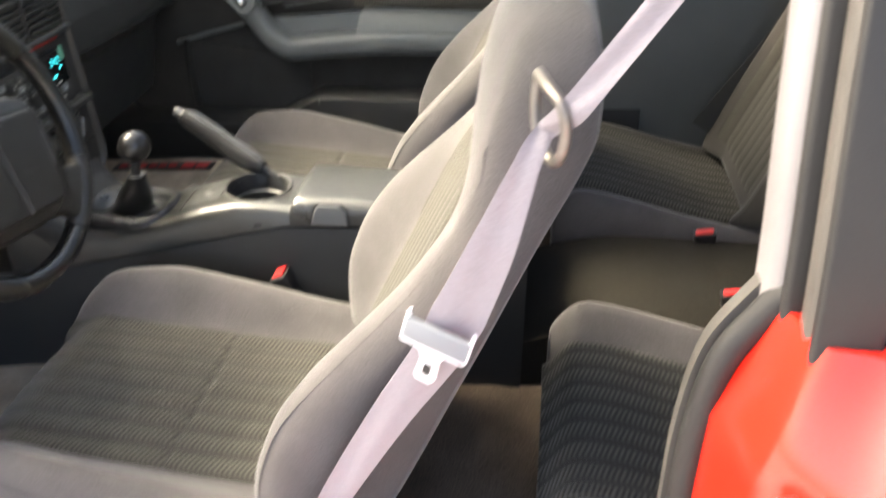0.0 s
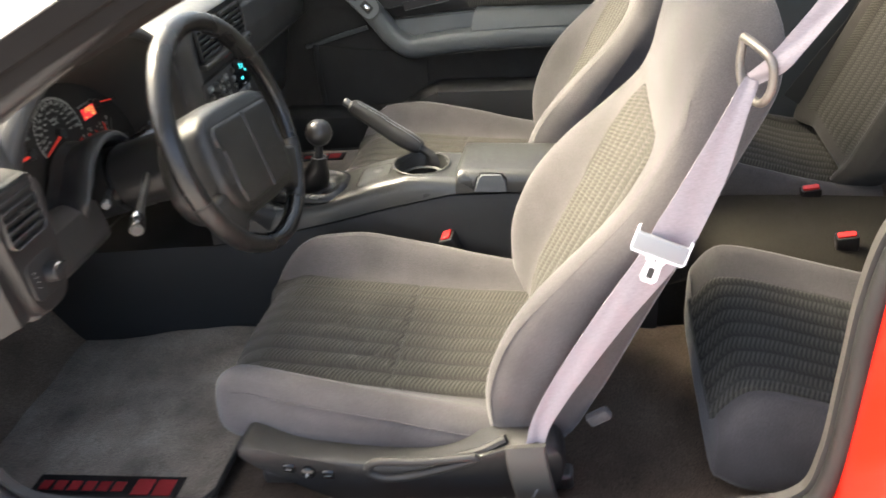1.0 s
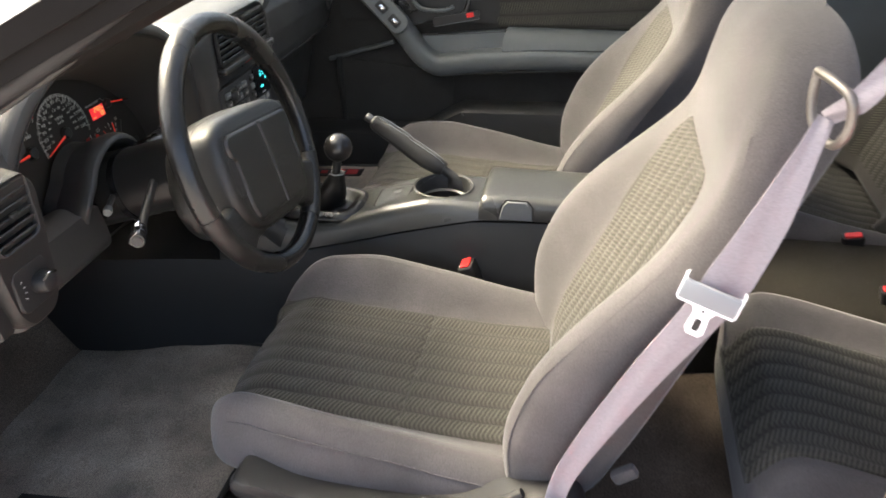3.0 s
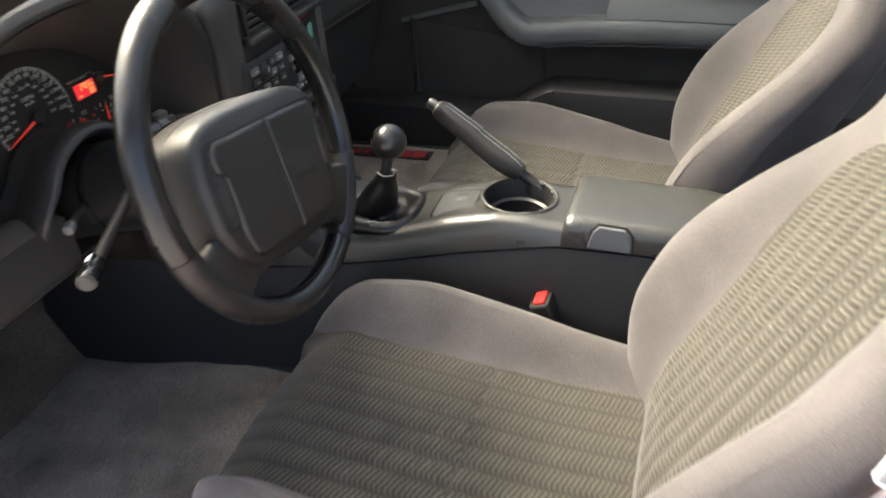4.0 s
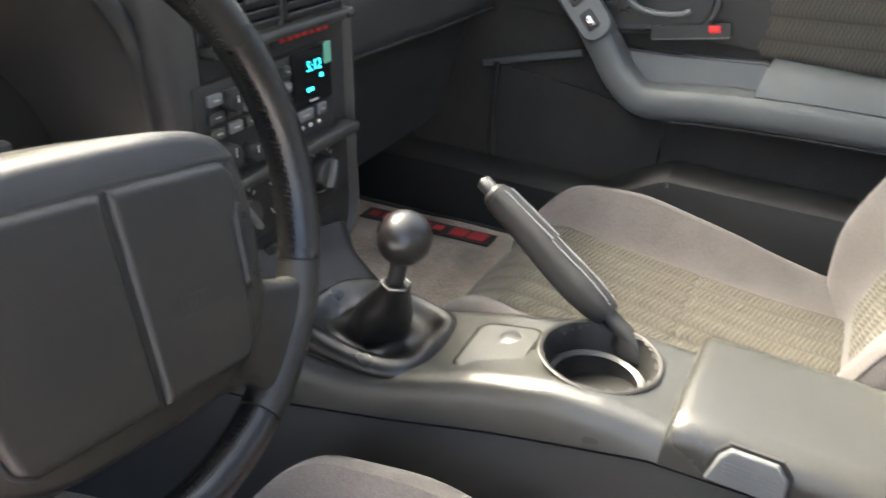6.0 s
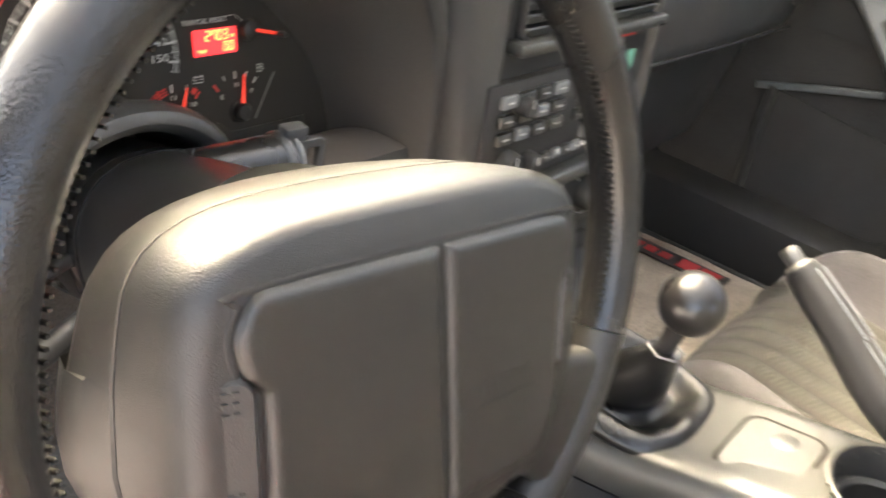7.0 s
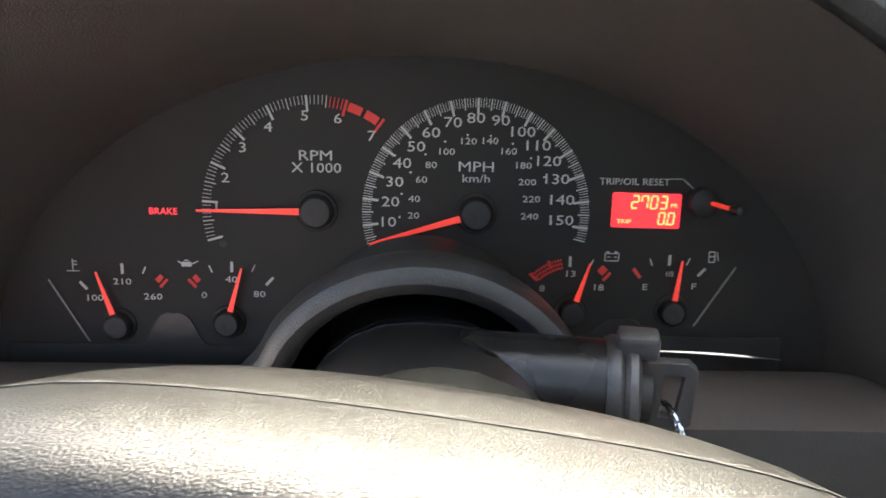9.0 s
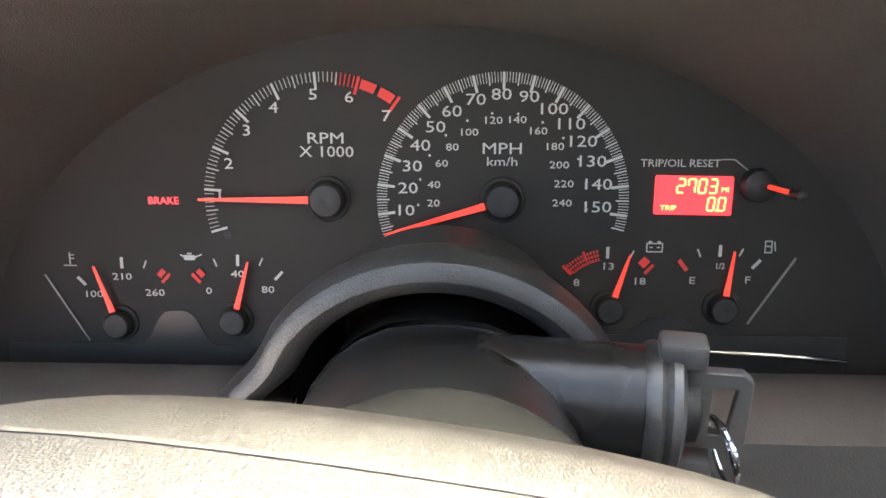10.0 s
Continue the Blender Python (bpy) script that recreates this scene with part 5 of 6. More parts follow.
# upper pad across the car
def top_pad(u, v):
    x = -0.78 + 1.62 * u
    y0 = 0.45 if x < -0.06 else 0.262
    y = y0 + (0.90 - y0) * v
    z = 0.655 - 0.05 * v ** 1.3 - 0.03 * ease(0.30, 0.75, x) - 0.03 * ease(-0.60, -0.74, x)
    z -= 0.05 * (1 - ease(0.0, 0.10, v)) ** 2 * (1 - ease(-0.05, -0.12, -abs(x - 0.08) + 0.12))
    if x < -0.06:
        z = 0.585 - 0.02 * v
    return (x, y, z)


part("top_pad", slab(top_pad, 90, 30, (0, 0, -0.03)), DASH, dash, "charcoal upper dash pad")


def right_face(u, v):
    """Passenger airbag panel, crease and glove box front."""
    x = 0.225 + 0.555 * u
    k = [(0.0, 0.30, 0.648), (0.12, 0.272, 0.632), (0.25, 0.258, 0.605), (0.45, 0.256, 0.555), (0.62, 0.262, 0.500), (0.68, 0.268, 0.480), (0.72, 0.285, 0.472), (0.8, 0.315, 0.44), (1.0, 0.355, 0.25)]
    y = lerp([(a, b) for a, b, _ in k], v)
    z = lerp([(a, c) for a, _, c in k], v) - 0.03 * ease(0.3, 0.78, x) * (1 - v)
    return (x, y + 0.02 * u ** 2, z)


part("airbag_panel", slab(right_face, 40, 60, (0, 0.02, 0)), DASH, dash, "smooth passenger airbag panel")
part("panel_seam", sweep([(0.24, 0.2555, 0.492), (0.5, 0.259, 0.485), (0.76, 0.273, 0.475)], rounded(0.003, 0.004, 0.001, 2), 20, (0, 1, 0)), RUBBER, dash)
part("airbag_caption", moved(words("AIRBAG", 0.014, 1.3, 0.0006), aimed((0.52, 0.2585, 0.585), (0, -1, 0.15))), DASH, dash)
# gauge surround below the binnacle, with the arch over the column
def lower_panel(u, v):
    x = -0.64 + 0.55 * u
    z = 0.475 - 0.135 * v
    y = 0.268 - 0.012 * math.sin(math.pi * v) + 0.09 * ease(0.4, 1.0, v)
    return (x, y, z)


def panel_with_gap():
    bm = grid(lower_panel, 66, 30)
    gone = [f for f in bm.faces if abs(f.calc_center_median().x + 0.352) < 0.062 and f.calc_center_median().z > 0.36]
    bmesh.ops.delete(bm, geom=gone, context="FACES")
    return bm


part("knee_panel", panel_with_gap(), DASH, dash, "charcoal knee panel")


def shelf(u, v):
    """Slope between the gauge face and the knee panel."""
    x = -0.60 + 0.50 * u
    y = 0.345 - 0.077 * v
    z = 0.462 + 0.013 * v + 0.010 * math.sin(math.pi * v)
    return (x, y, z)


def shelf_bm(s):
    bm = grid(shelf, 60, 8)
    gone = [f for f in bm.faces if s * (f.calc_center_median().x + 0.352) < 0.068]
    bmesh.ops.delete(bm, geom=gone, context="FACES")
    return bm


# the shelf's brightness comes from its paler colour
part("gauge_shelf", shelf_bm(-1), SHELF, dash)
part("gauge_shelf", shelf_bm(1), SHELF, dash)
ARC = [(-0.352 + r * math.cos(radians(a)), y, 0.4805 + r * math.sin(radians(a))) for r, a, y in [(0.118, -42, 0.30), (0.104, -22, 0.285)] + [(0.0755 + 0.02 * max(0, (20 - a) / 20, (a - 160) / 20), a, 0.272) for a in range(0, 181, 12)] + [(0.104, 202, 0.285), (0.118, 222, 0.30)]]


def arch():
    rings = []
    line = curve_points(ARC, 90)
    for k, p in enumerate(line):
        d = (p - Vector((-0.352, p.y, 0.4805))).normalized()
        fy = Vector((0, -1, 0))
        prof = [(-0.012, -0.07), (-0.0125, 0.0), (-0.009, 0.010), (-0.001, 0.016), (0.006, 0.012), (0.0085, 0.0), (0.003, -0.015), (-0.007, -0.035), (-0.020, -0.068)]
        rings.append([p + d * a + fy * b for a, b in prof])
    return loft(rings, closed=False)


part("column_arch", arch(), DASH, dash, "rounded arch over the steering column", sub=1)
part("arch_lining", loft([[(-0.352 + r * math.cos(radians(a)), y, 0.4805 + r * math.sin(radians(a))) for a in range(-30, 211, 8)] for r, y in ((0.066, 0.285), (0.058, 0.325), (0.050, 0.350))], closed=False), SHROUD, dash)
part("arch_back", moved(turned([(0.0005, 0), (0.052, 0), (0.052, 0.003), (0.0005, 0.003)], 40), aimed((-0.352, 0.350, 0.478), (0, -1, 0))), SHROUD, dash)

# side end with the outer vent and lamp switch
def end_skin(u, v):
    y = 0.205 + 0.50 * u
    zt = 0.615 - 0.05 * u
    zl = 0.465 - 0.55 * (y - 0.18)
    return (-0.748 - 0.010 * math.sin(math.pi * v) + 0.02 * ease(0.25, 0.0, u), y, zt + (zl - zt) * v)


part("end_panel", slab(end_skin, 24, 24, (0.02, 0, 0)), DASH_DARK, dash, "charcoal dash end panel")


def shoulder(u, v):
    """The sloping skin between the gauge hood and the dash end."""
    x = -0.540 - 0.215 * u
    y = 0.232 + 0.03 * ease(0.5, 0.0, u) + 0.46 * v
    return (x, y, 0.692 - 0.088 * u - 0.02 * v - 0.05 * ease(0.07, 0.0, v) ** 2 - 0.02 * ease(0.85, 1.0, u) ** 2)


part("dash_shoulder", slab(shoulder, 30, 30, (0, 0, -0.03)), DASH, dash, "sloping charcoal dash shoulder")
cover = [(x, y) for x, y in rounded(0.15, 0.13, 0.03, 6)]
part("fuse_cover", moved(plate(cover, 0.004, 0.002), Matrix.Translation((-0.764, 0.365, 0.455)) @ pose(0, 0, 0, 90, 0, -90) @ pose(0, 0, 0, 0, 0, -14)), DASH_DARK, dash, "rounded fuse box cover")


def pod_ring(k, y, dz=0.0):
    out = []
    for x, z in rounded(0.108, 0.205, 0.036, 6):
        zz = z * k * (0.93 if z > 0 else 1.0)
        thin = ease(0.02, -0.105, z)
        xx = x * k * (1 - 0.30 * thin) + 0.020 * thin
        out.append((-0.688 + xx, y - 0.055 * zz, 0.545 + zz + dz))
    return out


part("vent_pod", loft([pod_ring(1.04, 0.33), pod_ring(1.06, 0.26), pod_ring(1.05, 0.215), pod_ring(1.0, 0.192), pod_ring(0.93, 0.184), pod_ring(0.88, 0.187)]), DASH_DARK, dash, "rounded outer vent housing", sub=1)
VP = Matrix.Translation((-0.690, 0.1815, 0.600)) @ pose(0, 0, 0, 87, 0, 0)


def vent(name_parent, m, w, h, n, tilt=32):
    v = part("air_vent", moved(plate(rounded(w, h, min(w, h) * 0.16, 4), 0.003, 0.001), m @ shift(0, 0, -0.006)), GLOSS, name_parent, "black louvred air vent")
    fr = loft([[(x * k, y * k2, z) for x, y in rounded(w, h, min(w, h) * 0.16, 4)] for k, k2, z in ((1.07, 1.09, -0.004), (1.07, 1.09, 0.002), (1.04, 1.05, 0.004), (1.0, 1.0, 0.002), (0.99, 0.99, -0.006))], caps=False)
    part("frame", moved(fr, m), BLACK, v)
    for k in range(n):
        y = -h / 2 + h * (k + 0.5) / n
        part("slat", moved(box(w * 0.96, h / n * 0.92, 0.0022, 0.0006, 1), m @ pose(0, y, 0.0, tilt, 0, 0)), CONSOLE, v)
    part("tab", moved(box(0.012, 0.006, 0.006, 0.0015, 2), m @ pose(0, 0, 0.005)), CONSOLE, v)
    return v


vent(dash, VP, 0.070, 0.074, 6)
# lamp switch
LS = Matrix.Translation((-0.680, 0.188, 0.503)) @ pose(0, 0, 0, 84, 0, 0)
lamp_sw = part("lamp_switch", moved(plate(rounded(0.062, 0.056, 0.012, 4), 0.004, 0.0015), LS), BLACK, dash, "black headlamp switch panel")
part("knob", moved(loft([[(x * k, y * k, z) for x, y in rounded(0.030, 0.024, 0.011, 5)] for k, z in ((1.05, 0.002), (1.0, 0.010), (0.85, 0.018), (0.5, 0.020))]), LS @ shift(0.010, -0.002, 0.002)), BLACK, lamp_sw)
part("knob_edge", moved(sweep([(-0.012, 0.008, 0.018), (0.0, 0.012, 0.0195), (0.012, 0.008, 0.018)], circle(0.0016, 8), 16, (0, 0, 1)), LS @ shift(0.010, -0.002, 0.002)), CHROME, lamp_sw, "bright knob edge")
for k in range(4):
    part("marking", moved(box(0.0035, 0.0012, 0.0006), LS @ pose(-0.016 - 0.002 * abs(k - 1.5), 0.012 - 0.007 * k, 0.0042, 0, 0, 30 - 20 * k)), MARK, lamp_sw)
# demister outlet by the pillar
part("side_demister", moved(turned([(0.004, 0.002), (0.019, 0.0), (0.021, 0.004), (0.020, 0.009), (0.017, 0.010), (0.0165, 0.004), (0.004, 0.003)], 32), aimed((-0.735, 0.245, 0.668), (-0.75, -0.5, 0.2))), BLACK, dash, "round black side demister")
for k in range(5):
    part("demister_slat", moved(box(0.030, 0.002, 0.004), aimed((-0.735, 0.245, 0.668), (-0.75, -0.5, 0.2)) @ pose(0, -0.012 + 0.006 * k, 0.006, 25, 0, 0)), BLACK, dash)

# centre stack: a slanting face that widens to the foot
stack = thing("center_stack", "black centre stack with vents, radio and heater controls", "center stack", (0.08, 0.25, 0.3))
SF = Matrix.Translation((0.083, 0.216, 0.47)) @ pose(0, 0, 0, 86, 0, 0)   # x across, y up, z to the rear


def stack_ring(k, z, wide=1.0):
    """A section of the housing; its near side swells into a broad shoulder towards the top."""
    out = []
    for x, y in rounded(0.278, 0.395, 0.05, 8):
        xx = x * k
        if x < 0:
            xx *= 1 + wide * (lerp([(-0.2, 1.0), (-0.1, 1.0), (0.0, 1.05), (0.06, 1.12), (0.2, 1.34)], y) - 1)
        out.append((xx - 0.008 - 0.004 * (y / 0.2), y * (k if y < 0 else 1 - (1 - k) * 0.8), z))
    return out


part("housing", moved(loft([stack_ring(1.02, -0.14, 0.6), stack_ring(1.02, -0.045, 0.9), stack_ring(1.01, -0.022), stack_ring(0.985, -0.009, 0.96), stack_ring(0.965, -0.002, 0.75), stack_ring(0.945, 0.002, 0.3), stack_ring(0.93, 0.002, 0.0), stack_ring(0.90, -0.004, 0.0), stack_ring(0.88, -0.008, 0.0)]), SF), DASH, stack, "charcoal stack housing")
part("fascia", moved(plate(rounded(0.242, 0.355, 0.03, 6), 0.004, 0.002), SF @ shift(-0.010, -0.004, -0.008)), BLACK, stack)
vent(stack, SF @ shift(-0.066, 0.140, 0.002), 0.104, 0.066, 6)
vent(stack, SF @ shift(0.050, 0.140, 0.002), 0.104, 0.066, 6)
part("shelf", moved(box(0.240, 0.012, 0.022, 0.004, 2), SF @ shift(-0.010, 0.102, 0.004)), CONSOLE, stack)
part("emblem_plate", moved(plate(rounded(0.112, 0.016, 0.003), 0.002), SF @ shift(0.032, 0.090, -0.004)), BLACK, stack)
for i in range(7):
    part("emblem_block", moved(box(0.0092, 0.0046, 0.0008), SF @ shift(-0.008 + 0.0132 * i, 0.090, -0.001)), MARK_RED, stack, "dull red emblem block")
radio = thing("car_radio", "black car radio with a cyan clock display", "radio", (0.083, 0.21, 0.52))
part("case", moved(box(0.225, 0.100, 0.016, 0.003, 2), SF @ shift(-0.040, 0.024, -0.003)), BLACK, radio)
disp = part("display", moved(plate(rounded(0.072, 0.060, 0.003), 0.003), SF @ shift(0.030, 0.044, 0.005)), GLOSS, radio, "gloss black display window")
part("clock_readout", moved(words("5:12", 0.0165, 1.0), SF @ shift(0.033, 0.056, 0.0085)), CYAN, disp, "glowing cyan clock")
part("readout_bar", moved(box(0.006, 0.005, 0.0003), SF @ shift(0.046, 0.043, 0.0085)), CYAN, disp, "glowing cyan bar")
part("readout_bar", moved(box(0.012, 0.0042, 0.0003), SF @ shift(0.024, 0.031, 0.0085)), CYAN, disp, "glowing cyan bar")
part("maker_mark", moved(box(0.016, 0.0022, 0.0004), SF @ shift(0.030, 0.018, 0.0085)), MARK, disp)
part("sticker", moved(plate(rounded(0.014, 0.024, 0.002), 0.001), SF @ shift(0.058, 0.066, 0.0085)), material("green sticker", (0.10, 0.30, 0.22), 0.5, stain=0.1), radio, "small green sticker")


def key_cap(x, y, w, h, parent, mat=CONSOLE, tall=0.006):
    """A push button with eased edges and a short pale legend."""
    b = part("button", moved(box(w, h, tall, min(w, h) * 0.18, 2), SF @ shift(x, y, 0.004 + tall / 2)), mat, parent)
    part("legend", moved(box(w * 0.42, 0.0013, 0.0004), SF @ shift(x, y, 0.0043 + tall)), MARK, b)


for x, w in ((0.012, 0.030), (0.044, 0.018)):
    key_cap(x, 0.0045, w, 0.013, radio, GREY)
for i in range(3):
    part("small_button", moved(box(0.006, 0.0045, 0.003, 0.001, 1), SF @ shift(0.008 + 0.016 * i, -0.010, 0.006)), MARK, radio, "pale little key")
for i in range(3):
    key_cap(-0.016, 0.060 - 0.017 * i, 0.012, 0.011, radio, GREY if i == 1 else CONSOLE)
for j in range(3):
    for i in range(4):
        key_cap(-0.128 + 0.025 * i, 0.058 - 0.0165 * j, 0.020, 0.0115, radio, CONSOLE if (i + j) % 3 else GREY)
for x, y, r in ((-0.118, -0.001, 0.0135), (-0.085, -0.006, 0.0105), (-0.108, 0.052, 0.010)):
    dl = part("dial", moved(turned([(0.0005, 0), (r, 0), (r * 0.95, 0.011), (r * 0.82, 0.014), (0.0005, 0.014)], 28), SF @ shift(x, y, 0.005)), BLACK, radio)
    part("pointer", moved(box(0.0012, r * 0.7, 0.0008), SF @ shift(x, y + r * 0.4, 0.0193)), MARK, dl)
for i in range(4):
    key_cap(-0.058 + 0.017 * i, -0.008, 0.013, 0.010, radio, GREY if i % 2 else CONSOLE)
heater = thing("heater_controls", "black heater panel with three rotary knobs", "heater controls", (0.083, 0.21, 0.38))
part("shelf", moved(box(0.245, 0.014, 0.030, 0.005, 2), SF @ shift(-0.020, -0.031, 0.008)), CONSOLE, heater)
part("panel", moved(box(0.245, 0.072, 0.01, 0.003, 2), SF @ shift(-0.020, -0.076, -0.004)), BLACK, heater)
for i, x in enumerate((-0.100, -0.028, 0.045)):
    kn = part("knob", moved(loft([[(a * k, b * k, z) for a, b in circle(0.021, 28)] for k, z in ((1.0, 0.0), (0.97, 0.010), (0.86, 0.014), (0.4, 0.015))]), SF @ shift(x, -0.074, 0.001)), CONSOLE, heater)
    part("pointer", moved(box(0.007, 0.034, 0.009, 0.002, 2), SF @ shift(x, -0.074, 0.017, 35 - 30 * i)), GREY, kn)
    for k in range(6):
        a = radians(40 + 20 * k)
        part("mark", moved(box(0.0022, 0.005, 0.0006), SF @ shift(x + 0.028 * math.cos(a), -0.074 + 0.028 * math.sin(a), 0.002, 40 + 20 * k - 90)), MARK, kn)
    scale = [(x + 0.026 * math.cos(radians(a)), -0.074 + 0.026 * math.sin(radians(a)), 0.0022) for a in range(205, 336, 13)]
    part("scale_arc", moved(sweep(scale, rounded(0.0024, 0.0006, 0.0002, 2), 24, (0, 0, 1)), SF), material("pale blue scale print", (0.10, 0.45, 0.50), 0.5, stain=0.05) if i == 0 else MARK, kn, "pale blue scale" if i == 0 else "")
part("ash_tray", moved(box(0.13, 0.05, 0.012, 0.004, 2), SF @ shift(0.0, -0.152, -0.002)), BLACK, stack, "black ashtray door")
part("lighter", moved(turned([(0.0005, 0), (0.011, 0), (0.010, 0.010), (0.0005, 0.011)], 24), SF @ shift(-0.095, -0.15, 0.0)), DARK_STEEL, stack)
part("foot", sweep([(0.05, 0.24, 0.30), (0.04, 0.20, 0.27), (0.03, 0.12, 0.235)], rounded(0.25, 0.10, 0.03), 16, (1, 0, 0), size=lambda s: 1 - 0.2 * s), BLACK, stack)
vent(dash, Matrix.Translation((0.735, 0.268, 0.555)) @ pose(0, 0, 0, 84, 0, 12), 0.07, 0.07, 6)

# ---------------------------------------------------------------- passenger door and sill
door = thing("passenger_door", "closed passenger door with cloth insert and grey armrest", "car door", (0.83, -0.2, 0.2))


def skin(u, v):
    y = 0.52 - 1.32 * u
    z = 0.12 + 0.54 * v
    return (0.835 - 0.02 * math.sin(math.pi * v) - 0.025 * ease(0.75, 1, v), y, z)


part("panel", slab(skin, 60, 30, (0.04, 0, 0)), DOOR_DARK, door, "black lower door panel")
part("speaker_cloth", slab(lambda u, v: (0.802, 0.262 - 0.32 * u, 0.175 + (0.19 - 0.03 * u) * v), 12, 8, (0.006, 0, 0)), DOOR_DARK, door, "dark carpeted lower panel")


def upper_skin(u, v):
    y = 0.26 - 1.05 * u
    z = 0.475 + 0.16 * v
    return (0.808 - 0.006 * math.sin(math.pi * v) + 0.012 * v, y, z)


part("upper_trim", slab(upper_skin, 50, 14, (0.012, 0, 0)), BLACK, door, "dark upper door trim")


def cloth(u, v):
    z = 0.468 + 0.15 * v
    y = -0.185 + 0.055 * v ** 0.8 - (0.60 + 0.05 * v) * u
    e = min(u, 1 - u, v, 1 - v)
    return (0.806 - 0.008 * ease(0, 0.08, e) + 0.012 * v, y, z)


ins = part("cloth_insert", slab(cloth, 60, 20, (0.008, 0, 0)), KNIT, door, "ribbed grey cloth insert")
uv_by(ins, lambda p: (p.z, p.y))
# armrest: a moulded rail that sweeps up into the switch pod, with a broad sloping top behind the pull pocket
ARM = [(0.785, -0.80, 0.405), (0.778, -0.5, 0.401), (0.775, -0.3, 0.396), (0.773, -0.15, 0.385), (0.773, -0.07, 0.374), (0.774, -0.018, 0.370), (0.778, 0.028, 0.398), (0.783, 0.062, 0.440), (0.789, 0.094, 0.478), (0.795, 0.14, 0.522), (0.800, 0.20, 0.574)]
part("armrest", sweep(ARM, [(-0.028, -0.027), (-0.034, -0.014), (-0.034, 0.012), (-0.026, 0.024), (0.0, 0.029), (0.03, 0.029), (0.035, -0.03), (-0.01, -0.032)], 110, (1, 0, 0), size=lambda s: lerp([(0, 1.05), (0.5, 1.0), (0.62, 0.95), (0.8, 1.0), (1, 0.95)], s)), DOOR_TRIM, door, "blue-grey moulded armrest", sub=1)


def arm_top(u, v):
    y = -0.196 - 0.60 * u - 0.014 * v
    rail = lerp([(-0.8, 0.434), (-0.5, 0.429), (-0.3, 0.423), (-0.15, 0.412)], y)
    return (0.752 + 0.060 * v, y, rail + (0.470 - rail) * (v * (2 - v)) ** 0.8)


part("armrest_top", slab(arm_top, 30, 10, (0.01, 0, -0.03)), DOOR_TRIM, door, "sloping armrest top")
part("pull_pocket", slab(lambda u, v: (0.777 + 0.018 * v, 0.045 - 0.245 * u, 0.375 + 0.012 * u + 0.074 * v - 0.012 * (1 - u) * v), 24, 8, (0.02, 0, 0)), DOOR_TRIM, door, "blue-grey pull pocket")
part("pocket_edge", sweep([(0.797, 0.05, 0.440), (0.797, -0.05, 0.444), (0.797, -0.15, 0.452), (0.797, -0.21, 0.458)], rounded(0.006, 0.006, 0.002, 2), 20, (1, 0, 0)), BLACK, door)
part("armrest_seam", sweep([(0.752, -0.78, 0.374), (0.748, -0.4, 0.370), (0.744, -0.16, 0.356), (0.744, -0.06, 0.344)], rounded(0.004, 0.003, 0.001, 2), 40, (0, 0, 1)), RUBBER, door)
# switch pod
SP = aimed((0.766, 0.124, 0.517), (-1, -0.05, 0.30), (0, 0.70, 0.71))
pod = part("switch_panel", moved(plate(rounded(0.056, 0.165, 0.024, 6), 0.007, 0.003), SP), DOOR_TRIM, door, "blue-grey switch panel")
for dy in (0.004, -0.046):
    sw = part("window_switch", moved(plate(rounded(0.024, 0.034, 0.005, 4), 0.003, 0.001), SP @ shift(-0.003, dy, 0.007)), BLACK, pod)
    part("rocker", moved(box(0.011, 0.018, 0.006, 0.002, 2), SP @ pose(-0.003, dy - 0.002, 0.011, 14, 0, 0)), CHROME, sw)
# handle recess
HR = aimed((0.797, 0.0, 0.535), (-1, 0, 0.1), (0, 0.2, 1))
recess = part("handle_recess", moved(loft([[(x * k, y * k, z) for x, y in rounded(0.20, 0.115, 0.05, 6)] for k, z in ((1.06, -0.004), (1.05, 0.004), (0.98, 0.005), (0.93, -0.003), (0.5, -0.006))]), HR), SHROUD, door, "black door handle recess")
part("handle", moved(sweep([(-0.046, 0.022, 0.006), (-0.044, 0.004, 0.012), (-0.028, -0.016, 0.016), (0.006, -0.028, 0.016), (0.040, -0.031, 0.013), (0.058, -0.026, 0.008)], rounded(0.018, 0.010, 0.004), 30, (0, 0, 1)), HR), DOOR_TRIM, recess, "curved grey pull handle")
part("screw", moved(turned([(0.0005, 0), (0.004, 0), (0.0035, 0.002), (0.0005, 0.002)], 16), HR @ shift(0.026, 0.006, -0.002)), DARK_STEEL, recess)
part("lock_slot", moved(plate(rounded(0.130, 0.022, 0.004), 0.003, 0.001), HR @ shift(0.058, -0.058, 0.004)), SHROUD, door)
part("lock_slot_edge", moved(box(0.125, 0.0022, 0.004), HR @ shift(0.058, -0.070, 0.006)), DOOR_TRIM, door)
part("lock_slider", moved(box(0.020, 0.012, 0.006, 0.002, 2), HR @ shift(0.098, -0.056, 0.007)), RED_PLASTIC, door, "red lock slider")
# map pocket frame on the lower door
POCK = [(0.806, 0.272, 0.368), (0.803, 0.270, 0.28), (0.80, 0.263, 0.168)]
part("pocket_rib", sweep(POCK, rounded(0.012, 0.016, 0.004), 20, (1, 0, 0)), BLACK, door)
part("pocket_rail", sweep([(0.806, 0.30, 0.360), (0.806, 0.272, 0.368), (0.806, 0.20, 0.390), (0.803, 0.11, 0.416)], rounded(0.010, 0.012, 0.003), 24, (1, 0, 0)), DOOR_TRIM, door)
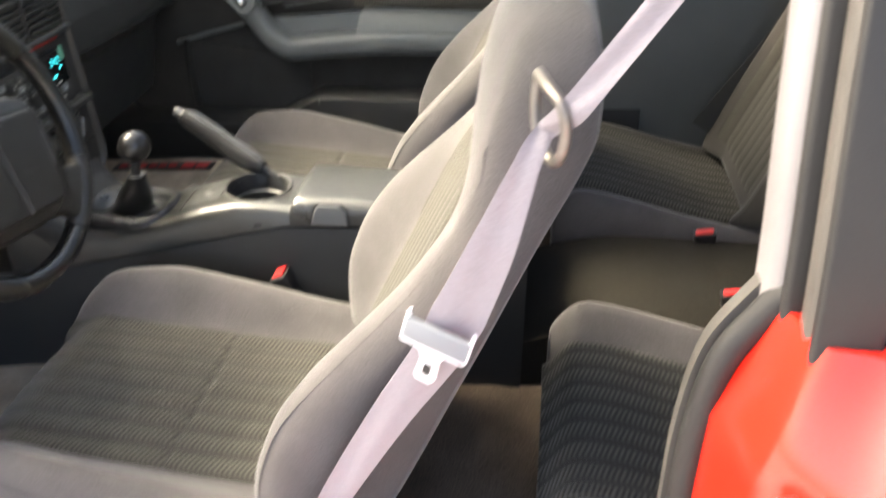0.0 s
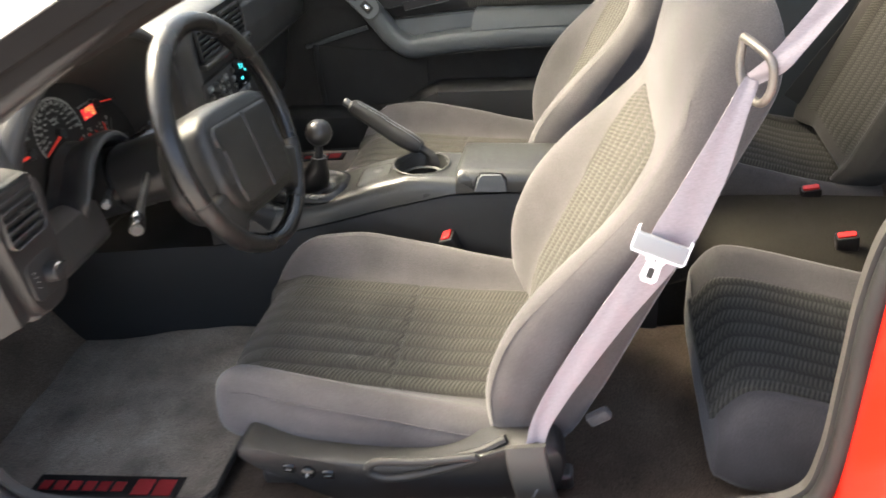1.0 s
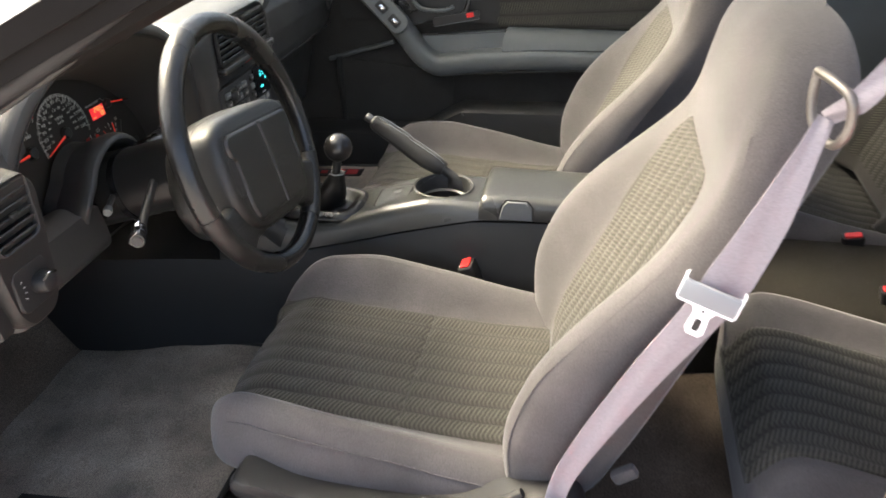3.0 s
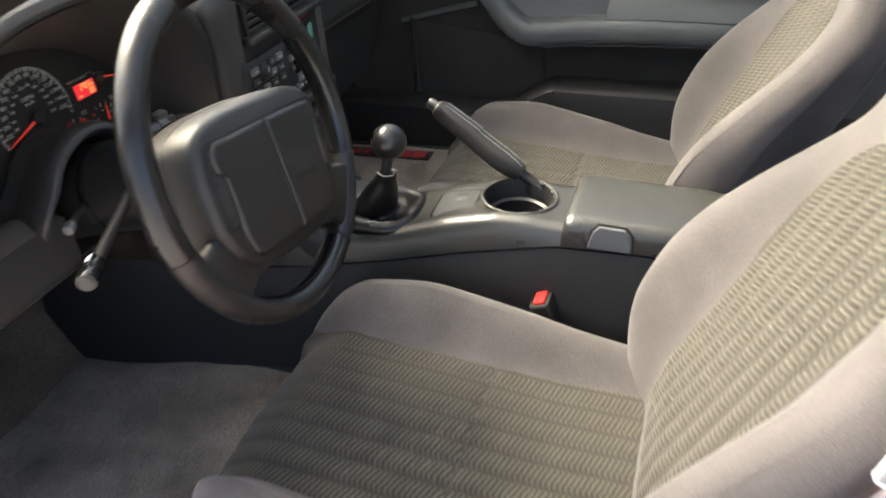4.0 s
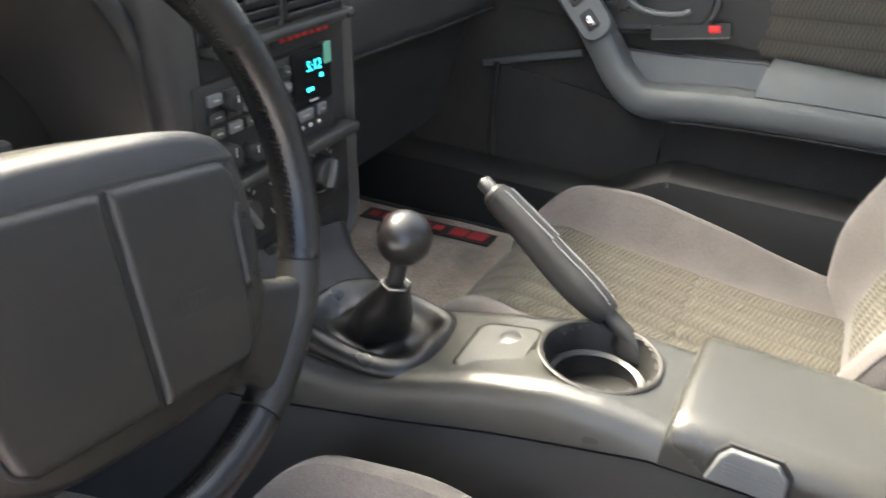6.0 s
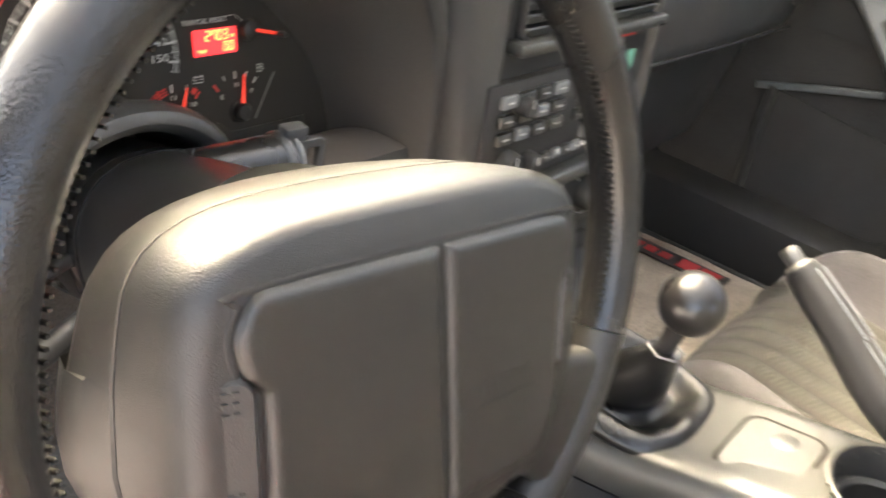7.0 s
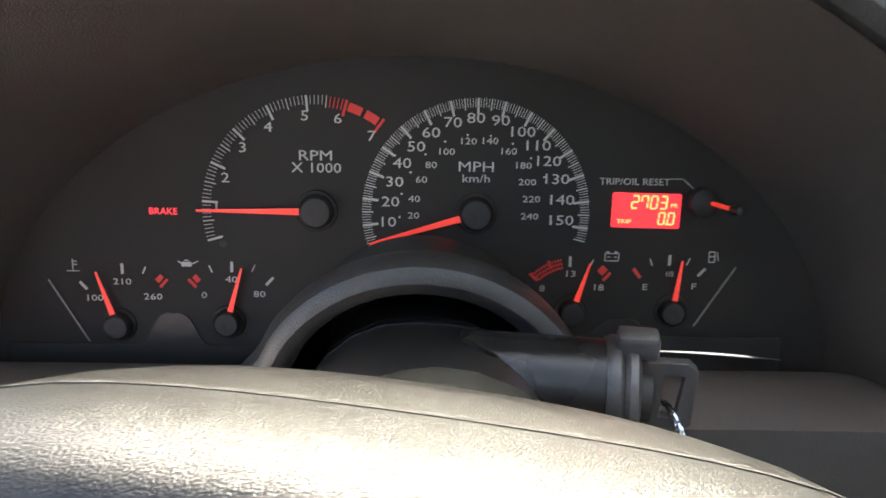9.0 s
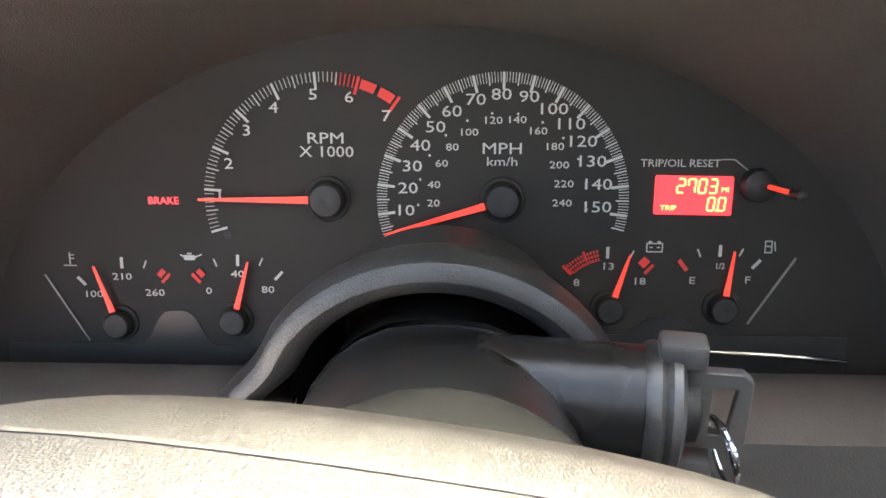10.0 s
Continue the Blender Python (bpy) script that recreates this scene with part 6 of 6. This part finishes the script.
speaker = part("kick_ring", sweep([(0.80, 0.475, 0.40), (0.80, 0.472, 0.26), (0.80, 0.456, 0.20), (0.798, 0.42, 0.168), (0.796, 0.36, 0.160), (0.794, 0.264, 0.163)], circle(0.008, 10), 40, (1, 0, 0)), BLACK, door)
# far sill trim with a step
structure("sill", sweep([(0.745, 0.62, 0.155), (0.745, 0.36, 0.168), (0.745, 0.1, 0.175), (0.745, 0.02, 0.180), (0.745, -0.03, 0.212), (0.745, -0.09, 0.246), (0.745, -0.13, 0.250), (0.745, -0.35, 0.256), (0.745, -0.9, 0.275)], [(-0.02, 0.012), (-0.032, 0.004), (-0.04, -0.03), (-0.045, -0.25), (0.05, -0.25), (0.05, 0.014)], 70, (1, 0, 0)), BLACK, "grey plastic far sill trim with a raised rear step", "sill")

# ---------------------------------------------------------------- rear seat
rear = thing("rear_bench", "dark grey two-place rear seat with knit inserts", "rear seat", (0.05, -0.95, 0.08))


def bucket(x0, x1, name):
    cx, h = (x0 + x1) / 2, (x1 - x0) / 2

    def topz(x, y):
        q = abs(x - cx) / h
        side = ease(0.6, 0.95, q) * (0.85 if (x - cx) * (0.06 - cx) > 0 else 0.45)
        return 0.222 + 0.024 * ease(-0.9, -0.76, y) - 0.045 * ease(-0.85, -1.08, y) + 0.045 * side
    rings = []
    for y in (-1.16, -1.14, -1.05, -0.95, -0.88, -0.82, -0.77, -0.74, -0.718, -0.704, -0.699):
        t = ease(-0.76, -0.699, y)
        hh = h * (1 - 0.05 * t ** 2)
        low = 0.075 + 0.02 * t
        ring = []
        for k in range(25):
            x = hh * math.sin(math.pi * (k / 24 - 0.5))
            q = abs(x) / hh
            zt = topz(cx + x, y) - 0.05 * t ** 3
            ring.append((cx + x, y, zt - (zt - low) * 0.4 * (1 - math.sqrt(max(0.0, 1 - max(0.0, (q - 0.82) / 0.18) ** 2)))))
        ring += [(cx + hh * 0.98, y, low + 0.02), (cx + hh * 0.9, y, low), (cx, y, low), (cx - hh * 0.9, y, low), (cx - hh * 0.98, y, low + 0.02)]
        rings.append(ring)
    part(name + "_cushion", loft(rings), VELOUR, rear, "grey velour cushion", sub=1)

    def f(u, v):
        side = 1 if cx < 0.06 else -1
        mid, half = cx - side * 0.11 * h, 0.72 * h
        x = mid + half * (2 * u - 1) * (1 - 0.05 * v)
        y = -1.10 + 0.402 * v
        e = min(u, 1 - u, v)
        return (x, y + 0.005 * ease(-0.74, -0.70, y), topz(x, y) + 0.0075 + 0.0018 * abs(math.sin(math.pi * x / RIB)) - 0.006 * (1 - ease(0, 0.06, e)) - 0.001 * math.exp(-((y + 0.93) / 0.007) ** 2) - 0.05 * ease(-0.76, -0.699, y) ** 3)
    p = part(name + "_cushion_insert", slab(f, 70, 90, (0, 0, -0.014)), KNIT, rear, "ribbed dark knit insert")
    uv_by(p, lambda q: (q.x, q.y))

    def b(u, v, off=0.0):
        z = 0.20 + 0.50 * v
        q = abs(2 * u - 1)
        x = cx + h * (2 * u - 1) * (1 - 0.16 * ease(0.14, 0.0, v) ** 2 - 0.12 * v - 0.14 * ease(0.85, 1.0, v) ** 2)
        y = -1.075 - 0.40 * (z - 0.2) + 0.035 * ease(0.55, 0.9, q) - 0.03 * ease(0.9, 1.0, q) - 0.04 * ease(0.88, 1, v) + off
        return (x, y, z)
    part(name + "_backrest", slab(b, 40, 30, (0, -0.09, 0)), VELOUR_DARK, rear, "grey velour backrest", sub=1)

    def bi(u, v):
        uu, vv = 0.11 + 0.78 * u, 0.06 + 0.85 * v
        x, y, z = b(uu, vv)
        e = min(u, 1 - u, v, 1 - v)
        return (x, y + 0.003 + 0.0018 * abs(math.sin(math.pi * x / RIB)) - 0.006 * (1 - ease(0, 0.05, e)), z)
    p = part(name + "_backrest_insert", slab(bi, 60, 40, (0, -0.012, 0)), KNIT, rear, "ribbed dark knit insert")
    uv_by(p, lambda q: (q.x, q.z * 1.1))


bucket(-0.585, -0.125, "near")
bucket(0.20, 0.70, "far")
# padded tunnel between the two places
structure("trim", sweep([(0.06, -0.62, 0.15), (0.06, -0.70, 0.18), (0.06, -0.80, 0.205), (0.06, -0.95, 0.21), (0.06, -1.15, 0.21)], [(-0.15, -0.2), (-0.145, -0.03), (-0.12, -0.006), (-0.05, 0.006), (0.05, 0.01), (0.12, 0.0), (0.145, -0.03), (0.15, -0.2)], 40, (1, 0, 0)), REAR_CLOTH, "charcoal cloth-covered rear tunnel", "tunnel")


def buckle(at, d, group, label, h=0.06, k=1.0, up=(0, 1, 0.3)):
    """A belt buckle on its stalk: case, red button, stalk; k scales its section."""
    th = thing("belt_buckle", label, "belt buckle", at, group)
    m = aimed(at, d, up)
    part("case", moved(loft([[(x * f * k, y * f * k, z) for x, y in rounded(0.046, 0.026, 0.006)] for f, z in ((0.8, -h), (0.95, -h * 0.8), (1.0, -h * 0.3), (1.0, -0.002), (0.94, 0.0))]), m), GUARD_TRIM, th, "charcoal buckle case")
    part("release_button", moved(plate(rounded(0.036 * k, 0.015 * k, 0.003), 0.004, 0.0012), m @ shift(0, 0.0, -0.0005)), RED_PLASTIC, th, "red release button")
    part("slot", moved(box(0.026 * k, 0.0025, 0.001), m @ shift(0, 0.0098 * k, 0.0003)), GLOSS, th)
    part("stalk", moved(box(0.024 * k, 0.008, 0.11, 0.002, 1), m @ pose(0, 0, -h - 0.045)), BLACK, th)
    return th


buckle((-0.0735, -0.240, 0.239), (-0.12, 0.42, 1), "front buckles", "black belt buckle with a red button beside the console", 0.085, 1.22)
buckle((0.175, -0.985, 0.230), (-0.25, 0.2, 1), "rear buckles", "black belt buckle with a red button on the rear seat", 0.05, 0.9, (1, 0, 0.25))
buckle((-0.045, -1.000, 0.238), (-0.25, 0.2, 1), "rear buckles", "black belt buckle with a red button on the rear seat", 0.05, 0.9, (1, 0, 0.25))
# far rear belt hanging on the side trim
rb = thing("rear_seat_belt", "dark grey rear seat belt against the far side trim", "seat belt", (0.66, -1.1, 0.4))
part("webbing", sweep([(0.655, -1.26, 0.66), (0.66, -1.215, 0.56), (0.66, -1.165, 0.45), (0.66, -1.10, 0.345), (0.655, -1.04, 0.25)], [(-0.001, -0.026), (0.001, -0.026), (0.001, 0.026), (-0.001, 0.026)], 24, (1, 0, 0)), SLEEVE, rb)

# ---------------------------------------------------------------- driver's seat fittings and belt
def strap(pts, widths, n, twist, thick=0.0014):
    """Flat webbing through pts; twist gives, at each point, the direction across the strap."""
    line = curve_points(pts, n)
    across = curve_points(twist, n)
    rings = []
    for k, p in enumerate(line):
        d = (line[min(k + 1, n)] - line[max(k - 1, 0)]).normalized()
        a = (across[k] - d * across[k].dot(d)).normalized()
        nn = d.cross(a)
        w = lerp(widths, k / n) / 2
        row = []
        for j in range(9):
            q = -1 + j / 4
            row.append(p + a * w * q + nn * (thick / 2 + 0.0016 * math.sin(3.1 * q + 9 * k / n) * (1 - abs(q) * 0.3)))
        for j in range(8, -1, -1):
            q = -1 + j / 4
            row.append(p + a * w * q + nn * (-thick / 2 + 0.0016 * math.sin(3.1 * q + 9 * k / n) * (1 - abs(q) * 0.3)))
        rings.append(row)
    return loft(rings)


belt = thing("seat_belt", "lilac-grey seat belt webbing with a white metal tongue", "seat belt", (-0.63, -0.6, 0.5))
part("upper_webbing", strap([(-0.618, -0.672, 0.738), (-0.636, -0.690, 0.760), (-0.637, -0.711, 0.79), (-0.637, -0.759, 0.862), (-0.64, -0.8255, 0.96)], [(0, 0.016), (0.25, 0.023), (1, 0.020)], 30, [(0.3, 0.8, 0.5), (0.3, 0.85, 0.5), (0.3, 0.85, 0.5), (0.2, 0.85, 0.5), (0.2, 0.85, 0.5)]), BELT, belt)
part("lower_webbing", strap([(-0.618, -0.672, 0.738), (-0.632, -0.660, 0.715), (-0.641, -0.634, 0.638), (-0.643, -0.606, 0.566), (-0.642, -0.585, 0.52), (-0.640, -0.546, 0.452), (-0.640, -0.503, 0.372), (-0.641, -0.472, 0.310), (-0.644, -0.452, 0.262), (-0.652, -0.442, 0.215)], [(0, 0.016), (0.12, 0.022), (0.22, 0.040), (0.33, 0.050), (0.45, 0.044), (0.6, 0.037), (0.75, 0.031), (0.9, 0.026), (1.0, 0.024)], 70, [(0, 0.9, 0.2), (0, 0.9, 0.3), (0.05, 0.9, 0.35), (0.02, 0.9, 0.28), (0.02, 0.9, 0.35), (0.03, 0.85, 0.4), (0.05, 0.85, 0.4), (0.05, 0.85, 0.4), (0.03, 0.85, 0.4), (0, 0.9, 0.3)]), BELT, belt)
TG = Matrix.Translation((-0.650, -0.590, 0.551)) @ Matrix.Scale(0.82, 4) @ aimed((0, 0, 0), (-1, 0.22, 0.02), (0, -0.26, 0.97))   # x across, y up, z to the door
tongue = part("tongue", moved(plate([(-0.036, 0.024), (-0.036, 0.013), (-0.030, 0.010), (0.030, 0.010), (0.036, 0.013), (0.036, 0.024), (0.040, 0.020), (0.040, -0.016), (0.036, -0.021), (0.016, -0.021), (0.011, -0.030), (0.013, -0.056), (0.008, -0.063), (-0.008, -0.063), (-0.013, -0.056), (-0.011, -0.030), (-0.016, -0.021), (-0.036, -0.021), (-0.040, -0.016), (-0.040, 0.020)], 0.003), TG), WHITE, belt, "white enamelled metal tongue", smooth=30)
part("grip", moved(box(0.075, 0.029, 0.007, 0.0025, 2), TG @ pose(0, -0.002, 0.003)), PALE, tongue, "pale grey plastic tongue grip")
part("slot", moved(plate(rounded(0.009, 0.018, 0.002), 0.0006), TG @ shift(0, -0.046, 0.0029)), RUBBER, tongue)
part("hole", moved(turned([(0.0003, 0), (0.0022, 0), (0.002, 0.0005), (0.0003, 0.0005)], 12), TG @ shift(0, -0.024, 0.0029)), RUBBER, tongue)
# belt guide loop on the seat shoulder
GUIDE_LOOP = [(-0.585, -0.664, 0.774), (-0.615, -0.672, 0.773), (-0.636, -0.684, 0.764), (-0.639, -0.688, 0.745), (-0.637, -0.686, 0.726), (-0.622, -0.680, 0.713), (-0.598, -0.668, 0.722), (-0.588, -0.663, 0.745)]
guide = part("belt_guide", tube(GUIDE_LOOP + GUIDE_LOOP[:1], 0.0048, 12, 64, (1, 0, 0)), GUIDE, driver_seat, "grey metal belt guide loop")

# plastic side guard with switches and recline lever
GUARD = [(0.0, 0.182), (-0.02, 0.196), (-0.10, 0.186), (-0.20, 0.180), (-0.30, 0.186), (-0.38, 0.215), (-0.42, 0.232), (-0.455, 0.235), (-0.482, 0.215), (-0.487, 0.175), (-0.47, 0.13), (-0.44, 0.09), (-0.36, 0.075), (-0.26, 0.078), (-0.14, 0.10), (-0.05, 0.14), (-0.005, 0.165)]


def guard():
    line = curve_points([(0, y, z) for y, z in GUARD + GUARD[:1]], 80)[:-1]
    c = sum(line, Vector()) / len(line)
    rings = []
    for k, x in ((0.99, -0.60), (1.0, -0.635), (0.985, -0.648), (0.93, -0.656), (0.75, -0.658), (0.4, -0.659)):
        rings.append([(x, c.y + (p.y - c.y) * k, c.z + (p.z - c.z) * k) for p in line])
    return loft(rings)


gd = part("side_guard", guard(), GUARD_TRIM, driver_seat, "charcoal plastic side guard")
part("side_guard", moved(box(0.03, 0.44, 0.09, 0.012, 2), pose(0.63, -0.25, 0.155)), GUARD_TRIM, passenger_seat, "charcoal plastic side guard")
# a few details on the guard
for y, z in ((-0.085, 0.163), (-0.144, 0.156)):
    part("seat_switch", moved(box(0.006, 0.019, 0.016, 0.002, 1), pose(-0.6585, y, z)), GLOSS, gd)
    part("switch_bar", moved(box(0.001, 0.009, 0.002), pose(-0.6618, y, z)), GREY, gd)
part("seat_switch", moved(turned([(0.0005, 0), (0.011, 0), (0.0105, 0.008), (0.006, 0.011), (0.0005, 0.011)], 20), aimed((-0.656, -0.115, 0.160), (-1, 0, 0))), GLOSS, gd)
part("switch_dot", moved(box(0.001, 0.002, 0.007), pose(-0.6675, -0.115, 0.160)), MARK, gd)
lever = [(-0.657, -0.205, 0.176), (-0.660, -0.225, 0.190), (-0.664, -0.29, 0.200), (-0.664, -0.365, 0.214), (-0.664, -0.30, 0.182), (-0.661, -0.24, 0.160), (-0.657, -0.21, 0.163)]
part("recline_lever", tube(lever + lever[:1], 0.0064, 10, 60, (1, 0, 0)), BLACK, gd, "black recline lever loop")
part("hinge_cover", tube([(-0.645, -0.33, 0.192), (-0.645, -0.37, 0.21), (-0.642, -0.405, 0.232)], 0.007, 8, 16, (1, 0, 0)), RUBBER, driver_seat, "black hinge cover")
part("fold_lever", moved(box(0.016, 0.036, 0.020, 0.006, 2), pose(-0.585, -0.532, 0.232, -35, 0, 0)), VELOUR, driver_seat, "grey seatback release")
# sleeve over the belt anchor
part("anchor_sleeve", sweep([(-0.658, -0.432, 0.236), (-0.666, -0.437, 0.205), (-0.669, -0.450, 0.15), (-0.669, -0.472, 0.09), (-0.662, -0.496, 0.02)], rounded(0.012, 0.056, 0.004), 20, (1, 0, 0), size=lambda s: 1.0), SLEEVE, belt, "grey plastic anchor sleeve")
part("anchor_mark", moved(box(0.0008, 0.003, 0.016), pose(-0.6748, -0.447, 0.165, 20, 0, 0)), PALE, belt)
# seat bases and rails
for seat, cx in ((driver_seat, -0.357), (passenger_seat, 0.375)):
    part("base", moved(box(0.40, 0.40, 0.10, 0.02, 2), pose(cx, -0.24, 0.10)), BLACK, seat, "black seat base")
    for dx in (-0.17, 0.17):
        part("rail", moved(box(0.035, 0.52, 0.03, 0.005, 1), pose(cx + dx, -0.24, 0.035, -4, 0, 0)), DARK_STEEL, seat, "grey seat rail")
# stitched seams on the seats
def seam_line(seat, cx0, pts, r=0.0010, n=60, back=True):
    """A sewn seam; on a backrest it is laid on the cover's surface."""
    S = seat_space(cx0)
    line = [S @ Vector(p) for p in pts]
    if back:
        laid = []
        for p in curve_points(line, n):
            at, normal, _, _ = COVER[seat.name].find_nearest(p)
            out = normal if normal.dot(at - Vector((cx0, -0.55, at.z))) > 0 else -normal
            laid.append(at - out * 0.0011)
        line = laid
    part("seam", sweep(line, circle(r, 6), n, (0, 0.3, 1)), VELOUR, seat, "raised stitched seam")


for seat, cx0 in ((driver_seat, -0.357), (passenger_seat, 0.375)):
    for o in (-1, 1):
        # along the bolster's ridge, up the side of the head and back over its shoulder
        ridge = [(o * x, back_front(x, z) - 0.006, z) for x, z in ((0.240, 0.2), (0.250, 0.28), (0.251, 0.36), (0.243, 0.44), (0.222, 0.50), (0.202, 0.54), (0.193, 0.57), (0.190, 0.61))]
        seam_line(seat, cx0, ridge + [(o * 0.188, -0.582, 0.64)])

for seat, cx0 in ((driver_seat, -0.357), (passenger_seat, 0.375)):
    S = seat_space(cx0)
    part("cross_seam", sweep([S @ Vector((-0.142 + 0.284 * k / 12, -0.165, cushion_top(-0.142 + 0.284 * k / 12, -0.165) + 0.0032)) for k in range(13)], circle(0.0015, 6), 40, (0, 1, 0)), VELOUR_DARK, seat, "dark sewn cross seam")


def cushion_side(x, y):
    """Height of the cushion's outer roll at x from its middle."""
    h = cushion_half(y)
    zt, low = cushion_top(x, y, h) - front_drop(y), 0.130
    q = min(1.0, x / h)
    return zt - (zt - low) * 0.62 * (1 - math.sqrt(max(0.0, 1 - max(0.0, (q - 0.84) / 0.16) ** 2)))


for seat, cx0 in ((driver_seat, -0.357), (passenger_seat, 0.375)):
    for o in (-1, 1):
        line = []
        for k in range(15):
            y = 0.05 - 0.38 * k / 14
            x = 0.962 * cushion_half(y)
            line.append((o * x, y, cushion_side(x, y)))
        seam_line(seat, cx0, line, 0.0011, 60, False)

# floor mats
def mat(cx, y0, y1, z, w, label):
    th = thing("floor_mat", label, "floor mat", (cx, (y0 + y1) / 2, z), "floor mats")
    out = rounded(w, y1 - y0, 0.05, 6)
    inv = CAR.inverted()
    m = inv @ Matrix.Translation(CAR @ Vector((cx, (y0 + y1) / 2, z)))
    part("mat_surface", moved(slab(lambda u, v: (w * (u - 0.5), (y1 - y0) * (v - 0.5), 0.010 + 0.004 * noise.noise((u * 6 + cx * 9, v * 6, 1)) + 0.05 * max(0, v - 0.8) ** 1.2), 60, 60, (0, 0, -0.008)), m), MAT, th)
    edge = [(x, y, 0.008 + 0.05 * max(0, (y / (y1 - y0) + 0.5) - 0.8) ** 1.2) for x, y in out]
    part("binding", moved(sweep(edge + edge[:1], circle(0.005, 8), 160, (0, 0, 1)), m), RUBBER, th, "black bound edge")
    return th, m


dmat, dm = mat(-0.365, 0.085, 0.62, -0.004, 0.51, "charcoal pile floor mat with red embroidery under the wheel")
pmat, pm = mat(0.42, 0.05, 0.60, 0.075, 0.50, "charcoal pile floor mat with red embroidery by the far seat")


def embroidery(th, m, x, y0, y1, wide):
    """A row of red stitched blocks along the mat's outer edge."""
    part("patch", moved(box(0.052 * wide, abs(y1 - y0) + 0.02, 0.003, 0.001, 1), m @ pose(x, (y0 + y1) / 2, 0.0125)), RUBBER, th, "black patch under the embroidery")
    step = (y1 - y0) / 9.2
    for k in range(6):
        part("embroidered_block", moved(box(0.022 * wide, abs(step) * 0.72, 0.002, 0.0006, 1), m @ pose(x, y0 + step * (k + 0.5), 0.0145)), RED_THREAD, th)
    for k in range(2):
        part("embroidered_block", moved(box(0.036 * wide, abs(step) * 1.2, 0.002, 0.0006, 1), m @ pose(x, y0 + step * (7.1 + 1.4 * k), 0.0145)), RED_THREAD, th)


embroidery(dmat, dm, -0.222, 0.062, -0.195, 1.0)
embroidery(pmat, pm, 0.195, 0.10, -0.15, 0.9)
structure("floor", moved(box(0.56, 0.62, 0.085, 0.03, 3), CAR.inverted() @ pose(0.44, 0.33, 0.035)), CARPET, "charcoal carpeted hump in the far footwell", "floor")
